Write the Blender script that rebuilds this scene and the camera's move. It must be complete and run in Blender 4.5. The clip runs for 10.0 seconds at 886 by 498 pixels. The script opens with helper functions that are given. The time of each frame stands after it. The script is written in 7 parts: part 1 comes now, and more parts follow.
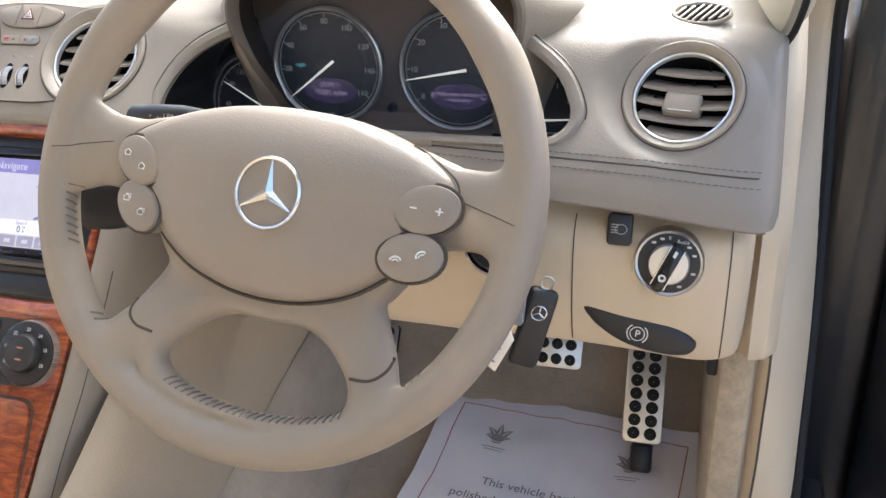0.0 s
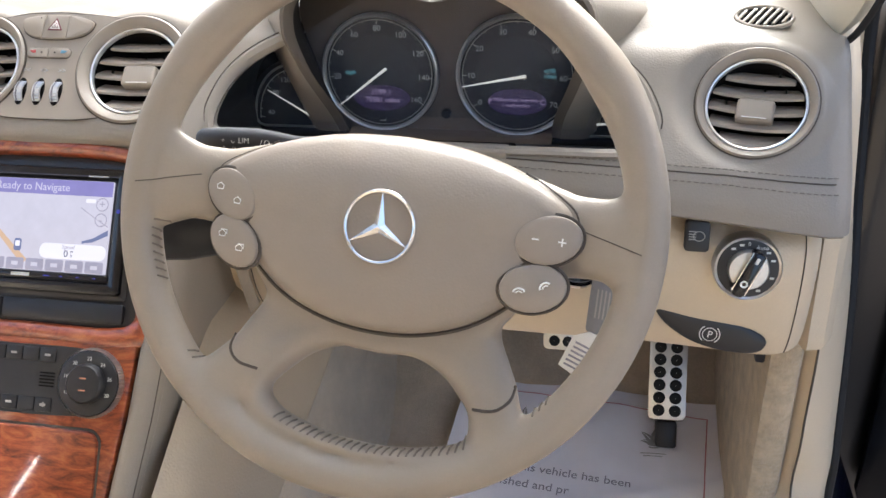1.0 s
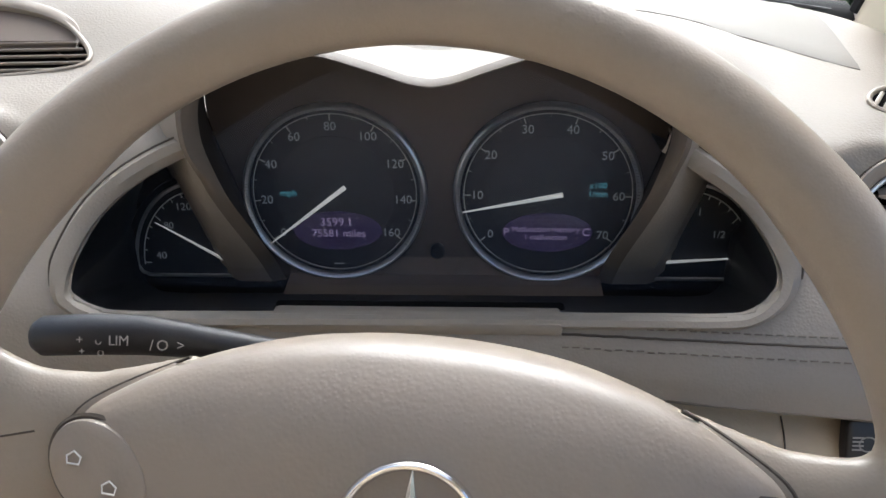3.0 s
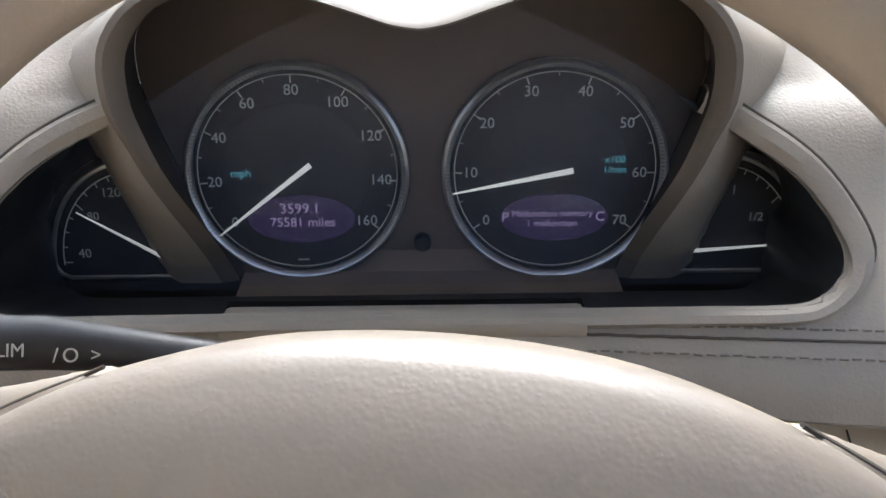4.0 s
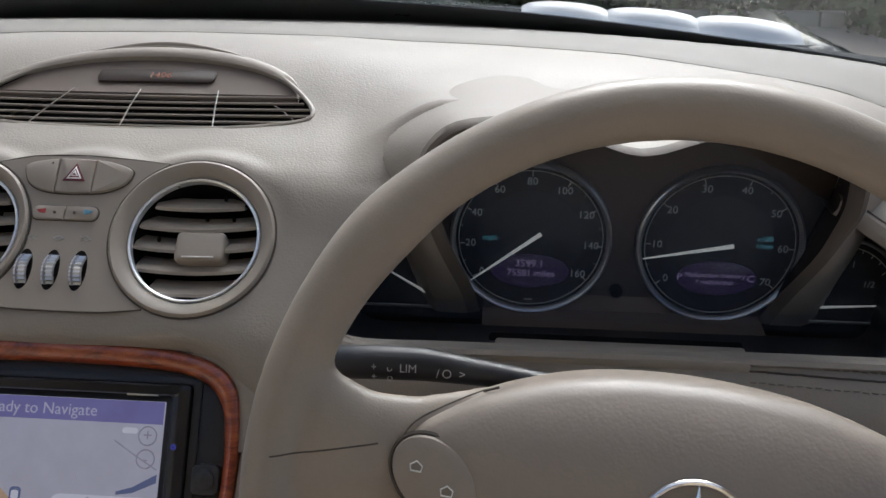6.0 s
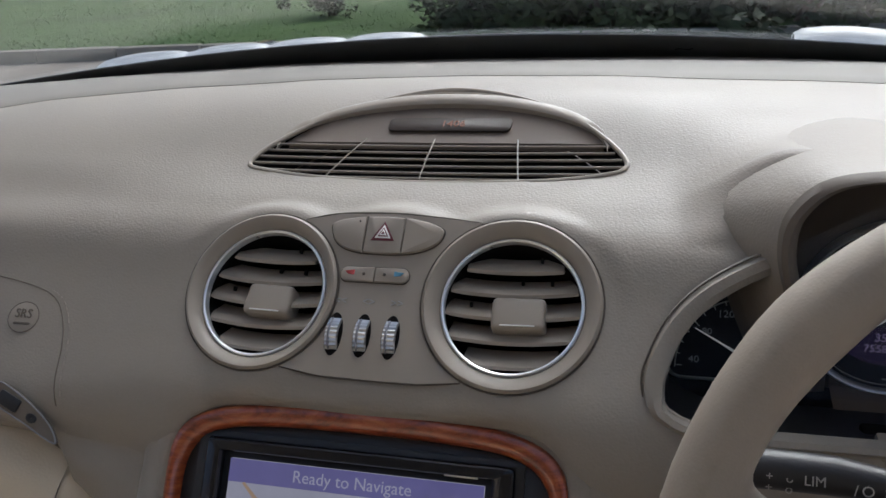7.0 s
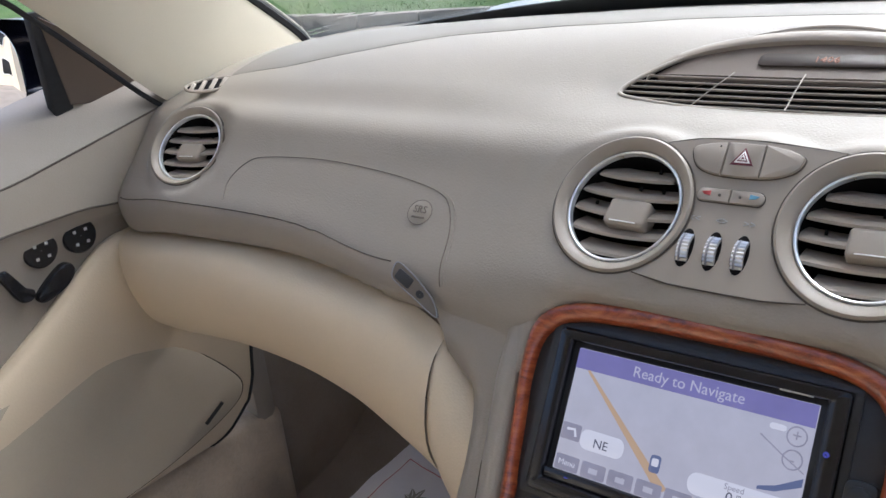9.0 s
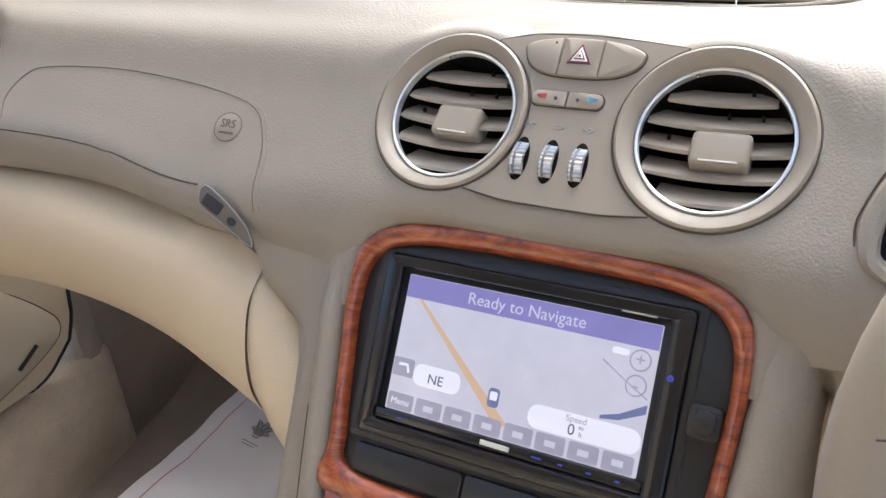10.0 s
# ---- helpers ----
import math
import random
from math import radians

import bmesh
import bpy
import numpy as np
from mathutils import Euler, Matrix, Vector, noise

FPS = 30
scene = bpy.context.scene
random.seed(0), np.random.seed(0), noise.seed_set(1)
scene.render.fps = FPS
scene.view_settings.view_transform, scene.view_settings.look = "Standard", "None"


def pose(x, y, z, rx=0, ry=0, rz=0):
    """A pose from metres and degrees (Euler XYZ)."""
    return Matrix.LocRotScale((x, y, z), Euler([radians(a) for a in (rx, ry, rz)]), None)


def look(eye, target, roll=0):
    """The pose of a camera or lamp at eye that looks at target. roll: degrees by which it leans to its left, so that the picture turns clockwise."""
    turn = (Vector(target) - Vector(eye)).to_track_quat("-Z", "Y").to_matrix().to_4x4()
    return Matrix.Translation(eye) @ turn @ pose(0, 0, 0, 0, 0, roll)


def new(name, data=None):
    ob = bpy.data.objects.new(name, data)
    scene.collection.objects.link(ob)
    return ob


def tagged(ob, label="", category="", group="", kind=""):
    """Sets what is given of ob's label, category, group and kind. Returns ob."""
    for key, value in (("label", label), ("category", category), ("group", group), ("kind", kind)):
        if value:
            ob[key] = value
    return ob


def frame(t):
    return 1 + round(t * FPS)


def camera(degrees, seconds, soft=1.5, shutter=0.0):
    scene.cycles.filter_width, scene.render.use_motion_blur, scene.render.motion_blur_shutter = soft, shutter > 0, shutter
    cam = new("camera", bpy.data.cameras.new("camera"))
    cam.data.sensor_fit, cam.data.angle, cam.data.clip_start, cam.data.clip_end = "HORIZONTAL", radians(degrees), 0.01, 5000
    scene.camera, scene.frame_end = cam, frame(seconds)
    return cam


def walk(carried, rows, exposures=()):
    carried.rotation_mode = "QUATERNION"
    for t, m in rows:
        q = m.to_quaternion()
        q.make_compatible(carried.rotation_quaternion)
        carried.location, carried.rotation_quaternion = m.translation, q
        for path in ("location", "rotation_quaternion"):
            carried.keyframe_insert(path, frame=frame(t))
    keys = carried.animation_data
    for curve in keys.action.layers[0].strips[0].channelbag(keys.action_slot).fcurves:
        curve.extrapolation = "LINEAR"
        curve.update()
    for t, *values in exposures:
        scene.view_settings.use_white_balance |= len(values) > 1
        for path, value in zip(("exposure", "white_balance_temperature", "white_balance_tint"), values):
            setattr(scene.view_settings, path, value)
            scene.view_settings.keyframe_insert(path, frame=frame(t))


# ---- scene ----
cam = camera(53.6, 10.0)
PATH = [
    (0, (0.616, 0.05, 1.083), (0.087, 1.795, 0.262), -1.9),
    (0.5, (0.544, 0.066, 1.116), (0.053, 1.779, 0.207), -2.6),
    (1, (0.495, 0.044, 1.132), (0.134, 1.779, 0.206), -2.1),
    (1.5, (0.453, 0.027, 1.146), (0.186, 1.795, 0.252), -1.5),
    (2, (0.423, 0.104, 1.134), (0.224, 1.899, 0.274), -1.3),
    (2.5, (0.394, 0.212, 1.108), (0.238, 2.027, 0.282), -1.2),
    (2.7, (0.388, 0.259, 1.099), (0.245, 2.082, 0.287), -1.1),
    (3.8, (0.357, 0.377, 1.033), (0.359, 2.233, 0.286), -0.6),
    (4, (0.357, 0.385, 1.031), (0.36, 2.242, 0.289), -0.6),
    (4.5, (0.358, 0.378, 1.039), (0.363, 2.233, 0.292), -0.4),
    (5, (0.348, 0.327, 1.082), (0.38, 2.16, 0.282), 0.8),
    (5.2, (0.343, 0.29, 1.086), (0.375, 2.147, 0.343), 1.0),
    (6.3, (0.24, 0.244, 1.136), (-0.026, 2.069, 0.361), -1.1),
    (6.5, (0.217, 0.265, 1.135), (-0.124, 2.082, 0.373), -2.1),
    (7, (0.17, 0.29, 1.132), (-0.354, 2.085, 0.423), -3.5),
    (7.5, (0.163, 0.26, 1.136), (-0.665, 1.954, 0.469), -5.0),
    (8, (0.171, 0.233, 1.143), (-0.905, 1.796, 0.51), -6.3),
    (8.5, (0.181, 0.219, 1.137), (-1.03, 1.673, 0.49), -6.6),
    (9, (0.188, 0.227, 1.123), (-1.011, 1.655, 0.399), -6.4),
    (9.5, (0.184, 0.259, 1.112), (-0.887, 1.724, 0.273), -6.0),
    (9.8, (0.174, 0.26, 1.104), (-0.765, 1.787, 0.218), -5.0),
    (10, (0.172, 0.297, 1.099), (-0.737, 1.81, 0.159), -5.2),
]
EXPOSURE = [(0, 1.78, 6350, 10), (1.5, 1.52, 6300, 10), (2.5, 0.92, 6150, 10), (3.8, 1.35, 6050, 10), (4.5, 1.4, 6050, 10), (5.2, 0.95, 6050, 10), (6.3, 0.08, 6000, 10), (7, 0.05, 5950, 10), (7.5, 0.3, 5900, 10), (8.5, 0.85, 5850, 10), (9, 0.97, 5850, 10), (9.5, 1.1, 5950, 10), (10, 1.5, 6200, 10)]
walk(cam, [(t, look(eye, target, roll)) for t, eye, target, roll in PATH], EXPOSURE)

from mathutils.bvhtree import BVHTree


# ---- world and light ----
SUN_AZ, SUN_EL = 9.0, 47.0      # degrees: clockwise from ahead of the car, above the horizon
world = bpy.data.worlds.new("sky")
scene.world = world
world.use_nodes = True
wn = world.node_tree
sky = wn.nodes.new("ShaderNodeTexSky")
sky.sky_type = "NISHITA"
sky.sun_disc = False
sky.sun_elevation = radians(SUN_EL)
sky.sun_rotation = radians(SUN_AZ)
sky.air_density, sky.dust_density, sky.ozone_density = 1.0, 4.0, 1.0
wn.nodes["Background"].inputs["Strength"].default_value = 0.15
wn.links.new(sky.outputs[0], wn.nodes["Background"].inputs["Color"])
sun = new("sun", bpy.data.lights.new("sun", "SUN"))
sun.data.energy, sun.data.angle, sun.data.color = 1.75, radians(34), (1.0, 0.985, 0.965)
sun.matrix_world = look((0, 0, 8), (-8 * math.cos(radians(SUN_EL)) * math.sin(radians(SUN_AZ)), -8 * math.cos(radians(SUN_EL)) * math.cos(radians(SUN_AZ)), 8 - 8 * math.sin(radians(SUN_EL))))


# ---- materials ----
def nodes_of(name):
    m = bpy.data.materials.new(name)
    m.use_nodes = True
    t = m.node_tree
    return m, t, t.nodes["Principled BSDF"]


def link(t, a, b):
    t.links.new(a, b)


def noise_node(t, scale, detail=3.0, rough=0.55, coords=None, distortion=0.0):
    n = t.nodes.new("ShaderNodeTexNoise")
    n.inputs["Scale"].default_value, n.inputs["Detail"].default_value = scale, detail
    n.inputs["Roughness"].default_value, n.inputs["Distortion"].default_value = rough, distortion
    if coords:
        link(t, coords, n.inputs["Vector"])
    return n


def ramp(t, fac, stops):
    r = t.nodes.new("ShaderNodeValToRGB")
    e = r.color_ramp.elements
    while len(e) < len(stops):
        e.new(0.5)
    for k, (p, c) in zip(e, stops):
        k.position, k.color = p, (*c, 1)
    link(t, fac, r.inputs[0])
    return r


def shade(c, k):
    return tuple(min(1, v * k) for v in c)


def surface(name, base, rough=0.5, vary=0.1, patch=6.0, grain=0.0, grain_scale=500.0, metal=0.0, coat=0.0, kind="noise", spec=0.5, rough_vary=0.08, sheen=0.0):
    """A plain material: large soft patches, fine speckle, and a bump of fine grain."""
    m, t, b = nodes_of(name)
    co = t.nodes.new("ShaderNodeTexCoord").outputs["Object"]
    big = noise_node(t, patch, 4, 0.6, co)
    fine = noise_node(t, grain_scale * 0.6, 2, 0.6, co)
    mix = t.nodes.new("ShaderNodeMath")
    mix.operation = "MULTIPLY_ADD"
    mix.inputs[1].default_value, mix.inputs[2].default_value = 0.75, 0.0
    link(t, big.outputs[0], mix.inputs[0])
    add = t.nodes.new("ShaderNodeMath")
    add.operation = "MULTIPLY_ADD"
    add.inputs[1].default_value = 0.25
    link(t, fine.outputs[0], add.inputs[0])
    link(t, mix.outputs[0], add.inputs[2])
    r = ramp(t, add.outputs[0], [(0.3, shade(base, 1 - vary)), (0.7, shade(base, 1 + vary))])
    link(t, r.outputs[0], b.inputs["Base Color"])
    rr = t.nodes.new("ShaderNodeMapRange")
    rr.inputs["To Min"].default_value, rr.inputs["To Max"].default_value = max(0.02, rough - rough_vary), min(1, rough + rough_vary)
    link(t, big.outputs[0], rr.inputs["Value"])
    link(t, rr.outputs[0], b.inputs["Roughness"])
    b.inputs["Metallic"].default_value = metal
    b.inputs["Specular IOR Level"].default_value = spec
    b.inputs["Coat Weight"].default_value = coat
    b.inputs["Coat Roughness"].default_value = 0.06
    b.inputs["Sheen Weight"].default_value = sheen
    if grain:
        if kind == "leather":
            v = t.nodes.new("ShaderNodeTexVoronoi")
            v.feature = "SMOOTH_F1"
            v.inputs["Scale"].default_value = grain_scale
            link(t, co, v.inputs["Vector"])
            src = v.outputs["Distance"]
        else:
            src = noise_node(t, grain_scale, 4, 0.7, co).outputs[0]
        bp = t.nodes.new("ShaderNodeBump")
        bp.inputs["Strength"].default_value, bp.inputs["Distance"].default_value = 0.6, grain
        if kind == "leather":
            bp.invert = True
        link(t, src, bp.inputs["Height"])
        link(t, bp.outputs[0], b.inputs["Normal"])
    return m


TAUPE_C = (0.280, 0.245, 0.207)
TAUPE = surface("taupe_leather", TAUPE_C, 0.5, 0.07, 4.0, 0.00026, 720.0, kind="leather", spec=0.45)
WHEEL_LEATHER = surface("wheel_leather", (0.292, 0.243, 0.193), 0.42, 0.07, 9.0, 0.00012, 900.0, kind="leather", spec=0.5)
PAD_LEATHER = surface("airbag_vinyl", (0.285, 0.238, 0.195), 0.42, 0.05, 8.0, 0.00014, 640.0, kind="leather", spec=0.45)
CREAM = surface("cream_leather", (0.62, 0.515, 0.375), 0.5, 0.05, 3.0, 0.0003, 600.0, kind="leather", spec=0.4)
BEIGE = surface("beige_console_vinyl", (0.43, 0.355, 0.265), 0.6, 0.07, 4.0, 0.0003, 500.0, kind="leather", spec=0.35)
PILLAR_CREAM = surface("cream_pillar_fabric", (0.60, 0.55, 0.44), 0.8, 0.04, 4.0, 0.0002, 900.0, spec=0.25)
TAUPE_PLASTIC = surface("taupe_plastic", (0.290, 0.248, 0.205), 0.45, 0.04, 10.0, 0.00006, 1500.0, spec=0.45)
TAUPE_DARK = surface("brown_cluster_plastic", (0.135, 0.105, 0.085), 0.6, 0.06, 8.0, 0.00008, 1500.0, spec=0.3)
# taupe with the hood lip's shade mixed in; also on small trim
HOOD_BROWN = surface("shaded_taupe_brown", (0.14, 0.117, 0.096), 0.6, 0.06, 8.0, 0.00012, 900.0, spec=0.3)
# cluster browns deepened: the dimness under the hood is in these two colours
SURROUND = surface("shaded_brown_dial_surround", (0.080, 0.063, 0.053), 0.65, 0.06, 8.0, 0.00008, 1500.0, spec=0.3)
HOOD_SHADE = surface("shaded_hood_lining", (0.035, 0.029, 0.026), 0.8, 0.08, 8.0, 0.0001, 900.0, spec=0.25)
DASH_REAR = surface("part_shaded_dash_rear", (0.215, 0.195, 0.172), 0.6, 0.05, 4.0, 0.0001, 800.0, spec=0.3)
SEAM = surface("seam_shadow_groove", (0.085, 0.070, 0.056), 0.9, 0.1, 30.0)
STITCH = surface("dark_taupe_thread", (0.165, 0.138, 0.112), 0.85, 0.15, 60.0)
THREAD = surface("beige_thread", (0.42, 0.36, 0.28), 0.8, 0.15, 60.0)
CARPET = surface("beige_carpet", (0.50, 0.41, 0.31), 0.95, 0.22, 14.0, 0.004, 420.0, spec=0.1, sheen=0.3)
# darker copy of the carpet, with the deep footwells' shade in its colour
CARPET_SHADED = surface("shaded_carpet", (0.28, 0.235, 0.195), 0.95, 0.2, 10.0, 0.003, 420.0, spec=0.1, sheen=0.2)
PILE = surface("deep_pile_carpet", (0.56, 0.45, 0.31), 0.95, 0.3, 40.0, 0.008, 300.0, spec=0.1, sheen=0.3)
BLACK = surface("black_plastic", (0.018, 0.018, 0.02), 0.42, 0.15, 20.0, 0.0001, 900.0, spec=0.5)
GLOSS_BLACK = surface("black_gloss_plastic", (0.012, 0.012, 0.014), 0.16, 0.1, 20.0, spec=0.5)
MATT_BLACK = surface("black_void", (0.008, 0.007, 0.007), 0.9, 0.1, 20.0, spec=0.1)
# black band; the grey paints in the veil reflected by the glass
FRIT = surface("veil_grey_glass_band", (0.14, 0.145, 0.15), 0.3, 0.15, 20.0)
RUBBER = surface("black_rubber", (0.02, 0.02, 0.021), 0.75, 0.2, 30.0, 0.0003, 400.0, spec=0.3)
CHROME = surface("chrome", (0.82, 0.82, 0.82), 0.12, 0.03, 30.0, metal=1.0, rough_vary=0.04)
RING_METAL = surface("bright_ring_metal", (0.88, 0.88, 0.88), 0.3, 0.03, 40.0, metal=0.75)
SATIN = surface("satin_metal", (0.62, 0.62, 0.62), 0.33, 0.05, 40.0, 0.00005, 900.0, metal=1.0)
STEEL = surface("brushed_pedal_steel", (0.66, 0.65, 0.62), 0.38, 0.1, 40.0, 0.0001, 700.0, metal=1.0)
DIAL = surface("dial_face_black", (0.012, 0.013, 0.018), 0.5, 0.1, 30.0, spec=0.3)
DIAL_RING = surface("dial_inner_ring", (0.022, 0.024, 0.03), 0.5, 0.1, 30.0, spec=0.3)
PRINT = surface("pale_print", (0.62, 0.62, 0.58), 0.6, 0.05, 60.0)
PRINT_GREY = surface("grey_print", (0.36, 0.35, 0.33), 0.6, 0.05, 60.0)
WHITE_PLASTIC = surface("white_print", (0.78, 0.77, 0.74), 0.5, 0.04, 60.0)
RED = surface("red_print", (0.42, 0.05, 0.05), 0.5, 0.08, 60.0)
DARK_RED = surface("dark_red_print", (0.12, 0.012, 0.022), 0.45, 0.1, 60.0)
BLUE = surface("blue_print", (0.12, 0.32, 0.48), 0.5, 0.08, 60.0)
PAPER = surface("white_paper", (0.92, 0.90, 0.94), 0.75, 0.05, 7.0, 0.0006, 40.0, spec=0.25)
PAPER_INK = surface("grey_ink", (0.27, 0.26, 0.30), 0.8, 0.2, 300.0)
PAPER_RED = surface("red_ink", (0.55, 0.22, 0.25), 0.8, 0.1, 60.0)
BODY = surface("dark_blue_car_paint", (0.008, 0.010, 0.028), 0.25, 0.1, 12.0, metal=0.3, coat=1.0)
DOOR_BLACK = surface("door_shut_black", (0.010, 0.010, 0.012), 0.35, 0.2, 12.0, coat=0.4)
TAG = surface("paper_tag", (0.75, 0.73, 0.68), 0.7, 0.05, 40.0)
FOB_GREY = surface("grey_key_fob", (0.22, 0.22, 0.24), 0.4, 0.1, 40.0)
SPEAKER = surface("speaker_mesh_cloth", (0.46, 0.40, 0.31), 0.85, 0.06, 6.0, 0.001, 700.0, spec=0.2)


def glow(name, colour, strength, base=(0.02, 0.02, 0.02), vary=0.0):
    """A lit display."""
    m, t, b = nodes_of(name)
    b.inputs["Base Color"].default_value = (*base, 1)
    b.inputs["Roughness"].default_value = 0.25
    co = t.nodes.new("ShaderNodeTexCoord").outputs["Object"]
    r = ramp(t, noise_node(t, 45.0, 3, 0.6, co).outputs[0], [(0.3, shade(colour, 1 - vary)), (0.7, shade(colour, 1 + vary))])
    link(t, r.outputs[0], b.inputs["Emission Color"])
    b.inputs["Emission Strength"].default_value = strength
    return m


SCREEN_POWER = 0.36
SCREEN_PALE = glow("screen_pale_map", (0.56, 0.54, 0.64), SCREEN_POWER, vary=0.05)
SCREEN_LILAC = glow("screen_lilac_bar", (0.22, 0.20, 0.48), SCREEN_POWER, vary=0.06)
SCREEN_WHITE = glow("screen_white", (0.80, 0.78, 0.88), SCREEN_POWER)
SCREEN_SOFT = glow("screen_soft_text", (0.58, 0.56, 0.72), SCREEN_POWER)
SCREEN_ORANGE = glow("screen_orange_road", (0.62, 0.42, 0.28), SCREEN_POWER)
SCREEN_GREY = glow("screen_grey", (0.33, 0.31, 0.40), SCREEN_POWER, vary=0.1)
SCREEN_DARK = glow("screen_dark", (0.10, 0.10, 0.16), SCREEN_POWER)
SCREEN_BLUE = glow("screen_slate_blue", (0.14, 0.17, 0.33), SCREEN_POWER)
LED_BLUE = glow("blue_led", (0.05, 0.06, 0.45), 0.3)
DISPLAY_PURPLE = glow("purple_display", (0.022, 0.012, 0.046), 0.24, vary=0.25)
DISPLAY_TEXT = glow("lilac_display_text", (0.42, 0.33, 0.55), 0.18)
NEEDLE = glow("lit_white_needle", (0.75, 0.75, 0.72), 0.16, (0.7, 0.7, 0.68))
NUMERAL = glow("lit_pale_numeral", (0.45, 0.48, 0.52), 0.03, (0.32, 0.33, 0.34))
DISPLAY_CYAN = glow("cyan_symbol", (0.10, 0.34, 0.40), 0.25)
DISPLAY_AMBER = glow("amber_digits", (0.55, 0.22, 0.13), 0.30)


def wood_material():
    m, t, b = nodes_of("burl_walnut_veneer")
    co = t.nodes.new("ShaderNodeTexCoord").outputs["Object"]
    mp = t.nodes.new("ShaderNodeMapping")
    mp.inputs["Scale"].default_value = (1.0, 2.6, 1.0)
    link(t, co, mp.inputs["Vector"])
    a = noise_node(t, 26.0, 6, 0.62, mp.outputs[0], 2.2)
    c = noise_node(t, 120.0, 4, 0.7, mp.outputs[0], 0.8)
    mx = t.nodes.new("ShaderNodeMath")
    mx.operation = "MULTIPLY_ADD"
    mx.inputs[1].default_value = 0.3
    link(t, c.outputs[0], mx.inputs[0])
    link(t, a.outputs[0], mx.inputs[2])
    r = ramp(t, mx.outputs[0], [(0.36, (0.028, 0.006, 0.003)), (0.52, (0.165, 0.028, 0.010)), (0.66, (0.30, 0.060, 0.019)), (0.86, (0.44, 0.13, 0.04))])
    link(t, r.outputs[0], b.inputs["Base Color"])
    b.inputs["Roughness"].default_value = 0.32
    b.inputs["Coat Weight"].default_value, b.inputs["Coat Roughness"].default_value = 1.0, 0.05
    return m


WOOD = wood_material()


def glass_material(name, tint):
    m, t, b = nodes_of(name)
    b.inputs["Base Color"].default_value = (*tint, 1)
    b.inputs["Roughness"].default_value = 0.0
    b.inputs["IOR"].default_value = 1.45
    b.inputs["Transmission Weight"].default_value = 1.0
    return m


GLASS = glass_material("windscreen_glass", (0.93, 0.97, 0.95))


def hazy_lens():
    """A clear plastic lens with a thin pale layer painted in for its reflection haze."""
    m, t, b = nodes_of("hazy_clear_lens")
    b.inputs["Base Color"].default_value = (0.33, 0.36, 0.44, 1)
    b.inputs["Roughness"].default_value = 0.35
    clear = t.nodes.new("ShaderNodeBsdfTransparent")
    mix = t.nodes.new("ShaderNodeMixShader")
    haze = noise_node(t, 14.0, 4, 0.6, t.nodes.new("ShaderNodeTexCoord").outputs["Object"])
    rr = t.nodes.new("ShaderNodeMapRange")
    rr.inputs["To Min"].default_value, rr.inputs["To Max"].default_value = 0.038, 0.06
    link(t, haze.outputs[0], rr.inputs["Value"])
    link(t, rr.outputs[0], mix.inputs[0])
    link(t, clear.outputs[0], mix.inputs[1])
    link(t, b.outputs[0], mix.inputs[2])
    link(t, mix.outputs[0], t.nodes["Material Output"].inputs["Surface"])
    return m


CLUSTER_LENS = hazy_lens()
MIRROR = surface("mirror_silver", (0.9, 0.9, 0.9), 0.02, 0.0, 5.0, metal=1.0, rough_vary=0.0)


# ---- building helpers ----
def finish(bm, name, material, smooth=True):
    bmesh.ops.recalc_face_normals(bm, faces=bm.faces)
    me = bpy.data.meshes.new(name)
    bm.to_mesh(me)
    bm.free()
    me.materials.append(material)
    if smooth:
        for p in me.polygons:
            p.use_smooth = True
        me.set_sharp_from_angle(angle=radians(42))
    return me


def part(name, bm, material, parent=None, label="", smooth=True):
    ob = new(name, finish(bm, name, material, smooth))
    if parent:
        ob.parent = parent
    if label:
        ob["label"] = label
    return ob


def thing(name, label, category, m=None, group="", kind=""):
    ob = new(name)
    ob.empty_display_size = 0.02
    if m is not None:
        ob.matrix_world = m
    return tagged(ob, label, category, group, kind)


def mesh_thing(name, bm, material, label, category, group="", kind="", smooth=True):
    return tagged(part(name, bm, material, None, "", smooth), label, category, group, kind)


def catmull(pts, n, closed=False):
    """n points on a smooth curve through pts (any dimension)."""
    p = np.array(pts, float)
    k = len(p)
    if closed:
        idx = np.arange(n) * k / n
    else:
        idx = np.linspace(0, k - 1, n)
    out = []
    for s in idx:
        i = int(min(math.floor(s), k - 1 if closed else k - 2))
        f = s - i
        if closed:
            a, b, c, d = p[(i - 1) % k], p[i % k], p[(i + 1) % k], p[(i + 2) % k]
        else:
            b, c = p[i], p[i + 1]
            a = p[i - 1] if i > 0 else 2 * b - c
            d = p[i + 2] if i + 2 < k else 2 * c - b
        out.append(0.5 * (2 * b + (c - a) * f + (2 * a - 5 * b + 4 * c - d) * f * f + (3 * b - a - 3 * c + d) * f ** 3))
    return np.array(out)


def grid(rows, bm=None, close_u=False, close_v=False):
    """Faces over rows of points (each row the same length)."""
    bm = bm or bmesh.new()
    vs = [[bm.verts.new(p) for p in row] for row in rows]
    nu, nv = len(vs), len(vs[0])
    for i in range(nu if close_u else nu - 1):
        for j in range(nv if close_v else nv - 1):
            bm.faces.new((vs[i][j], vs[(i + 1) % nu][j], vs[(i + 1) % nu][(j + 1) % nv], vs[i][(j + 1) % nv]))
    return bm


def cap(bm, ring):
    bm.faces.new([bm.verts.new(p) for p in ring])


def thicken(bm, d):
    """Gives a sheet a back, d metres behind its normals."""
    bmesh.ops.recalc_face_normals(bm, faces=bm.faces)
    bmesh.ops.solidify(bm, geom=bm.faces[:], thickness=d)
    return bm


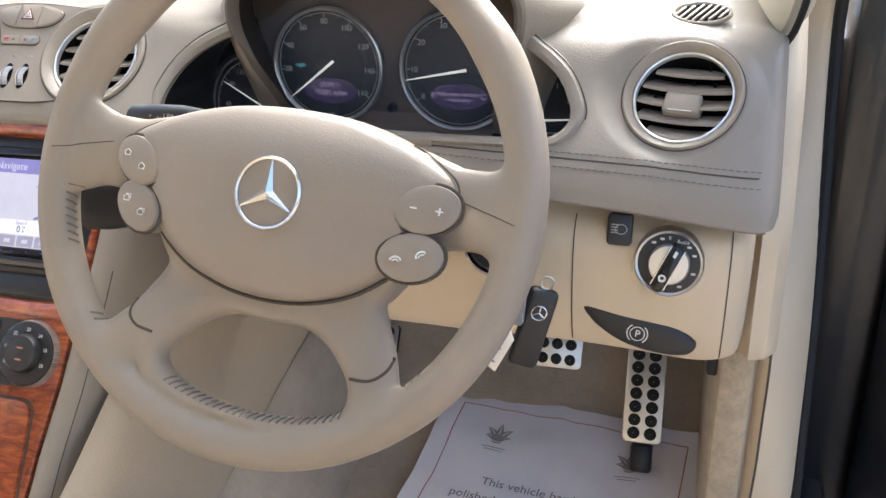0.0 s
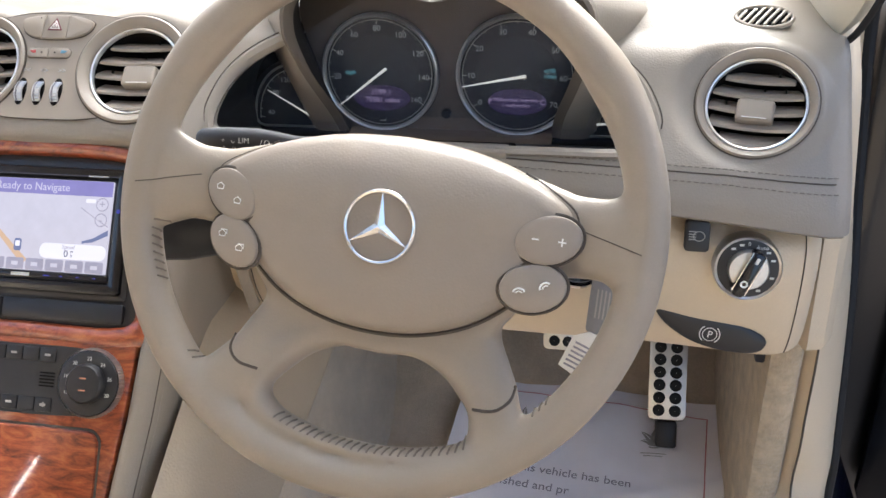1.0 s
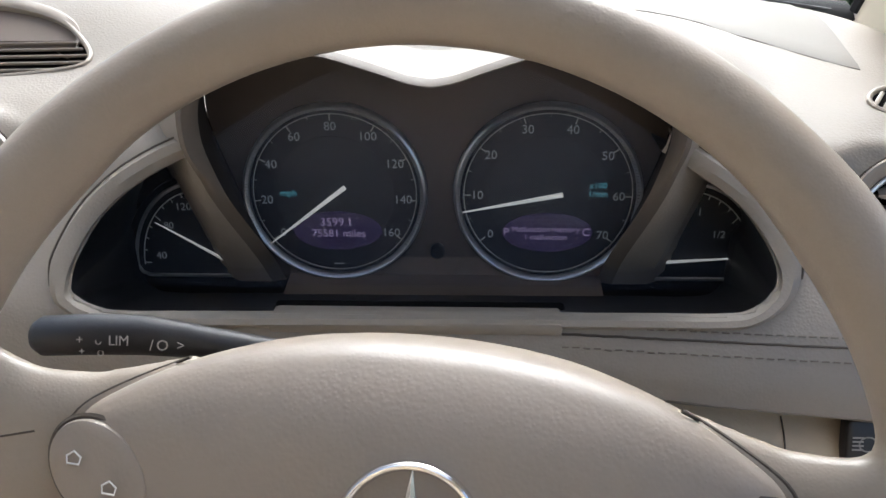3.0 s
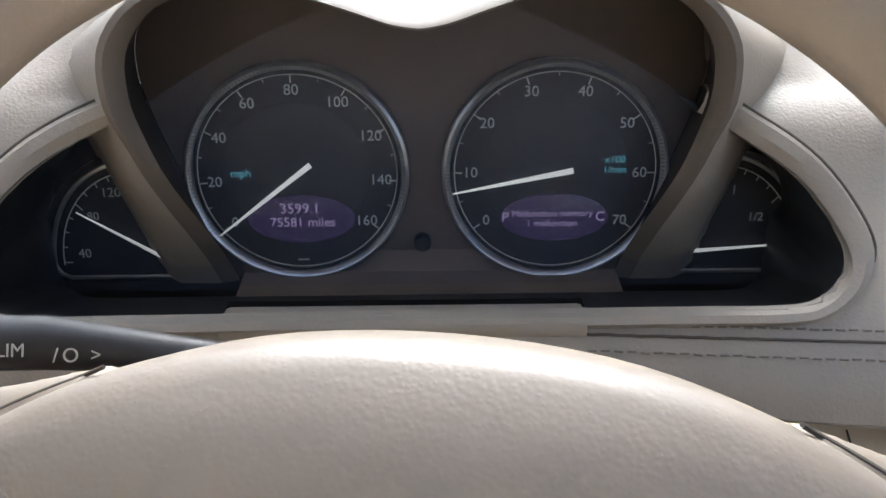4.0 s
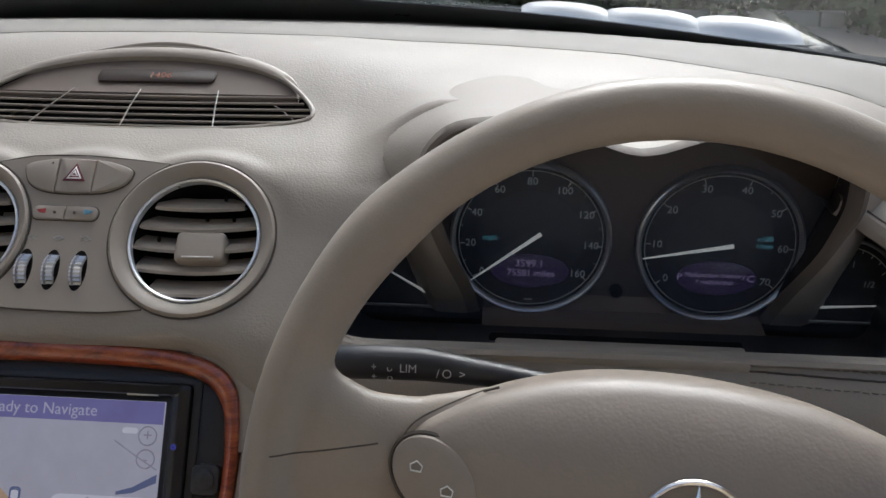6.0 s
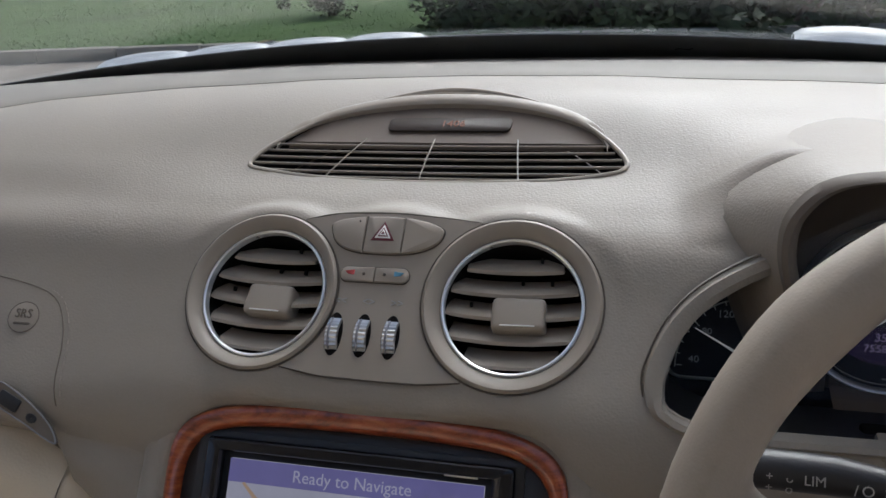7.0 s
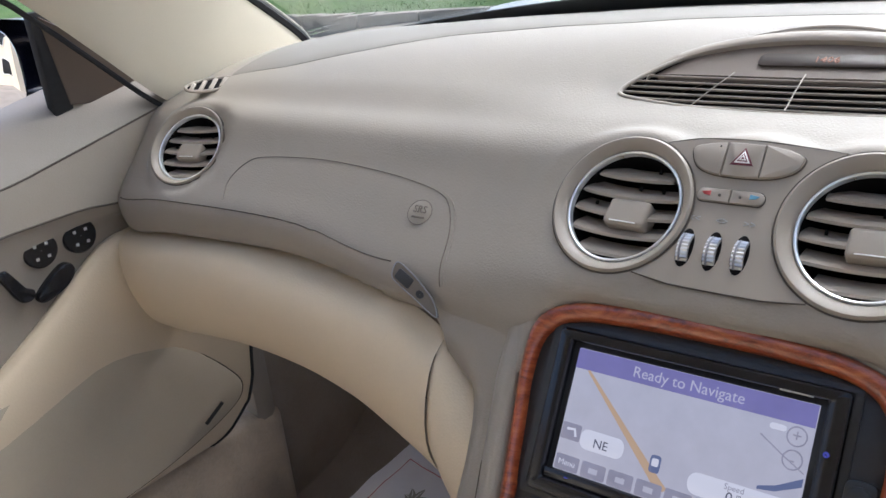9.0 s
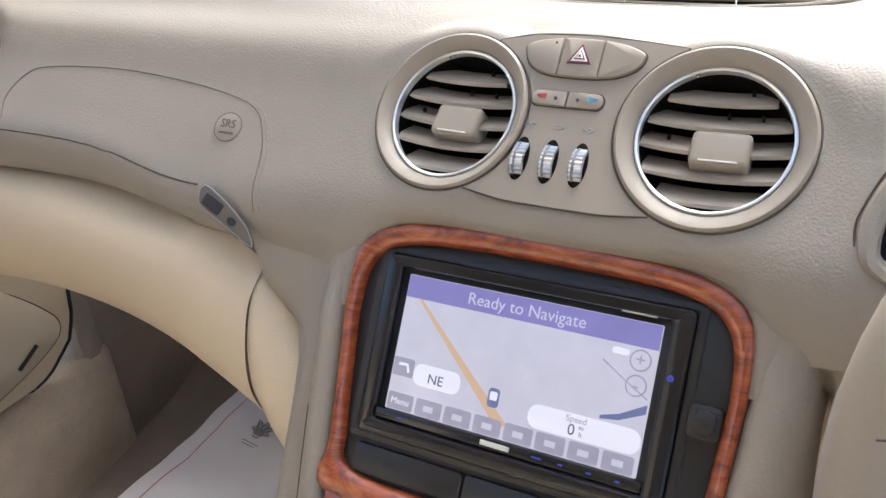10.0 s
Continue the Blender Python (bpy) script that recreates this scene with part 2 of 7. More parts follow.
def section_loft(stations, nu, nv):
    """A smooth skin through stations (x, [(y, z), ...])."""
    xs = catmull([[s[0]] for s in stations], nu)[:, 0]
    prof = [catmull(s[1], nv) for s in stations]
    cols = [catmull([p[j] for p in prof], nu) for j in range(nv)]
    return [[(xs[i], cols[j][i][0], cols[j][i][1]) for j in range(nv)] for i in range(nu)]


def lathe(profile, n=48, bm=None, m=None):
    """Turns (radius, z) about the local z axis."""
    rows = []
    for k in range(n):
        a = 2 * math.pi * k / n
        rows.append([Vector((r * math.cos(a), r * math.sin(a), z)) for r, z in profile])
    if m is not None:
        rows = [[m @ p for p in r] for r in rows]
    return grid(rows, bm, close_u=True)


def tube(path, radius, n=8, closed=False, bm=None, squash=1.0, ends=True):
    """A round bar along a path; radius may be a list."""
    bm = bm or bmesh.new()
    p = [Vector(q) for q in path]
    k = len(p)
    rad = radius if isinstance(radius, (list, tuple)) else [radius] * k
    rows, last = [], None
    for i in range(k):
        a = p[i - 1] if (i or closed) else p[i]
        b = p[(i + 1) % k] if (i < k - 1 or closed) else p[i]
        d = (b - a).normalized()
        ref = last if last is not None else (Vector((0, 0, 1)) if abs(d.z) < 0.9 else Vector((1, 0, 0)))
        s = (ref - d * ref.dot(d)).normalized()
        last = s
        w = d.cross(s)
        rows.append([p[i] + rad[i] * (math.cos(2 * math.pi * j / n) * s + squash * math.sin(2 * math.pi * j / n) * w) for j in range(n)])
    vs = [[bm.verts.new(q) for q in r] for r in rows]
    for i in range(k if closed else k - 1):
        for j in range(n):
            bm.faces.new((vs[i][j], vs[(i + 1) % k][j], vs[(i + 1) % k][(j + 1) % n], vs[i][(j + 1) % n]))
    if ends and not closed:
        bm.faces.new(vs[0])
        bm.faces.new(vs[-1])
    return bm


def plate(outline, z0, z1, edge=0.0008, bm=None, m=None, dome=0.0):
    """A flat piece with this outline (x, y) between local heights z0 and z1, its upper edge rounded."""
    bm = bm or bmesh.new()
    o = [Vector((x, y, 0)) for x, y in outline]
    c = sum(o, Vector()) / len(o)
    rings = []
    ext = max((q - c).length for q in o)
    k = 1 - edge / ext if ext else 1
    for z, f in ((z0, 1.0), (z1 - edge, 1.0), (z1 - 0.3 * edge, 1 - 0.3 * (1 - k)), (z1, k)):
        rings.append([Vector((c.x + (q.x - c.x) * f, c.y + (q.y - c.y) * f, z)) for q in o])
    if dome:
        for f, h in ((0.75, 0.45), (0.5, 0.75), (0.25, 0.95)):
            rings.append([Vector((c.x + (q.x - c.x) * f, c.y + (q.y - c.y) * f, z1 + dome * h)) for q in o])
    if m is not None:
        rings = [[m @ q for q in r] for r in rings]
    vs = [[bm.verts.new(q) for q in r] for r in rings]
    n = len(o)
    for a, b in zip(vs, vs[1:]):
        for j in range(n):
            bm.faces.new((a[j], a[(j + 1) % n], b[(j + 1) % n], b[j]))
    bm.faces.new(vs[0])
    bm.faces.new(vs[-1])
    return bm


def rounded(x0, y0, x1, y1, r, n=5):
    """The outline of a rectangle with round corners."""
    out = []
    for cx, cy, a in ((x1 - r, y1 - r, 0), (x0 + r, y1 - r, 90), (x0 + r, y0 + r, 180), (x1 - r, y0 + r, 270)):
        for k in range(n + 1):
            t = radians(a + 90 * k / n)
            out.append((cx + r * math.cos(t), cy + r * math.sin(t)))
    return out


def ellipse(cx, cy, a, b, n=32, turn=0.0):
    out = []
    for k in range(n):
        t = 2 * math.pi * k / n
        x, y = a * math.cos(t), b * math.sin(t)
        c, s = math.cos(radians(turn)), math.sin(radians(turn))
        out.append((cx + x * c - y * s, cy + x * s + y * c))
    return out


def box(x0, y0, z0, x1, y1, z1, bevel=0.0, bm=None, m=None, seg=2):
    b = bmesh.new()
    bmesh.ops.create_cube(b, size=1)
    for v in b.verts:
        v.co = Vector((x0 + (v.co.x + 0.5) * (x1 - x0), y0 + (v.co.y + 0.5) * (y1 - y0), z0 + (v.co.z + 0.5) * (z1 - z0)))
    if bevel:
        bmesh.ops.bevel(b, geom=b.edges[:], offset=bevel, segments=seg, affect="EDGES", profile=0.5)
    if m is not None:
        bmesh.ops.transform(b, matrix=m, verts=b.verts)
    if bm is None:
        return b
    me = bpy.data.meshes.new("tmp")
    b.to_mesh(me)
    b.free()
    bm.from_mesh(me)
    bpy.data.meshes.remove(me)
    return bm


def words(name, text, size, m, material, parent, depth=0.0002, align="CENTER", label=""):
    """Lettering in the built-in font, as a mesh part, lying in the local xy plane of m."""
    cu = bpy.data.curves.new(name, "FONT")
    cu.body, cu.size, cu.align_x, cu.align_y, cu.extrude = text, size, align, "CENTER", depth
    cu.resolution_u = 3
    tmp = bpy.data.objects.new(name, cu)
    scene.collection.objects.link(tmp)
    bpy.context.view_layer.update()
    me = bpy.data.meshes.new_from_object(tmp.evaluated_get(bpy.context.evaluated_depsgraph_get()))
    bpy.data.objects.remove(tmp)
    bpy.data.curves.remove(cu)
    me.transform(m)
    me.materials.clear()
    me.materials.append(material)
    ob = new(name, me)
    if parent:
        ob.parent = parent
    if label:
        ob["label"] = label
    return ob


def facing(x, y, z, tilt=0.0, turn=0.0):
    """The frame of something that faces back at the driver: local x to the right, y up, z towards the viewer."""
    return pose(x, y, z, 90 - tilt, 0, turn)


def stitches(path, name, parent, step=0.006, length=0.0035, r=0.0005, material=THREAD):
    """A row of thread stitches along a path."""
    p = [Vector(q) for q in path]
    bm, carry = bmesh.new(), 0.0
    for a, b in zip(p, p[1:]):
        d = (b - a).length
        s = carry
        while s < d:
            u = a.lerp(b, s / d)
            w = u + (b - a).normalized() * length
            tube([u, w], r, 4, bm=bm)
            s += step
        carry = s - d
    return part(name, bm, material, parent)


# ---- the dashboard ----
DASH_BACK = [   # x, and the top from the windscreen to the crease: (y, z)
    (-0.70, [(0.985, 0.93), (0.9752, 0.955), (0.9504, 0.962), (0.9156, 0.962), (0.8758, 0.958), (0.838, 0.951)]),
    (-0.66, [(1.01, 0.94), (0.9952, 0.972), (0.9624, 0.979), (0.9156, 0.979), (0.8758, 0.974), (0.833, 0.964)]),
    (-0.58, [(1.05, 0.95), (1.03, 0.986), (0.985, 0.993), (0.93, 0.993), (0.880, 0.987), (0.833, 0.974)]),
    (-0.40, [(1.105, 0.955), (1.088, 0.991), (1.02, 1.002), (0.955, 1.003), (0.888, 0.996), (0.833, 0.979)]),
    (-0.28, [(1.13, 0.96), (1.115, 0.994), (1.04, 1.005), (0.975, 1.007), (0.892, 0.999), (0.832, 0.979)]),
    (-0.20, [(1.14, 0.96), (1.127, 0.995), (1.055, 1.007), (0.99, 1.009), (0.90, 1.003), (0.832, 0.978)]),
    (-0.162, [(1.146, 0.96), (1.132, 0.995), (1.058, 1.0075), (0.996, 1.010), (0.905, 1.005), (0.832, 0.9775)]),
    (-0.13, [(1.15, 0.96), (1.135, 0.995), (1.06, 1.008), (1.0, 1.011), (0.908, 1.007), (0.832, 0.9770)]),
    (-0.09, [(1.152, 0.96), (1.137, 0.995), (1.062, 1.008), (1.0, 1.0115), (0.909, 1.0075), (0.832, 0.9770)]),
    (0.0, [(1.155, 0.96), (1.14, 0.995), (1.065, 1.008), (1.0, 1.012), (0.91, 1.008), (0.832, 0.9770)]),
    (0.09, [(1.152, 0.96), (1.137, 0.995), (1.062, 1.008), (1.0, 1.0115), (0.909, 1.0075), (0.832, 0.9770)]),
    (0.13, [(1.15, 0.96), (1.135, 0.995), (1.06, 1.008), (1.0, 1.011), (0.908, 1.007), (0.832, 0.9770)]),
    (0.20, [(1.14, 0.96), (1.127, 0.995), (1.055, 1.007), (0.99, 1.009), (0.90, 1.003), (0.830, 0.979)]),
    (0.35, [(1.11, 0.96), (1.09, 0.993), (1.03, 1.004), (0.97, 1.005), (0.89, 1.001), (0.832, 0.984)]),
    (0.50, [(1.07, 0.955), (1.055, 0.988), (1.0, 0.996), (0.945, 0.997), (0.88, 0.99), (0.828, 0.975)]),
    (0.58, [(1.04, 0.95), (1.025, 0.982), (0.98, 0.988), (0.93, 0.988), (0.877, 0.977), (0.825, 0.963)]),
    (0.635, [(1.02, 0.94), (1.0026, 0.973), (0.9632, 0.978), (0.9178, 0.976), (0.8674, 0.965), (0.820, 0.955)]),
    (0.672, [(1.0, 0.93), (0.9826, 0.958), (0.9502, 0.963), (0.9128, 0.961), (0.8704, 0.953), (0.826, 0.945)]),
    (0.682, [(0.99, 0.90), (0.98, 0.94), (0.955, 0.948), (0.92, 0.946), (0.885, 0.94), (0.850, 0.931)]),
]
FACE_X = [-0.70, -0.66, -0.59, -0.40, -0.26, -0.13, -0.09, 0.09, 0.13, 0.35, 0.604, 0.66, 0.672, 0.682]
FACE_Y = [0.772, 0.760, 0.7545, 0.752, 0.748, 0.7375, 0.7375, 0.7375, 0.7375, 0.736, 0.7315, 0.735, 0.742, 0.765]     # the leaning face's middle
FACE_Z = [0.912, 0.917, 0.9205, 0.9215, 0.9215, 0.9230, 0.9230, 0.9230, 0.9230, 0.918, 0.9105, 0.906, 0.904, 0.900]
SEAM_Z = [0.866, 0.8655, 0.8735, 0.8765, 0.8640, 0.876, 0.8785, 0.8785, 0.876, 0.8725, 0.8645, 0.8585, 0.858, 0.858]   # height of the sewn fold
EDGE_Y = [0.732, 0.716, 0.712, 0.711, 0.692, 0.6845, 0.7015, 0.7015, 0.6845, 0.688, 0.676, 0.674, 0.679, 0.710]           # the lower edge
EDGE_Z = [0.832, 0.829, 0.8385, 0.8460, 0.8390, 0.832, 0.8575, 0.8575, 0.832, 0.8475, 0.8310, 0.8240, 0.824, 0.824]
LEAN = math.tan(radians(42))


def face_line(x):
    """The six lower points of the dashboard's profile: crease, leaning face, sewn fold, lower edge."""
    y, z, sz, ey, ez = (float(np.interp(x, FACE_X, v)) for v in (FACE_Y, FACE_Z, SEAM_Z, EDGE_Y, EDGE_Z))
    sy = y + (sz - z) * LEAN
    top = z + 0.030
    return [(y + 0.030 * LEAN + 0.024, top + 0.0105), (y + 0.026 * LEAN, z + 0.027), (y, z), ((y + sy) / 2 - 0.0005, (z + sz) / 2), (sy, sz), ((sy + ey) / 2 - 0.0035, (sz + ez) / 2 - 0.001), (ey, ez)]


DASH = [(x, back + face_line(x)) for x, back in DASH_BACK]
CLUSTER_X = 0.349
LENS = catmull([(0.1560, 0.8880), (0.1570, 0.903), (0.1680, 0.922), (0.190, 0.938), (0.225, 0.951), (0.285, 0.962), (0.345, 0.966), (0.405, 0.962), (0.465, 0.951), (0.494, 0.938), (0.515, 0.924), (0.5275, 0.907), (0.5300, 0.895), (0.5255, 0.8855), (0.515, 0.8795), (0.500, 0.8775), (0.455, 0.8775), (0.345, 0.8775), (0.235, 0.8775), (0.186, 0.8775), (0.1710, 0.8795), (0.1610, 0.8830)], 110, closed=True)
LENS = np.array([(0.3435 + (x - 0.3435) * 0.960, z - 0.004 * min(1.0, max(0.0, (z - 0.884) / 0.02))) for x, z in LENS])
HOOD_HOLE = np.array([(0.245, 0.885), (0.222, 0.93), (0.216, 0.955), (0.218, 0.99), (0.29, 0.998), (0.41, 0.998), (0.480, 0.99), (0.482, 0.955), (0.476, 0.93), (0.453, 0.885)])
CLOCK = catmull([(-0.126, 0.832), (-0.112, 0.856), (-0.078, 0.885), (-0.036, 0.905), (0.004, 0.913), (0.046, 0.906), (0.088, 0.887), (0.121, 0.858), (0.135, 0.834), (0.115, 0.824), (0.07, 0.818), (0.004, 0.8155), (-0.062, 0.818), (-0.106, 0.824)], 84, closed=True)


def inside(poly, x, y):
    hit = False
    for (x0, y0), (x1, y1) in zip(poly, np.roll(poly, -1, axis=0)):
        if (y0 > y) != (y1 > y) and x < x0 + (y - y0) * (x1 - x0) / (y1 - y0):
            hit = not hit
    return hit


VENTS = [  # x, y, z, throat radius, bezel radius, turn, tilt
    (-0.0785, 0.7362, 0.9240, 0.0398, 0.0510, -3.0, 43.0),
    (0.0778, 0.7362, 0.9240, 0.0400, 0.0525, 3.0, 43.0),
    (0.6040, 0.7320, 0.9100, 0.0368, 0.0462, -12.0, 40.0),
    (-0.5880, 0.7565, 0.9195, 0.0368, 0.0455, 14.0, 42.0),
]
dash_rows = section_loft(DASH, 281, 121)
# the skin flattens into the plane of each round vent and of the switch panel between the middle pair
for vx, vy, vz, vr, vo, turn, tilt in VENTS + [(0.0, 0.7362, 0.9240, 0.03, 0.052, 0.0, 43.0)]:
    m = facing(vx, vy, vz, tilt, turn)
    inv = m.inverted()
    for row in dash_rows:
        for j, p in enumerate(row):
            q = inv @ Vector(p)
            d = math.hypot(q.x, q.y)
            if abs(q.z) < 0.03 and d < vo + 0.016:
                w = min(1.0, max(0.0, (vo + 0.016 - d) / 0.015))
                w = w * w * (3 - 2 * w)
                q.z += (-0.0005 - q.z) * w
                row[j] = tuple(m @ q)
for row in dash_rows:
    for j, (x, y, z) in enumerate(row):
        d = abs(x - CLUSTER_X)
        if d < 0.20 and 0.74 < y < 0.96 and z > 0.952:
            near = 1 - min(1.0, max(0.0, (d - 0.118) / 0.070))
            deep = 1 - min(1.0, max(0.0, (y - 0.79) / 0.16))
            up = min(1.0, (z - 0.952) / 0.016)
            w = near * near * (3 - 2 * near) * deep * deep * (3 - 2 * deep) * up
            row[j] = (x, y, z + w * max(0.0, 0.999 - z))
LENS_HOLE = np.array([(CLUSTER_X + (x - CLUSTER_X) * 0.992, 0.905 + (z - 0.905) * 0.985) for x, z in LENS])


def nearest(poly, x, y):
    """The nearest point of a closed outline, and its distance."""
    p = np.array((x, y))
    a, b = np.array(poly), np.roll(poly, -1, axis=0)
    t = np.clip(((p - a) * (b - a)).sum(1) / np.maximum(((b - a) ** 2).sum(1), 1e-12), 0, 1)
    q = a + (b - a) * t[:, None]
    d = np.hypot(*(q - p).T)
    k = int(d.argmin())
    return q[k], d[k]



def dash_at(x, v):
    """A point on the dashboard's skin: x across, v from 0 (windscreen) to 12 (lower edge)."""
    i = min(range(len(dash_rows)), key=lambda k: abs(dash_rows[k][0][0] - x))
    j = v / 12 * (len(dash_rows[0]) - 1)
    a, b = dash_rows[i][int(j)], dash_rows[i][min(int(j) + 1, len(dash_rows[0]) - 1)]
    f = j - int(j)
    return Vector((x, a[1] + (b[1] - a[1]) * f, a[2] + (b[2] - a[2]) * f))


def dash_face(x, z, lift=0.0):
    """The point of the dashboard's front face at height z."""
    i = min(range(len(dash_rows)), key=lambda k: abs(dash_rows[k][0][0] - x))
    row = dash_rows[i]
    for a, b in zip(row[45:], row[46:]):
        if a[2] >= z > b[2]:
            f = (a[2] - z) / (a[2] - b[2])
            return Vector((x, a[1] + (b[1] - a[1]) * f - lift, z))
    return Vector((x, row[-1][1] - lift, z))


def dash_top(x, y, lift=0.0):
    i = min(range(len(dash_rows)), key=lambda k: abs(dash_rows[k][0][0] - x))
    for a, b in zip(dash_rows[i], dash_rows[i][1:]):
        if a[1] >= y > b[1]:
            f = (a[1] - y) / (a[1] - b[1])
            return Vector((x, y, a[2] + (b[2] - a[2]) * f + lift))
    return Vector((x, y, 0.99 + lift))


dashboard = thing("dashboard", "taupe leather-covered dashboard with stitched seams", "dashboard", kind="")
bm = grid(dash_rows)
gone = []
for f in bm.faces:
    c = f.calc_center_median()
    if c.y < 0.812 and inside(HOOD_HOLE, c.x, c.z):
        gone.append(f)
    elif c.y < 0.80 and c.z < 0.975 and inside(LENS_HOLE, c.x, c.z):
        gone.append(f)
    elif any((lambda q: abs(q.z) < 0.02 and math.hypot(q.x, q.y) < v[4] - 0.004)(facing(*v[:3], v[6], v[5]).inverted() @ c) for v in VENTS):
        gone.append(f)
    elif 0.80 < c.y < 0.93 and inside(CLOCK, c.x, c.y):
        gone.append(f)
bmesh.ops.delete(bm, geom=gone, context="FACES")
# the cut edges are drawn onto the true outlines of the openings
for v in bm.verts:
    if not v.is_boundary or v.co.z < 0.83:
        continue
    x, y, z = v.co
    if 0.80 < y < 0.93 and abs(x) < 0.15:
        q, d = nearest(CLOCK, x, y)
        if d < 0.008:
            v.co = (q[0], q[1], z + 0.43 * (q[1] - y))
    elif y < 0.80:
        q, d = nearest(LENS_HOLE, x, z)
        if d < 0.007:
            v.co = (q[0], y, q[1])
        for vx, vy, vz, vr, vo, turn, tilt in VENTS:
            m = facing(vx, vy, vz, tilt, turn)
            q = m.inverted() @ v.co
            d = math.hypot(q.x, q.y)
            if abs(q.z) < 0.02 and abs(d - vo + 0.004) < 0.006:
                q.x, q.y = q.x * (vo - 0.002) / d, q.y * (vo - 0.002) / d
                v.co = m @ q
part("upper_pad", bm, TAUPE, dashboard)

# the lower corner of the skin, folding down beside the centre console
fold_rows = []
for k in range(29):
    x = -0.274 + 0.140 * k / 28
    p = dash_at(x, 12)
    back = 0.060 * max(0.0, (-0.152 - x) / 0.050)
    d = Vector((0, -0.545, -0.839)).lerp(Vector((0, 0.80, -0.75)), min(1.0, max(0.0, (-0.200 - x) / 0.025)))
    fold_rows.append([dash_at(x, 11.5), p, p + d * 0.018, p + d * 0.045 + Vector((0, back * 0.35, 0)), p + d * 0.08 + Vector((0, back, 0)), p + d * 0.25 + Vector((0, back * 1.8, 0))])
part("lower_fold", grid([catmull(r, 20) for r in fold_rows]), TAUPE, dashboard)
# the underside behind the lower edge
for x0, x1 in ((-0.695, -0.225), (0.20, 0.672)):
    rows = []
    for k in range(49):
        p = dash_at(x0 + (x1 - x0) * k / 48, 12)
        rows.append([p, p + Vector((0, 0.003, -0.003)), p + Vector((0, 0.012, -0.004)), p + Vector((0, 0.075, -0.002))])
    part("underside", grid(rows), TAUPE, dashboard)
# seams of the dashboard: the sewn fold on both sides, and the airbag flap with its stitches
for x0, x1, v in ((-0.672, -0.262, 10.0), (0.414, 0.664, 10.0)):
    line = [dash_at(x0 + (x1 - x0) * k / 60, v) + Vector((0, -0.0002, 0)) for k in range(61)]
    part("fold_seam", tube(line, 0.0007, 6), SEAM, dashboard, "dark sewn fold seam")
    if x0 > 0:
        for dv in (-0.17, 0.33):
            stitches([dash_at(p.x, v + dv) + Vector((0, -0.0005, 0.0003)) for p in line], "stitching", dashboard, 0.0052, 0.0034, 0.00042, STITCH)
flap = catmull([(-0.492, 0.883), (-0.496, 0.898), (-0.482, 0.913), (-0.458, 0.9195), (-0.382, 0.923), (-0.31, 0.9205), (-0.258, 0.916), (-0.232, 0.911), (-0.220, 0.902), (-0.213, 0.888), (-0.211, 0.870), (-0.208, 0.856)], 70)
part("airbag_flap_seam", tube([dash_face(x, z, 0.0) for x, z in flap], 0.0005, 6), HOOD_BROWN, dashboard, "faint airbag flap seam")
stitches([dash_face(x + 0.0045, z + 0.001, 0.0004) for x, z in flap[42:]], "stitching", dashboard, 0.0048, 0.003, 0.0005, TAUPE_PLASTIC)
srs = facing(*dash_face(-0.250, 0.8985), 42)
emblem = part("airbag_emblem", plate(ellipse(0, 0, 0.0118, 0.0105), -0.002, 0.0010, 0.0008, m=srs), TAUPE_PLASTIC, dashboard, "embossed oval airbag emblem")
part("emblem_outline", tube([srs @ Vector((x, y, 0.0007)) for x, y in ellipse(0, 0, 0.0118, 0.0105)], 0.0004, 5, True), HOOD_BROWN, emblem)
words("embossed_letters", "SRS", 0.0088, srs @ pose(0, 0.0022, 0.0012), HOOD_BROWN, emblem, 0.0003)
part("embossed_bar", plate(rounded(-0.0065, -0.0052, 0.0065, -0.0036, 0.0006, 2), 0.0008, 0.0014, 0.0003, m=srs), HOOD_BROWN, emblem)

# the harder rear panel of the dash top, up to the windscreen; its darker tone
# also paints in the shading of the curved surface
rear_rows = []
for k in range(81):
    x = -0.60 + 1.20 * k / 80
    y0 = float(np.interp(x, [-0.60, -0.52, -0.45, -0.36, -0.25, 0.0, 0.25, 0.36, 0.46, 0.53, 0.60], [0.840, 0.855, 0.885, 0.930, 0.957, 0.969, 0.962, 0.945, 0.905, 0.870, 0.850]))
    y1 = 1.128 - 0.33 * x * x
    line = [dash_top(x, y0 - 0.0004, -0.001), dash_top(x, y0, 0.0004), dash_top(x, y0 + 0.004, 0.0012)]
    line += [dash_top(x, y0 + 0.003 + (y1 - y0 - 0.003) * j / 10, 0.0012) for j in range(1, 11)]
    rear_rows.append(line)
part("rear_panel", grid(rear_rows), DASH_REAR, dashboard, "grey-taupe rear panel of the dash top, partly painted shade")
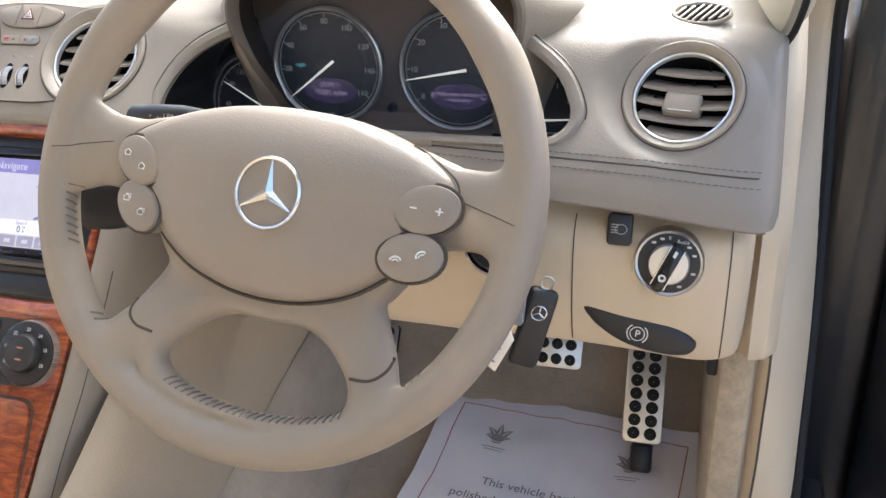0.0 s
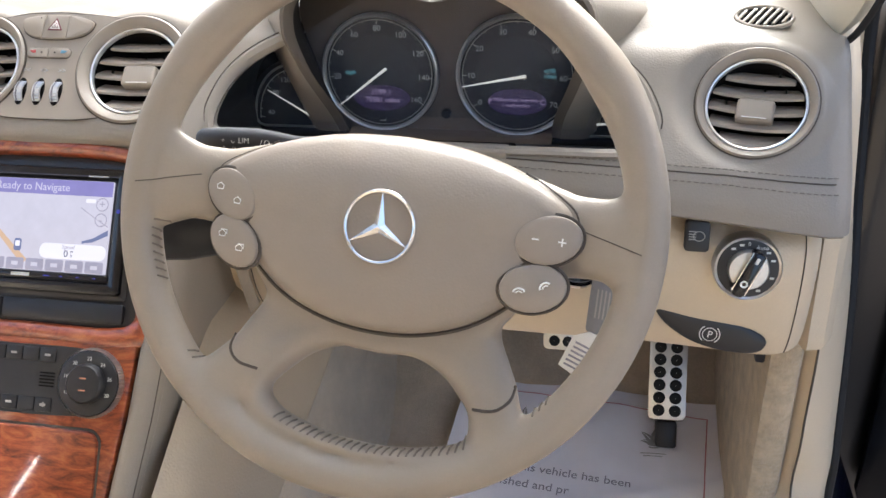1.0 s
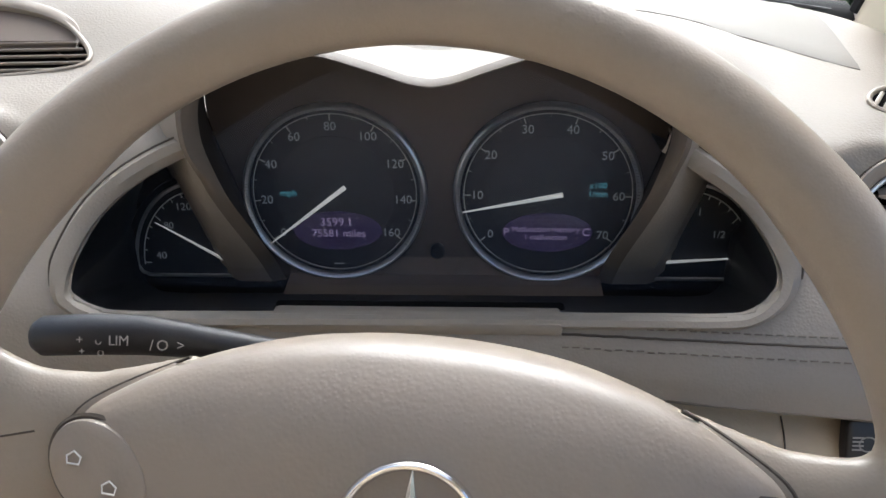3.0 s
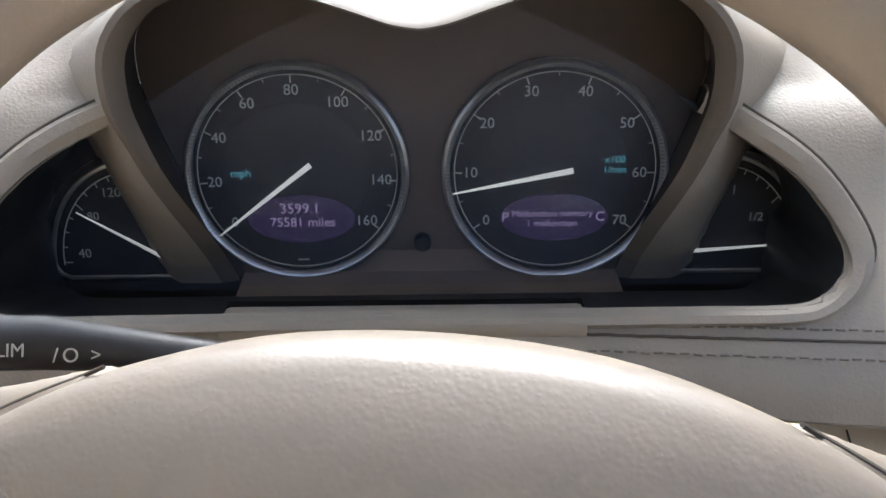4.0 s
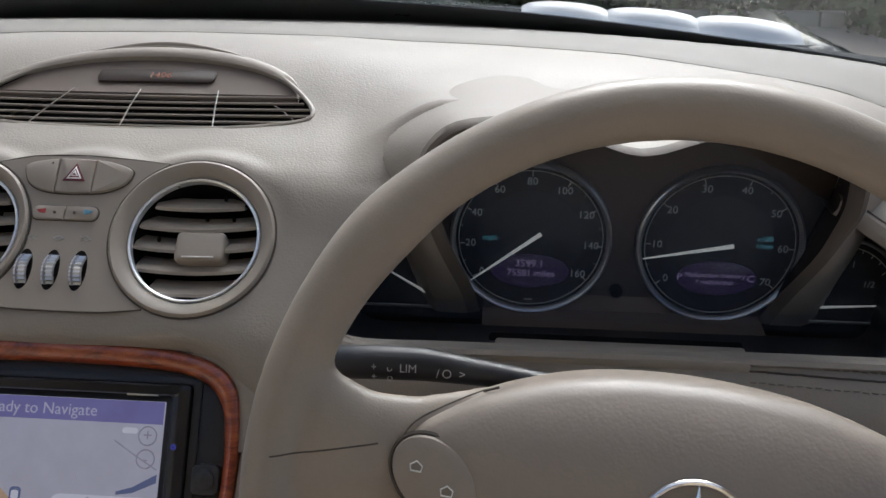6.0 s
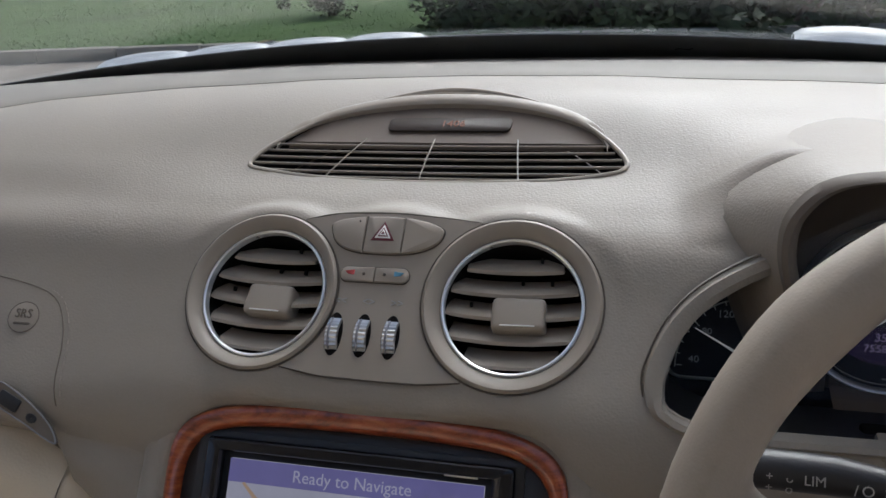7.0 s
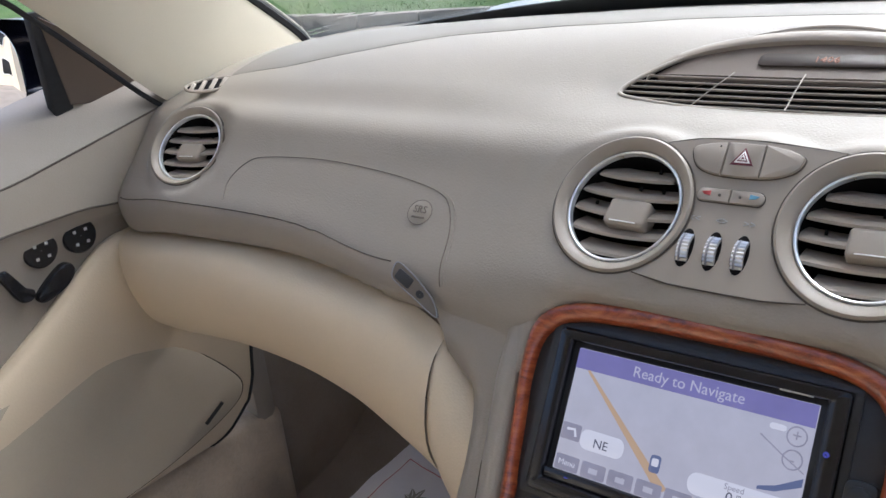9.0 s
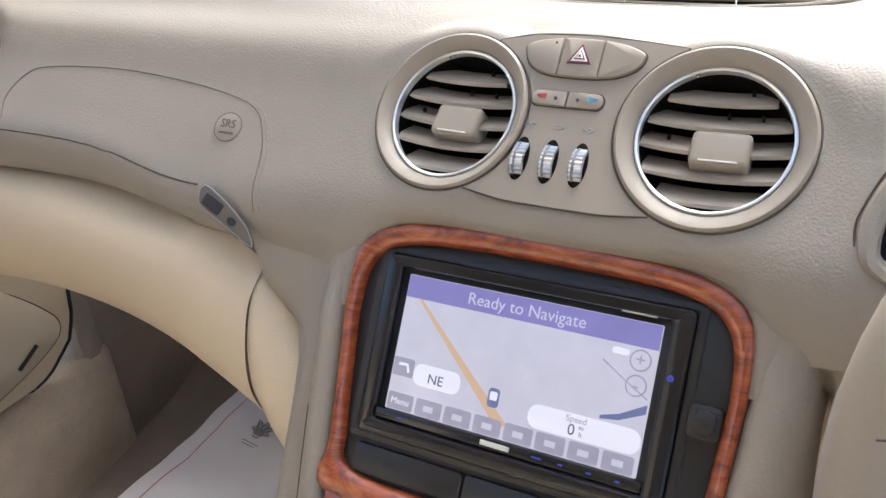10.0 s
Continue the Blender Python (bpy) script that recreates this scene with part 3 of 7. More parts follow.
# side demister slots on the dash top
def demister(x, y, turn, a=0.0235, b=0.0125, n=7):
    c = dash_top(x, y)
    m = Matrix.Translation(c + Vector((0, 0, 0.0028))) @ pose(0, 0, 0, 24, 0, turn)
    slot = thing("demister_vent", "small oval taupe demister outlet with slanted bars", "air vent", m, "demister vents")
    rim = [Vector((px, py, 0.0006)) for px, py in ellipse(0, 0, a, b, 40)]
    part("rim", tube(rim, 0.0018, 8, True), TAUPE_PLASTIC, slot)
    part("backing", plate(ellipse(0, 0, a - 0.001, b - 0.001), -0.001, 0.0005, 0.0002), MATT_BLACK, slot)
    gap = 1.85 * a / n
    for k in range(n):
        u = (k - (n - 1) / 2) * gap
        w = (b - 0.001) * math.sqrt(max(0.05, 1 - (u / a) ** 2))
        part("bar", box(-0.2 * gap, -w, 0.0004, 0.2 * gap, w, 0.0022, 0.0004, m=pose(u, 0, 0, 0, 0, -28)), TAUPE_PLASTIC, slot)


demister(0.613, 0.806, -6, 0.0225, 0.0140)
demister(-0.606, 0.818, 58, 0.030, 0.0110, 5)


# ---- round air vents ----
def air_vent(x, y, z, r, outer, turn, tilt, label):
    v = thing("air_vent", label, "air vent", facing(x, y, z, tilt, turn), "round air vents")
    w = outer - r
    part("bezel", lathe([(outer - 0.001, -0.010), (outer, -0.0016), (outer - 0.06 * w, 0.0012), (outer - 0.18 * w, 0.0022), (outer - 0.34 * w, 0.0016), (outer - 0.70 * w, -0.0020), (r + 0.0018, -0.0046), (r + 0.0010, -0.008)], 80), TAUPE_PLASTIC, v)
    part("bezel_groove", tube([(outer * math.cos(2 * math.pi * k / 72), outer * math.sin(2 * math.pi * k / 72), -0.0002) for k in range(72)], 0.0007, 6, True), SEAM, v)
    part("chrome_ring", lathe([(r + 0.0018, -0.0050), (r + 0.0014, -0.0034), (r + 0.0006, -0.0030), (r - 0.0003, -0.0036), (r - 0.0005, -0.008)], 80), RING_METAL, v, "thin bright chrome ring")
    part("housing", lathe([(r, -0.004), (r - 0.0006, -0.020), (r * 0.90, -0.038), (r * 0.5, -0.046), (0.0005, -0.048)], 40), MATT_BLACK, v, "dark vent throat")
    # blades lie level in the car, so they lean across the slanted throat
    for k in range(5):
        h = (2.0 - k) * r * 0.355 - 0.001
        half = math.sqrt(max(1e-6, (r * 0.99) ** 2 - h * h))
        rows = []
        for i in range(23):
            px = -half + 2 * half * i / 22
            bow = 0.0042 * (1 - (px / r) ** 2)
            e = min(1.0, (1 - abs(px) / half) * 9 + 0.25)
            fy, fz = h - 0.0032 - bow * 0.9, -0.0085 + bow * 0.5
            rows.append([(px, fy + 0.0145, fz - 0.0145), (px, fy + 0.0060, fz - 0.0040), (px, fy + 0.0012 * e, fz + 0.0002), (px, fy - 0.0007 * e, fz - 0.0006), (px, fy + 0.0002, fz - 0.0028), (px, fy + 0.0095, fz - 0.0165)])
        part("slat", grid(rows, close_v=True), TAUPE_PLASTIC, v)
    s = r / 0.040
    tm = pose(0.004 if abs(x) < 0.2 else 0.0, -0.0050, -0.0085, -8) @ Matrix.Scale(s, 4)
    tab = part("tab", box(-0.0155, -0.0095, -0.012, 0.0155, 0.0105, 0.0050, 0.0030, m=tm, seg=3), TAUPE_PLASTIC, v, "raised adjusting tab")
    part("tab_mark", box(-0.0100, -0.0081, 0.0046, 0.0100, -0.0073, 0.0053, 0.0002, m=tm), WHITE_PLASTIC, tab, "pale line on the tab")
    for sx, k in ((0.38, 0), (0.55, 1), (0.12, 1), (-0.62, 2)):
        h = (2.0 - k) * r * 0.355
        part("slat_clip", box(sx * r - 0.0009, h + 0.0012, -0.0125, sx * r + 0.0009, h + 0.0040, -0.0105), MATT_BLACK, v)
    return v


for a, lab in zip(VENTS, ("round taupe centre air vent with chrome ring and louvres", "round taupe centre air vent with chrome ring and louvres", "round taupe air vent with chrome ring at the dash end", "round taupe air vent with chrome ring at the dash end")):
    air_vent(*a, lab)

# ---- centre top vent with the clock ----
CLOCK_GLASS = surface("smoked_clock_window", (0.045, 0.034, 0.028), 0.45, 0.05, 20.0, spec=0.12)
cv = thing("clock_vent", "crescent-shaped centre vent with louvres and a clock display", "air vent")


def slope(x, y, lift=0.0):
    return Vector((x, y, 0.971 + (y - 0.819) * 0.43 + lift))


rim_line = [slope(x, y, 0.0005) for x, y in CLOCK]
part("rim", tube(rim_line, 0.0018, 8, True), TAUPE_PLASTIC, cv)
visor = []
for k in range(41):
    a = math.pi * k / 40
    x, y = 0.0045 - 0.117 * math.cos(a), 0.853 + 0.047 * math.sin(a)
    visor.append([slope(x, y + 0.009 * math.sin(a), -0.002), slope(x, y + 0.006 * math.sin(a), 0.0022 * math.sin(a)), slope(x, y, 0.0042 * math.sin(a) + 0.0006), slope(x, y - 0.005, 0.0042 * math.sin(a)), slope(x, y - 0.006, 0.0025 * math.sin(a)), slope(x, y - 0.004, -0.003)])
part("visor", grid(visor), TAUPE_PLASTIC, cv, "raised visor over the clock")
for k in range(3):
    line = [slope(0.0045 - (0.102 - 0.004 * k) * math.cos(math.pi * (0.2 + 0.6 * j / 24)), 0.853 + (0.0535 + 0.0026 * k) * math.sin(math.pi * (0.2 + 0.6 * j / 24)), 0.0008) for j in range(25)]
    part("rear_slat", tube(line, 0.0008, 6), TAUPE_PLASTIC, cv)
panel = []
for k in range(31):
    x = -0.108 + 0.226 * k / 30
    top = max(0.8605, 0.853 + 0.047 * math.sqrt(max(0.0, 1 - ((x - 0.0045) / 0.117) ** 2)) - 0.004)
    panel.append([slope(x, 0.8600, -0.008), slope(x, 0.8600, -0.0030), slope(x, 0.8600 + (top - 0.8600) * 0.5, -0.0030), slope(x, top, -0.0016)])
# dark brown here paints the shade that the visor throws
part("clock_panel", grid(panel), TAUPE_DARK, cv, "panel round the clock, the visor's shade painted in brown")
wall = [[slope(x, y, 0.0), Vector((x, y, 0.946 + (y - 0.819) * 0.43))] for x, y in CLOCK]
part("cavity_wall", grid(wall, close_u=True), MATT_BLACK, cv)
cm = Matrix.Translation(slope(0.009, 0.8765, -0.0012)) @ pose(0, 0, 0, 25)
win = part("clock_window", plate(rounded(-0.0445, -0.0072, 0.0445, 0.0072, 0.0045), -0.001, 0.0006, 0.0004, m=cm), CLOCK_GLASS, cv, "smoked clock window")
words("clock_digits", "1406", 0.0090, cm @ pose(0.003, 0, 0.0008), DISPLAY_AMBER, win)
part("cavity", plate([(x, y) for x, y in CLOCK], 0, 0.0005, 0.0001, m=Matrix.Translation((0, 0, 0.945)) @ Matrix(((1, 0, 0, 0), (0, 1, 0, 0), (0, 0.43, 1, -0.819 * 0.43), (0, 0, 0, 1)))), MATT_BLACK, cv)


def clock_width(y):
    xs = [x for (x, yy), (x2, y2) in zip(CLOCK, np.roll(CLOCK, -1, axis=0)) if (yy - y) * (y2 - y) <= 0]
    return min(xs) + 0.002, max(xs) - 0.002


for k in range(6):
    y = 0.8205 + 0.0066 * k
    a, b = clock_width(y)
    bm = bmesh.new()
    rows = []
    for j in range(13):
        x = a + (b - a) * j / 12
        yb = y - 0.0015 * (1 - (x / 0.12) ** 2) if k else y
        rows.append([slope(x, yb - 0.0006, 0.0002), slope(x, yb - 0.0001, 0.0007), slope(x, yb + 0.0005, 0.0004), slope(x, yb + 0.0009, -0.0010), slope(x, yb + 0.0002, -0.0014)])
    part("slat", grid(rows, bm, close_v=True), TAUPE_PLASTIC, cv)
for x0, x1 in ((-0.065, -0.047), (0.002, 0.003), (0.068, 0.061)):
    part("divider", tube([slope(x0, 0.8185, 0.0008), slope((x0 + x1) / 2, 0.838, 0.0015), slope(x1, 0.859, 0.0002)], 0.0005, 6), PRINT_GREY if x0 > 0.05 else TAUPE_PLASTIC, cv)

# ---- switch panel between the centre vents ----
sp = thing("switch_panel", "taupe switch panel with hazard button and three thumbwheels", "switch panel", facing(0.0, 0.7362, 0.9240, 43, 0))
half_w = []
for sgn in (1, -1):
    c, R = (0.0778, 0.0535) if sgn > 0 else (-0.0785, 0.0520)
    arc = [(c - sgn * R * math.cos(radians(a)), R * math.sin(radians(a))) for a in np.linspace(66, -64, 15)]
    half_w.append(arc)
out = half_w[0] + [(0.030, -0.0506), (0.0, -0.0508), (-0.030, -0.0502)] + half_w[1][::-1] + [(-0.034, 0.0522), (0.0, 0.0532), (0.032, 0.0512)]
bm = bmesh.new()
for z in (-0.004, 0.0010):
    bm.faces.new([bm.verts.new((x, y, z)) for x, y in out])
n = len(out)
bm.verts.ensure_lookup_table()
for k in range(n):
    bm.faces.new((bm.verts[k], bm.verts[(k + 1) % n], bm.verts[n + (k + 1) % n], bm.verts[n + k]))
part("base_plate", bm, TAUPE_PLASTIC, sp)
part("edge_groove", tube(catmull([(x, y, 0.0004) for x, y in [half_w[1][0]] + [(-0.034, 0.0524), (0.0, 0.0535), (0.032, 0.0514)] + [half_w[0][0]]], 30), 0.0007, 5), SEAM, sp)
part("edge_groove", tube(catmull([(x, y, 0.0004) for x, y in [half_w[1][-1]] + [(-0.030, -0.0505), (0.0, -0.0511), (0.030, -0.0509)] + [half_w[0][-1]]], 30), 0.0007, 5), SEAM, sp)
hz = catmull([(-0.0345, 0.0075), (-0.020, 0.0112), (0, 0.0122), (0.020, 0.0105), (0.0330, 0.0065), (0.0352, 0.0020), (0.0310, -0.0050), (0.0200, -0.0100), (0.004, -0.0118), (-0.018, -0.0110), (-0.0300, -0.0065), (-0.0350, 0.0015)], 72, closed=True)
hzm = pose(-0.0022, 0.0380, 0)
part("button_groove", plate([(x * 1.03, y * 1.06) for x, y in hz], 0.0, 0.0016, 0.0004, m=hzm), SEAM, sp)


def clip(poly, x0, x1):
    """The part of an outline between two upright lines."""
    return [(min(max(x, x0), x1), y) for x, y in poly]


for x0, x1 in ((-0.05, -0.0140), (-0.0134, 0.0104), (0.0110, 0.05)):
    part("button", plate(clip(hz, x0, x1), 0.0, 0.0036, 0.0012, m=hzm), TAUPE_PLASTIC, sp, "hazard warning button" if abs(x0 + x1) < 0.01 else "")
tri = [(0, 0.0088), (-0.0083, -0.0052), (0.0083, -0.0052)]
soft = [(x * 0.9 + dx, y * 0.9 + dy) for x, y in tri for dx, dy in ((0.0008 * (1 if x <= 0 else -1) * 0, 0), )]
for k, (s, mt, h) in enumerate(((1.0, DARK_RED, 0.0046), (0.70, WHITE_PLASTIC, 0.0048), (0.48, DARK_RED, 0.0050), (0.33, WHITE_PLASTIC, 0.0052), (0.16, DARK_RED, 0.0054))):
    part("warning_triangle", plate([(x * s, y * s) for x, y in soft], 0.003, h, 0.0003, m=hzm @ pose(-0.0018, 0.0008, -0.0006)), mt, sp, "red and white warning triangle" if k == 0 else "")
part("button_dot", plate(ellipse(0, 0, 0.0006, 0.0006, 8), 0.004, 0.0045, 0.0001, m=hzm @ pose(-0.0180, 0.0085, -0.0006)), MATT_BLACK, sp)
pill = rounded(-0.0215, -0.0046, 0.0215, 0.0046, 0.0045, 6)
pm = pose(-0.0058, 0.0126, -0.0006)
part("pill_groove", plate([(x * 1.03, y * 1.14) for x, y in pill], 0.001, 0.0021, 0.0004, m=pm), SEAM, sp)
for x0, x1, c, lab in ((-0.03, -0.0003, RED, "red temperature mark"), (0.0003, 0.03, BLUE, "blue temperature mark")):
    part("rocker_button", plate(clip(pill, x0, x1), 0.001, 0.0034, 0.0010, m=pm), TAUPE_PLASTIC, sp)
    s = -1 if x0 < -0.01 else 1
    part("colour_mark", plate([(s * 0.0185, 0.0015), (s * 0.0125, 0.0024), (s * 0.0125, -0.0008), (s * 0.0165, -0.0004)], 0.003, 0.0038, 0.0002, m=pm), c, sp, lab)
    part("button_dot", plate(ellipse(s * 0.0065, 0, 0.0010, 0.0010, 10), 0.003, 0.0038, 0.0001, m=pm), SEAM, sp)
for k in range(3):
    x = -0.0252 + 0.0176 * k
    y = -0.0250
    words("arrow_mark", ("<<", "<>", ">>")[k], 0.0068, pose(x + 0.0008, y + 0.0206, 0.0012), PRINT_GREY, sp)
    slot = part("thumbwheel_slot", plate(ellipse(x, y, 0.0054, 0.0132, 32), 0.0, 0.0014, 0.0004), MATT_BLACK, sp)
    bm = bmesh.new()
    rows = []
    for i in range(60):
        a = 2 * math.pi * i / 60
        rr = 0.0127 if i % 2 else 0.0120
        rows.append([(x + px, y + rr * q * math.cos(a), -0.0068 + rr * q * math.sin(a)) for px, q in ((-0.0041, 0.9), (-0.0036, 1.0), (0.0036, 1.0), (0.0041, 0.9))])
    part("thumbwheel", grid(rows, bm, close_u=True), SATIN, sp, "ribbed silver thumbwheel", smooth=False)
    part("thumbwheel_band", lathe([(0.0117, -0.0036), (0.0129, -0.0014), (0.0129, 0.0014), (0.0117, 0.0036)], 40, m=pose(x - 0.0016, y, -0.0067, 0, 90, 0) @ Matrix.Scale(0.3, 4, (0, 0, 1))), FOB_GREY, sp)


# ---- the instrument cluster ----
cl = thing("instrument_cluster", "double-hooded instrument cluster with four dark dials", "instrument cluster")
HOOD = [(0.249, 0.850), (0.2450, 0.877), (0.2345, 0.906), (0.2240, 0.938), (0.2195, 0.960), (0.2225, 0.980), (0.238, 0.9965), (0.264, 1.0020), (0.291, 1.0010), (0.319, 0.9930), (0.337, 0.9870), (0.349, 0.9850)]
half = catmull(HOOD, 40)
outline = [tuple(p) for p in half] + [(2 * CLUSTER_X - x, z) for x, z in half[-2::-1]]


def ring_of(scale_x, scale_z, y, flare=0.0, lift=0.0):
    """The hood's outline at depth y; flare spreads its flanks but not its crown, lift fills its valley."""
    cx, cz = CLUSTER_X, 0.925
    return [Vector((cx + (x - cx) * scale_x + math.copysign(flare, x - cx) * min(1.0, max(0.0, (1.001 - z) / 0.038)) * min(1.0, abs(x - cx) / 0.09), max(y, float(np.interp(z, [0.847, 0.880, 0.92, 0.95], [0.791, 0.769, 0.750, y]))), cz + (z - cz) * scale_z + (max(0.0, 0.9995 - z) * lift if abs(x - cx) < 0.085 else 0.0))) for x, z in outline]


shell = [ring_of(1.02, 0.96, 0.793), ring_of(0.965, 0.95, 0.765), ring_of(0.935, 0.945, 0.746), ring_of(0.950, 0.958, 0.7385), ring_of(0.975, 0.980, 0.7350), ring_of(1.0, 1.0, 0.7368), ring_of(1.012, 1.015, 0.744)]
part("hood_lining", grid(shell[:3]), HOOD_SHADE, cl, "brown lining of the double hood, darkened by painted shade")
# the lip's brown is taupe leather darkened by painted shade
part("hood_lip", grid(shell[2:]), HOOD_BROWN, cl)
over = [ring_of(1.012, 1.012, 0.744), ring_of(1.030, 1.016, 0.752, 0.004), ring_of(1.045, 1.006, 0.770, 0.017, 0.1), ring_of(1.05, 0.990, 0.800, 0.036, 0.45), ring_of(1.05, 0.97, 0.850, 0.056, 0.8), ring_of(1.05, 0.95, 0.910, 0.066), ring_of(1.04, 0.84, 0.960, 0.066)]
part("hood_shell", grid(over), TAUPE, cl, "taupe leather skin of the hood")
back = plate([(CLUSTER_X + (x - CLUSTER_X) * 1.05, 0.905 + (z - 0.905) * (1.15 if z > 0.905 else 2.5)) for x, z in LENS], -0.004, 0.0, 0.0002, m=pose(0, 0.803, 0, 90))
lens = plate([(CLUSTER_X + (x - CLUSTER_X) * 1.01, z - (0.027 if z < 0.8845 else 0.0) + max(0.0, z - 0.905) * 0.55 * max(0.0, 1 - ((x - CLUSTER_X) / 0.125) ** 2)) for x, z in LENS], -0.0004, 0.0004, 0.0001, m=pose(0, 0.7775, 0, 90))
# the pale layer on this lens imitates reflected light
part("clear_lens", lens, CLUSTER_LENS, cl, "clear lens over the dials with a painted reflection haze")
part("back_panel", back, GLOSS_BLACK, cl, "black rear panel of the cluster")
brown = [(x, z) for x, z in ((p.x, p.z) for p in ring_of(1.02, 0.965, 0.79))]
part("dial_surround", plate(brown, -0.006, 0.0, 0.0006, m=pose(0, 0.7935, 0, 90)), SURROUND, cl, "brown plastic surround of the dials with hood shade in its colour")
OPEN0 = next(k for k, (x, z) in enumerate(LENS) if k > 30 and x > 0.462 and z < 0.9460)
OPEN1 = next(k for k, (x, z) in enumerate(LENS) if z > 0.9425) + 1
rim3 = [Vector((x, dash_face(x, z).y - 0.001, z)) for x, z in LENS]
side = []
for (x, z), p in zip(LENS, rim3):
    side.append([Vector((x, 0.803, z - (0.034 if z < 0.8845 else 0.0))), Vector((x, p.y + 0.008, z - (0.003 if z < 0.8845 else 0.0))), p + Vector((0, 0.002, 0))])
part("opening_wall", grid(side[OPEN0:] + side[:OPEN1]), BLACK, cl)
rim = []
for k, p in enumerate(rim3):
    a, b = rim3[k - 1], rim3[(k + 1) % len(rim3)]
    n = Vector((b.z - a.z, 0, -(b.x - a.x))).normalized()
    c = Vector((CLUSTER_X, 0, 0.905))
    if n.dot(Vector((p.x, 0, p.z)) - c) < 0:
        n = -n
    w = float(np.interp(p.z, [0.8790, 0.8960], [0.0050, 0.0095]))
    rim.append([p + Vector((0, 0.004, 0)) - n * 0.0005, p + Vector((0, -0.0035, 0)), p + n * w * 0.5 + Vector((0, -0.0055, 0)), p + n * w + Vector((0, -0.0035, 0)), p + n * (w + 0.002) + Vector((0, 0.004, 0))])
part("opening_rim", grid(rim[OPEN0:] + rim[:OPEN1]), TAUPE, cl, "padded taupe rim of the opening")
part("rim_groove", tube([r[4] + Vector((0, -0.0035, 0)) for r in rim[OPEN0:] + rim[:OPEN1]], 0.0006, 5), SEAM, cl)
part("surround_foot", grid([[(x, 0.7925, 0.868), (x, 0.790, 0.8575), (x, 0.766, 0.8545), (x, 0.765, 0.850)] for x in np.linspace(0.258, 0.444, 12)]), TAUPE_DARK, cl, "brown foot of the dial surround")
part("reset_knob", lathe([(0.0042, -0.002), (0.0042, 0.003), (0.0034, 0.0042), (0.0004, 0.0044)], 20, m=facing(0.3475, 0.7905, 0.873)), MATT_BLACK, cl, "small black reset knob")
part("cluster_floor", box(0.165, 0.752, 0.8480, 0.533, 0.80, 0.8540, 0.001), MATT_BLACK, cl)


def gauge(x, z, r, name, label, marks, a0, a1, needle, majors):
    """A round dial: ring, face, ticks, numerals, needle. Angles in degrees, counterclockwise from the right."""
    g = facing(x, 0.789, z)
    face = part(name, plate(ellipse(0, 0, r, r, 64), -0.004, 0.0010, 0.0005, m=g), DIAL, cl, label)
    part("inner_disc", plate(ellipse(0, 0, r * 0.66, r * 0.66, 48), 0.0006, 0.0013, 0.0002, m=g), DIAL_RING, face)
    part("outer_ring", lathe([(r + 0.0012, -0.002), (r + 0.0008, 0.0035), (r - 0.0005, 0.0046), (r - 0.0022, 0.0032), (r - 0.0028, 0.0012)], 72, m=g), SATIN, face, "satin silver dial ring")
    part("scale_line", lathe([(r - 0.0052, 0.0013), (r - 0.0047, 0.0016), (r - 0.0046, 0.0012)], 72, m=g), PRINT_GREY, face)
    steps = (majors - 1) * 4
    big, small = bmesh.new(), bmesh.new()
    for k in range(steps + 1):
        a = radians(a0 + (a1 - a0) * k / steps)
        long = k % 4 == 0
        m = g @ Matrix.Rotation(a, 4, "Z")
        if long:
            box(r - 0.0088, -0.0003, 0.0011, r - 0.0047, 0.0003, 0.0016, bm=big, m=m)
        elif k % 2 == 0:
            box(r - 0.0070, -0.0002, 0.0011, r - 0.0047, 0.0002, 0.0015, bm=small, m=m)
    tagged(part("major_tick_scale", big, PRINT_GREY, face, smooth=False), kind="stuff")
    tagged(part("minor_tick_scale", small, PRINT_GREY, face, smooth=False), kind="stuff")
    ticks = bmesh.new()
    for k in range(120):
        a = radians(a0 + (a1 - a0) * k / 119)
        box(r - 0.0024, -0.0001, 0.0030, r - 0.0006, 0.0001, 0.0046, bm=ticks, m=g @ Matrix.Rotation(a, 4, "Z"))
    tagged(part("ring_tick_scale", ticks, PRINT_GREY, face, smooth=False), kind="stuff")
    for k, text in enumerate(marks):
        a = radians(a0 + (a1 - a0) * k / (len(marks) - 1))
        words("numeral", text, 0.0072, g @ pose((r - 0.0126) * math.cos(a), (r - 0.0122) * math.sin(a), 0.0016), NUMERAL, face)
    a = radians(needle)
    tip, tail = (r - 0.003), -0.0085
    nm = g @ Matrix.Rotation(a, 4, "Z")
    bm = bmesh.new()
    rows = [[(tail, -0.0013, 0.004), (tail, 0.0013, 0.004), (tail, 0.0013, 0.0052), (tail, -0.0013, 0.0052)], [(tip * 0.4, -0.0010, 0.004), (tip * 0.4, 0.0010, 0.004), (tip * 0.4, 0.0007, 0.0052), (tip * 0.4, -0.0007, 0.0052)], [(tip, -0.0004, 0.004), (tip, 0.0004, 0.004), (tip, 0.0003, 0.0046), (tip, -0.0003, 0.0046)]]
    grid([[nm @ Vector(p) for p in r0] for r0 in rows], bm, close_v=True)
    cap(bm, [nm @ Vector(p) for p in rows[0]])
    part("needle", bm, NEEDLE, face, "white pointer needle")
    return face, g


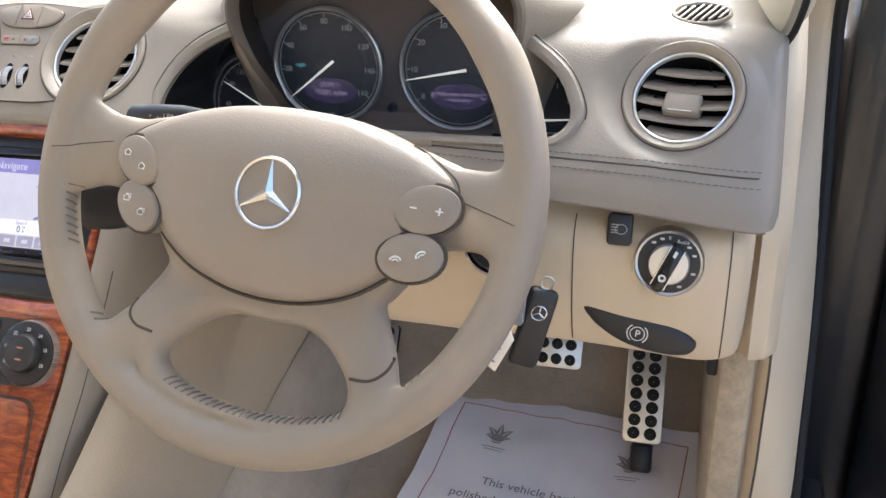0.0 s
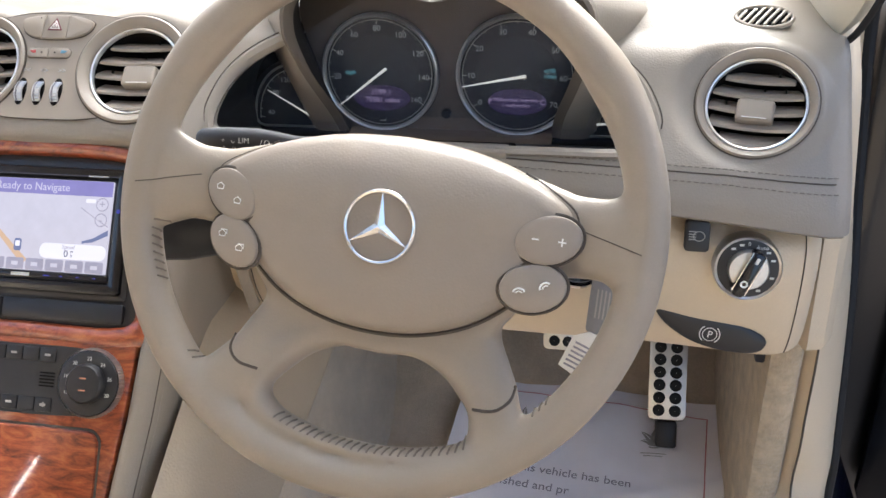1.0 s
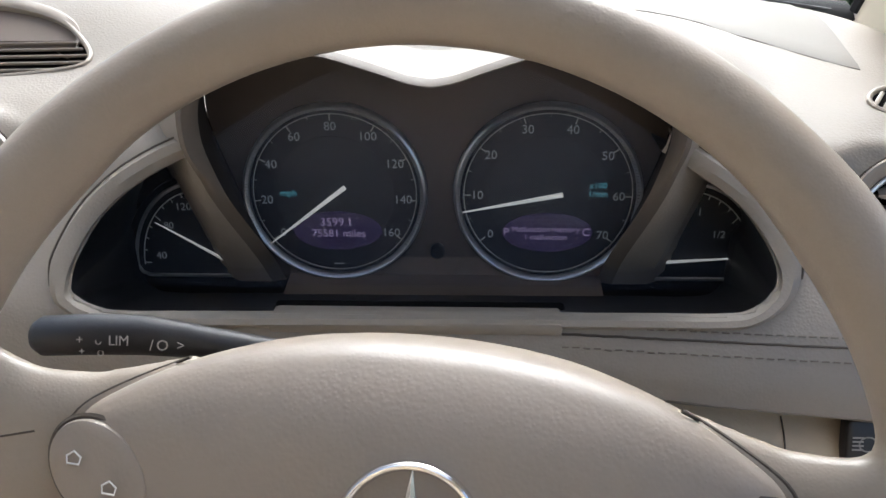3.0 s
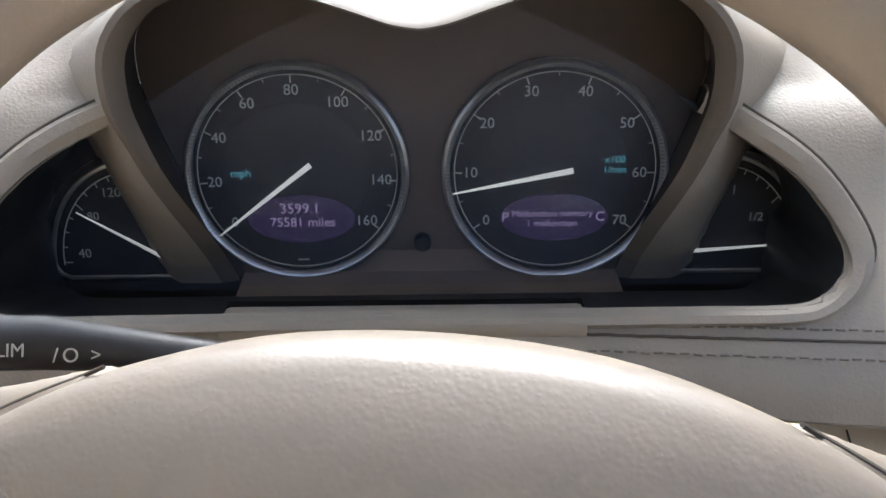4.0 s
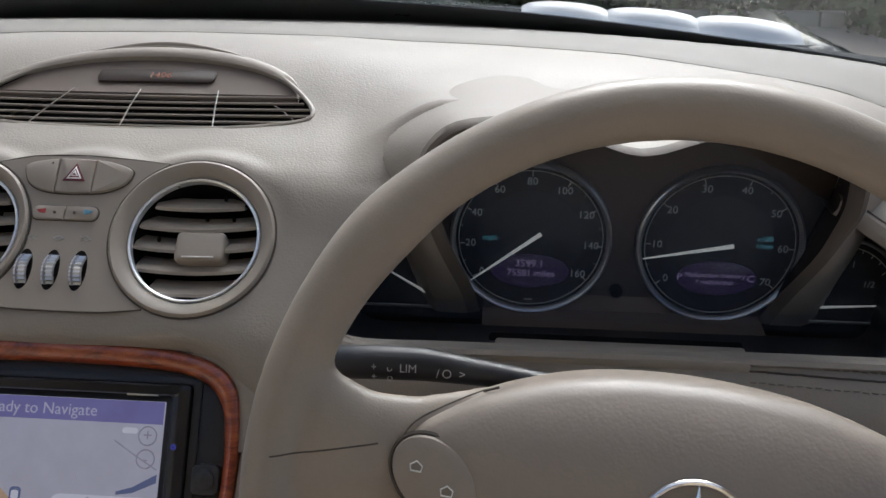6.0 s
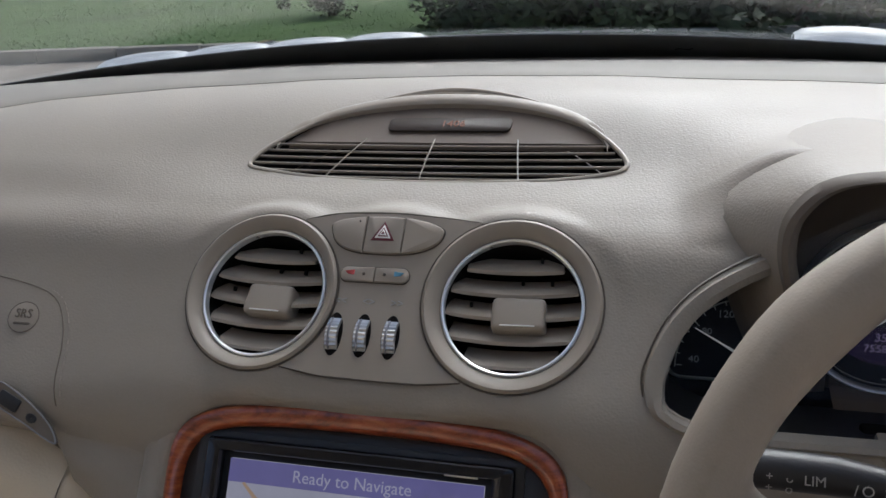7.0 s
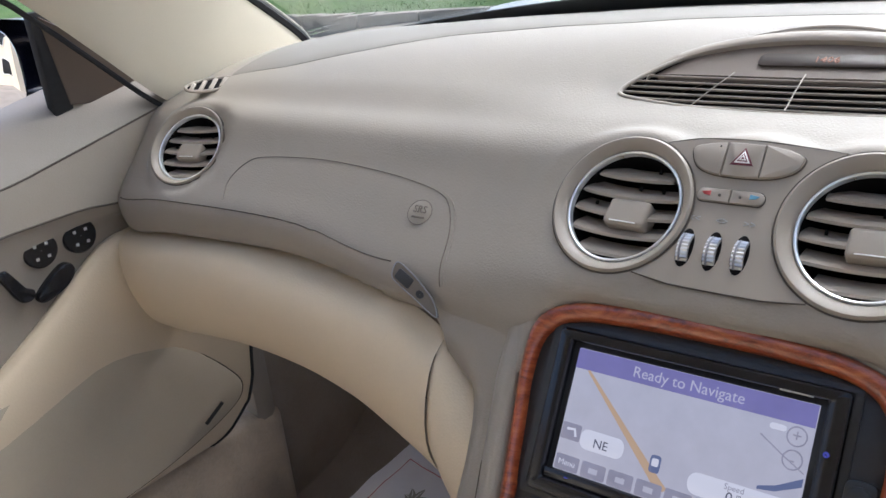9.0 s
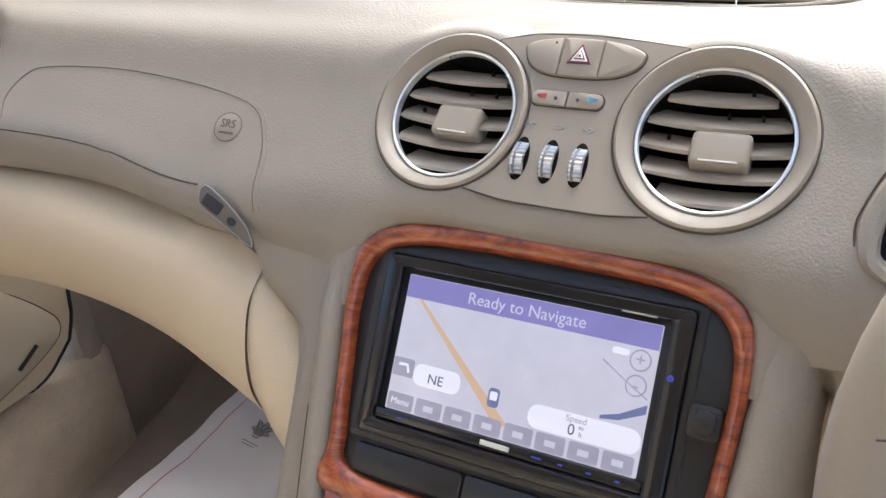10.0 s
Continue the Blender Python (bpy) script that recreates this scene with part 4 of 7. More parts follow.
speedo, gs = gauge(0.2885, 0.9095, 0.0525, "speedometer", "black speedometer dial in miles per hour", ["0", "20", "40", "60", "80", "100", "120", "140", "160"], 217.0, -36.5, 217.5, 9)
tacho, gt = gauge(0.4115, 0.9090, 0.0530, "tachometer", "black engine speed dial", ["0", "10", "20", "30", "40", "50", "60", "70"], 216.0, -37.0, 191.0, 8)
for face, g, lines in ((speedo, gs, (("3599.1", 0.0, -0.0175, 0.0072), ("75581 miles", 0.001, -0.0245, 0.0066))), (tacho, gt, (("Malfunction memory", -0.0005, -0.0208, 0.0047), ("1 malfunction", -0.0005, -0.0258, 0.0046), ("P", -0.0235, -0.0226, 0.0068), ("C", 0.0228, -0.0226, 0.0068)))):
    part("display", plate(ellipse(0.0005, -0.0228, 0.0262, 0.0122, 40), 0.0008, 0.0017, 0.0002, m=g), DISPLAY_PURPLE, face, "dim purple lens-shaped display")
    for text, x, y, s in lines:
        words("display_text", text, s, g @ pose(x, y, 0.0019), DISPLAY_TEXT, face, 0.0001)
words("unit_text", "mph", 0.0056, gs @ pose(-0.027, 0.0005, 0.0016), DISPLAY_CYAN, speedo, 0.0001)
words("unit_text", "x100\n1/min", 0.0050, gt @ pose(0.0285, 0.0035, 0.0016), DISPLAY_CYAN, tacho, 0.0001)
part("maker_mark", box(-0.0028, -0.0445, 0.001, 0.0028, -0.0437, 0.0014, m=gs), PRINT_GREY, speedo)


def small_gauge(sign, marks, needle, name, label, amber):
    """A quarter dial beside the hood: its round corner points away from the middle."""
    ox = CLUSTER_X + sign * (0.143 if sign > 0 else 0.1405)
    g = facing(ox, 0.791, 0.863)
    arc = [(sign * 0.043 * math.sin(a) * 1.0, 0.052 * math.cos(a)) for a in [math.pi / 2 * k / 16 for k in range(17)]]
    edge = [(-sign * 0.012, 0.052)] + arc + [(sign * 0.0405, -0.0045), (sign * 0.036, -0.0065), (-sign * 0.030, -0.0065)]
    body = part(name, plate([(x * 1.12 + sign * 0.002, y * 1.08) for x, y in edge], -0.006, 0.0006, 0.0005, m=g), BLACK, cl, label)
    part("face", plate(edge, 0.0, 0.0012, 0.0004, m=g), DIAL, body)
    path = [g @ Vector((x * 1.02, y * 1.02, 0.002)) for x, y in edge[1:]]
    part("trim_strip", tube(path, 0.0012, 6), SATIN, body, "satin silver gauge trim")
    part("scale_line", tube([g @ Vector((x * 0.92, y * 0.92, 0.0014)) for x, y in arc], 0.00035, 4), PRINT, body)
    for k, (text, x, y, s) in enumerate(marks):
        words("numeral", text, s, g @ pose(x, y, 0.0016), NUMERAL, body, 0.0001)
    tk = bmesh.new()
    for k in range(0, 9):
        a = math.pi / 2 * (0.08 + 0.9 * k / 8)
        d = 0.82 if k % 4 == 0 else 0.87
        p, q = Vector((sign * 0.043 * math.sin(a) * d, 0.052 * math.cos(a) * d, 0.0015)), Vector((sign * 0.043 * math.sin(a) * 0.92, 0.052 * math.cos(a) * 0.92, 0.0015))
        tube([g @ p, g @ q], 0.0003, 4, bm=tk)
    tagged(part("tick_scale", tk, PRINT, body), kind="stuff")
    (x0, y0), (x1, y1) = needle
    part("needle", tube([g @ Vector((x0, y0, 0.004)), g @ Vector((x1, y1, 0.004))], [0.0011, 0.0004], 6), NEEDLE, body, "white pointer needle")
    return body, g


temp, g = small_gauge(-1, [("40", -0.0285, 0.0060, 0.0066), ("80", -0.0215, 0.0255, 0.0060), ("120\u00b0C", -0.0075, 0.0375, 0.0066)], ((0.011, 0.0045), (-0.0285, 0.0285)), "temperature_gauge", "small coolant temperature quarter dial", False)
sym = bmesh.new()
for p, q in (((0, -0.001), (0, 0.007)), ((0, 0.0065), (0.002, 0.0065)), ((0, 0.0045), (0.002, 0.0045)), ((0, 0.0025), (0.002, 0.0025)), ((-0.0035, -0.0015), (0.0035, -0.0015)), ((-0.0035, -0.0035), (0.0035, -0.0035))):
    tube([g @ Vector((p[0] + 0.003, p[1] + 0.027, 0.0017)), g @ Vector((q[0] + 0.003, q[1] + 0.027, 0.0017))], 0.0006, 4, bm=sym)
part("coolant_symbol", sym, DISPLAY_CYAN, temp, "cyan coolant symbol")
fuel, g = small_gauge(1, [("1", 0.007, 0.0355, 0.0066), ("1/2", 0.019, 0.0215, 0.0062), ("0", 0.0315, 0.0055, 0.0062)], ((-0.010, 0.0050), (0.036, 0.0082)), "fuel_gauge", "small fuel level quarter dial", True)
part("fuel_symbol", plate(rounded(-0.0022, -0.003, 0.0022, 0.003, 0.0006, 2), 0.001, 0.0017, 0.0002, m=g @ pose(-0.004, 0.0245, 0)), surface("dim_amber", (0.10, 0.055, 0.01), 0.5), fuel)

# ---- strip under the cluster and the steering column ----
strip = thing("column_trim", "taupe trim strip under the instrument cluster", "trim")
part("strip", box(0.268, 0.6925, 0.8695, 0.4145, 0.712, 0.8765, 0.0022), TAUPE_PLASTIC, strip)
# solid black block in place of the shade in the open gap
part("gap", box(0.264, 0.6965, 0.820, 0.4180, 0.73, 0.8705, 0.002), MATT_BLACK, strip, "black block painting the shaded gap above the steering column")
col = thing("steering_column", "cream steering column shroud with a split line", "steering column")
axis0, axis1 = Vector((0.352, 0.585, 0.842)), Vector((0.352, 0.80, 0.765))
rows = []
for k in range(9):
    c = axis0.lerp(axis1, k / 8)
    w, h = 0.062 + 0.022 * k / 8, 0.030 + 0.020 * k / 8
    rows.append([c + Vector((w * math.copysign(abs(math.cos(a)) ** 0.7, math.cos(a)), 0, h * math.copysign(abs(math.sin(a)) ** 0.7, math.sin(a)))) for a in [2 * math.pi * j / 36 for j in range(36)]])
bm = grid(rows, close_v=True)
cap(bm, rows[0])
part("shroud", bm, CREAM, col)
part("split_line", tube([r[22] + Vector((-0.0006, 0, -0.0006)) for r in rows], 0.0012, 5), SEAM, col)
part("column_head", lathe([(0.042, -0.03), (0.042, 0.0), (0.036, 0.012), (0.0005, 0.014)], 40, m=pose(0.352, 0.585, 0.862, 73, 0, 0)), BLACK, col)


def stalk(path, radii, name, label, squash=1.0):
    s = thing(name, label, "stalk", group="column stalks")
    part("lever", tube(path, radii, 16, squash=squash), BLACK, s)
    return s


s1 = stalk([(0.310, 0.612, 0.902), (0.265, 0.622, 0.904), (0.235, 0.628, 0.904), (0.211, 0.630, 0.903), (0.190, 0.630, 0.902), (0.186, 0.630, 0.902)], [0.006, 0.0065, 0.0085, 0.0088, 0.0086, 0.006], "cruise_stalk", "black cruise control stalk with printed symbols")
for text, x, s in (("LIM", 0.2270, 0.0058), ("/", 0.2420, 0.0062), ("O", 0.2465, 0.0062), (">", 0.2540, 0.0056)):
    words("stalk_print", text, s, facing(x, 0.6190 - 0.0035 * (x > 0.235), 0.9060, 25), PRINT_GREY, s1, 0.0001)
for z in (0.9050, 0.8995):
    words("stalk_print", "o", 0.0058, facing(0.2175, 0.6212, z, 25), PRINT_GREY, s1, 0.0001)
    words("stalk_print", "+", 0.0052, facing(0.2095, 0.6212, z, 25), PRINT_GREY, s1, 0.0001)
stalk([(0.300, 0.602, 0.850), (0.250, 0.592, 0.848), (0.215, 0.584, 0.847), (0.190, 0.578, 0.8465), (0.172, 0.574, 0.846), (0.167, 0.573, 0.846)], [0.010, 0.014, 0.0180, 0.0205, 0.0195, 0.015], "wiper_stalk", "thick black indicator and wiper stalk", 0.6)


# ---- the steering wheel ----
WHEEL = pose(0.347, 0.5485, 0.882, 63.5, 0, -2.6) @ pose(0, 0, 0, 0, 0, -4) @ pose(0.0068, -0.0042, 0) @ Matrix.Scale(1.01, 4)
sw = thing("steering_wheel", "taupe leather four-spoke steering wheel with round emblem", "steering wheel", WHEEL)
RR = 0.1723
RX, RY = -0.0067, 0.0042      # the rim's middle against the hub's
frame_bm = bmesh.new()
rows = []
for k in range(120):
    a = 2 * math.pi * k / 120
    s = math.sin(a)
    thick = 0.0145 + 0.0018 * math.exp(-((abs(math.cos(a)) - 0.80) / 0.10) ** 2) * (1 if s > -0.2 else 0.2)
    row = []
    for j in range(20):
        b = 2 * math.pi * j / 20
        row.append((RX + (RR + thick * 0.95 * math.cos(b)) * math.cos(a), RY + (RR + thick * 0.95 * math.cos(b)) * math.sin(a), thick * 1.08 * math.sin(b)))
    rows.append(row)
grid(rows, frame_bm, close_u=True, close_v=True)


def spoke(pts):
    """A flat oval arm: centre, half width across, half thickness, with the direction of its width."""
    rows = []
    for (cx, cy, cz), (wx, wy), w, th in pts:
        n = math.hypot(wx, wy)
        wx, wy = wx / n, wy / n
        rows.append([(cx + wx * w * math.copysign(abs(math.cos(t)) ** 0.8, math.cos(t)), cy + wy * w * math.copysign(abs(math.cos(t)) ** 0.8, math.cos(t)), cz + th * math.sin(t)) for t in [2 * math.pi * j / 24 for j in range(24)]])
    grid(rows, frame_bm, close_v=True)
    cap(frame_bm, rows[0])
    cap(frame_bm, rows[-1])


for sx in (-1, 1):
    spoke([((sx * 0.085, 0.008, -0.014), (0, 1), 0.040, 0.013), ((sx * 0.120, 0.011, -0.010), (0, 1), 0.027, 0.013), ((sx * 0.140, 0.012, -0.004), (0, 1), 0.026, 0.013), ((sx * 0.158, 0.012, 0.0), (0, 1), 0.034, 0.012), ((sx * 0.169, 0.012, 0.0), (0, 1), 0.036, 0.008)])
    spoke([((sx * 0.040, -0.040, -0.016), (1, -0.55 * -sx), 0.034, 0.013), ((sx * 0.066, -0.076, -0.014), (1, 0.62 * sx), 0.0225, 0.013), ((sx * 0.084, -0.100, -0.008), (1, 0.75 * sx), 0.0185, 0.013), ((RX + sx * 0.097, RY - 0.128, -0.002), (1, 0.8 * sx), 0.021, 0.013), ((RX + sx * 0.102, RY - 0.134, 0.0), (1, 0.8 * sx), 0.022, 0.009)])
# the arched web round the lower opening
arch = [(0.0, -0.082), (0.025, -0.0845), (0.045, -0.0925), (0.060, -0.106), (0.0700, -0.118), (0.0690, -0.1255), (0.057, -0.1340), (0.030, -0.1415), (0.0, -0.1440)]
arch_o = catmull([(x + 0.004, y) for x, y in arch + [(-x, y) for x, y in arch[-2:0:-1]]], 72, closed=True)
rows = []
for k, (x, y) in enumerate(arch_o):
    d = arch_o[(k + 1) % 72] - arch_o[k - 1]
    nx, ny = -d[1] / math.hypot(*d), d[0] / math.hypot(*d)
    if nx * (x - 0.004) + ny * (y + 0.114) < 0:
        nx, ny = -nx, -ny
    wide = float(np.interp(y, [-0.142, -0.124, -0.104, -0.082], [0.30, 0.60, 0.95, 0.75]))
    lift = float(np.interp(y, [-0.142, -0.120, -0.100, -0.082], [0.0, -0.001, -0.006, -0.012]))
    rows.append([(x + nx * a * wide, y + ny * a * wide, lift + b) for a, b in ((0.0, -0.005), (0.002, 0.003), (0.008, 0.0085), (0.018, 0.010), (0.028, 0.006), (0.032, -0.004), (0.020, -0.014), (0.004, -0.012))])
grid(rows, frame_bm, close_u=True, close_v=True)
hub = [(0.0, 0.056), (0.05, 0.052), (0.088, 0.040), (0.114, 0.026), (0.112, 0.0), (0.098, -0.028), (0.078, -0.058), (0.045, -0.078), (0.0, -0.084), (-0.045, -0.078), (-0.078, -0.058), (-0.098, -0.028), (-0.112, 0.0), (-0.114, 0.026), (-0.088, 0.040), (-0.05, 0.052)]
hub_o = catmull(hub, 64, closed=True)
plate(hub_o, -0.034, -0.001, 0.006, bm=frame_bm)
frame_ob = part("wheel_frame", frame_bm, WHEEL_LEATHER, sw, "taupe leather rim and spokes")
rm = frame_ob.modifiers.new("blend", "REMESH")
rm.mode, rm.voxel_size, rm.use_smooth_shade = "VOXEL", 0.0026, True
sm = frame_ob.modifiers.new("soften", "SMOOTH")
sm.factor, sm.iterations = 0.5, 14
bpy.context.view_layer.update()
wheel_eval = frame_ob.evaluated_get(bpy.context.evaluated_depsgraph_get())
wheel_mesh = wheel_eval.to_mesh()
wheel_tree = BVHTree.FromPolygons([v.co.copy() for v in wheel_mesh.vertices], [tuple(p.vertices) for p in wheel_mesh.polygons])
wheel_eval.to_mesh_clear()


def on_wheel(x, y, lift=0.0):
    """The point of the wheel's front skin over (x, y)."""
    hit = wheel_tree.ray_cast(Vector((x, y, 0.08)), Vector((0, 0, -1)))[0]
    return (hit if hit is not None else Vector((x, y, -0.004))) + Vector((0, 0, lift))


# the airbag cover: a dome over a shaped outline
pad_pts = [(0.0, 0.0610), (0.045, 0.0575), (0.082, 0.0470), (0.108, 0.0340), (0.120, 0.0240), (0.1205, 0.0120), (0.108, -0.004), (0.096, -0.024), (0.083, -0.0400), (0.060, -0.0560), (0.030, -0.0660), (0.0, -0.0690)]
pad_full = pad_pts + [(-x, y) for x, y in pad_pts[-2:0:-1]]
pad_o = catmull(pad_full, 96, closed=True)
rows = []
for f, h in ((1.0, -0.036), (1.008, -0.018), (1.0, -0.004), (0.985, 0.003), (0.95, 0.0075), (0.88, 0.0105), (0.75, 0.0130), (0.58, 0.0150), (0.4, 0.0160), (0.2, 0.0165), (0.03, 0.0166)):
    ring = []
    for x, y in pad_o:
        z = h - 0.012 * max(0.0, (y * f - 0.020) / 0.04) ** 2
        ring.append((x * f, (y + 0.004) * f - 0.004, z))
    rows.append(ring)
part("airbag_cover", grid(rows, close_v=True), PAD_LEATHER, sw, "domed grained airbag cover")
low_edge = [(x, y) for x, y in np.roll(pad_o, -48, axis=0)]
low_edge = [(x, y) for x, y in low_edge if y < 0.012]
low_edge.sort(key=lambda q: math.atan2(q[0], -q[1] - 0.0))
part("cover_gap", tube([on_wheel(x * 1.014, (y + 0.004) * 1.014 - 0.004, 0.0004) for x, y in low_edge], 0.0014, 6), SEAM, sw, "dark gap round the airbag cover")
for k in range(3):
    part("embossed_mark", plate(rounded(-0.0042, -0.005, 0.0042, 0.005, 0.0015, 3), 0.0, 0.0009, 0.0005, m=pose(0.0 + 0.0112 * (k - 1), -0.0425, 0.0125, 0, 0, 0)), PAD_LEATHER, sw)
part("embossed_mark", plate(rounded(-0.014, -0.001, 0.014, 0.001, 0.0008, 2), 0.0, 0.0007, 0.0004, m=pose(0, -0.0508, 0.0112)), PAD_LEATHER, sw)

for sx, r in ((1, 0.0008), (-1, 0.0006)):
    side = sorted([(x, y) for x, y in pad_o if 0.006 < y < 0.047 and x * sx > 0.06], key=lambda q: q[1])
    part("cover_gap", tube([on_wheel(x * 1.012, (y + 0.004) * 1.012 - 0.004, -0.0004) for x, y in side], r, 6), SEAM, sw, "dark gap beside the airbag cover")

# emblem: ring with three tapered arms
em = pose(0.0, 0.0, 0.0160, 0, 0, 1.5) @ Matrix.Scale(0.95, 4)
part("emblem_disc", plate(ellipse(0, 0, 0.0232, 0.0232, 48), -0.002, 0.0012, 0.0006, m=em), PAD_LEATHER, sw)
part("emblem_ring", lathe([(0.0258, -0.001), (0.0257, 0.0018), (0.0252, 0.0031), (0.0244, 0.0038), (0.0235, 0.0036), (0.0227, 0.0027), (0.0222, 0.0012), (0.0222, -0.001)], 64, m=em), CHROME, sw, "chrome emblem ring")
for k in range(3):
    a = radians(90 + 120 * k)
    m = em @ Matrix.Rotation(a, 4, "Z")
    bm = bmesh.new()
    pts = [Vector(p) for p in ((0.0, 0, 0.0048), (0.0235, 0, 0.0022), (0.0021, 0.0036, 0.0016), (0.0021, -0.0036, 0.0016), (0, 0.0, 0.001), (0.0235, 0.0006, 0.001), (0.0235, -0.0006, 0.001))]
    v = [bm.verts.new(m @ p) for p in pts]
    for f in ((0, 1, 2), (0, 3, 1), (1, 5, 2), (1, 3, 6), (2, 5, 4), (3, 4, 6)):
        bm.faces.new([v[i] for i in f])
    part("emblem_arm", bm, CHROME, sw, smooth=False)

# four oval switch pods with pale symbols
for sx in (-1, 1):
    for up in (1, 0):
        cx, cy = (0.1065, 0.0070) if up else (0.1010, -0.0238)
        m = pose(sx * cx, cy, 0.0085, 0, sx * 7, 0)
        turn = (16 if up else 12) if sx > 0 else (-34 if up else -36)
        a, b = (0.0212, 0.0152) if sx > 0 else (0.0205, 0.0150)
        pod = part("switch_pod", plate(ellipse(0, 0, a, b, 40, turn), -0.012, 0.0035, 0.0022, m=m, dome=0.0016), PAD_LEATHER, sw, "oval thumb switch")
        part("pod_groove", tube([m @ Vector((x, y, -0.0005)) for x, y in ellipse(0, 0, a + 0.0008, b + 0.0008, 40, turn)], 0.0013, 6, True), SEAM, pod)
        mark = bmesh.new()
        h = 0.0058
        if sx > 0 and up:
            box(-0.0105, -0.0008, h - 0.001, -0.0062, 0.0002, h, bm=mark, m=m)
            box(0.0058, -0.0006, h - 0.001, 0.0106, 0.0004, h, bm=mark, m=m)
            box(0.0077, -0.0025, h - 0.001, 0.0087, 0.0023, h, bm=mark, m=m)
        elif sx > 0:
            for ox, oy, t in ((-0.0082, -0.0032, 8), (0.0072, 0.0022, 40)):
                tube([m @ pose(ox, oy, 0, 0, 0, t) @ Vector((0.0034 * math.cos(q), 0.0024 * math.sin(q), h - 0.0002)) for q in [math.pi * j / 8 for j in range(9)]], 0.0007, 5, bm=mark)
                tube([m @ pose(ox, oy, 0, 0, 0, t) @ Vector((0.0018 * math.cos(q), 0.0012 * math.sin(q) - 0.0006, h - 0.0002)) for q in [math.pi * j / 6 for j in range(7)]], 0.0005, 5, bm=mark)
        else:
            for ox, oy in ((-0.0072, 0.0042), (0.0070, -0.0038)):
                d = 0.0022
                tube([m @ Vector((ox + p, oy + q, h - 0.0002)) for p, q in ((-d, -d * 0.8), (d, -d * 0.8), (d * 1.2, d * 0.3), (0, d * 1.1), (-d * 1.2, d * 0.3))], 0.0004, 4, True, bm=mark)
                if not up:
                    tube([m @ Vector((ox + p + 0.0012, oy + q + 0.0012, h - 0.0002)) for p, q in ((-d, d * 0.6), (d, d * 0.6), (d, -d * 0.7))], 0.0004, 4, bm=mark)
        part("pod_symbol", mark, WHITE_PLASTIC, pod, "pale printed symbol")

# joint lines of the leather and the spokes, stitching inside the lower rim
def arc_line(pts, r=0.0009):
    return tube(catmull(pts, 14), r, 6)


for sx in (-1, 1):
    line = catmull([(sx * 0.0980, -0.088), (sx * 0.0965, -0.097), (sx * 0.088, -0.1045), (sx * 0.0740, -0.1065)], 30)
    line = [p for p in (on_wheel(x, y, 0.0001) for x, y in line) if p.z > -0.010]
    part("spoke_joint", tube(line, 0.0010, 6), SEAM, sw)
    line = [on_wheel(RX + sx * (0.170 - 0.044 * k / 20), 0.0062 + 0.011 * k / 20, 0.0001) for k in range(21)]
    part("spoke_joint", tube(line, 0.0004, 6), SEAM, sw)
for a0, a1 in ((172, 204), (222, 324)):
    lacing = bmesh.new()
    for j in range(int((a1 - a0) / 2.0)):
        a = radians(a0 + 2.0 * j)
        ends = []
        for h, da in ((0.0075, 0.0), (0.0030, 0.010), (-0.0015, 0.020)):
            u = Vector((math.cos(a + da), math.sin(a + da), 0))
            hit = wheel_tree.ray_cast(Vector((RX, RY, h)) + u * 0.140, u)[0]
            if hit is not None and 0.146 < math.hypot(hit.x - RX, hit.y - RY) < 0.168:
                ends.append(hit - u * 0.0003)
        if len(ends) == 3:
            tube(ends, 0.0007, 5, bm=lacing)
    if lacing.faces:
        part("stitching", lacing, STITCH, sw, "thread lacing inside the rim")

# ---- ignition key and its tags ----
lock = thing("ignition_lock", "black round ignition lock with chrome collar", "ignition lock", facing(0.4755, 0.664, 0.8050, 25, 12))
part("barrel", lathe([(0.026, -0.03), (0.026, 0.004), (0.022, 0.010), (0.010, 0.011), (0.0005, 0.011)], 36), GLOSS_BLACK, lock)
part("collar", lathe([(0.0275, -0.01), (0.028, 0.004), (0.0262, 0.0058), (0.0255, 0.002)], 36), CHROME, lock, "chrome collar")
key = thing("car_key", "black car key in the lock with a steel ring", "key", facing(0.4800, 0.645, 0.8130, 25, 8))
part("key_body", box(-0.0125, -0.0085, -0.03, 0.0125, 0.0085, 0.024, 0.005, seg=3), GLOSS_BLACK, key)
part("chrome_cap", box(0.004, -0.002, 0.021, 0.024, 0.002, 0.026, 0.0015), CHROME, key, "chrome key end")
part("split_ring", tube([(0.022 + 0.0018 * math.cos(t), -0.008 + 0.010 * math.sin(t), 0.026 + 0.0075 * math.cos(t)) for t in [2 * math.pi * j / 28 for j in range(28)]], 0.0009, 6, True), STEEL, key, "steel split ring")
fob = thing("key_fob", "grey metal key fob hanging from the ring", "key fob", facing(0.4985, 0.623, 0.8110, 6, -14) @ pose(0, 0, 0, 0, 0, -3))
part("plate", plate(rounded(-0.0105, -0.052, 0.0105, -0.003, 0.004), -0.0015, 0.0015, 0.0006), FOB_GREY, fob)
for k in range(4):
    part("engraved_bar", box(-0.0045 + 0.003 * k - 0.0006, -0.038, 0.0014, -0.0045 + 0.003 * k + 0.0006, -0.014, 0.0018), PRINT_GREY, fob)
spare = thing("spare_key", "black remote key hanging on the ring", "key", facing(0.5190, 0.636, 0.7860, 4, 14) @ pose(0, 0, 0, 0, 0, -16))
part("case", box(-0.0115, -0.070, -0.006, 0.0115, -0.004, 0.006, 0.0045, seg=3), BLACK, spare)
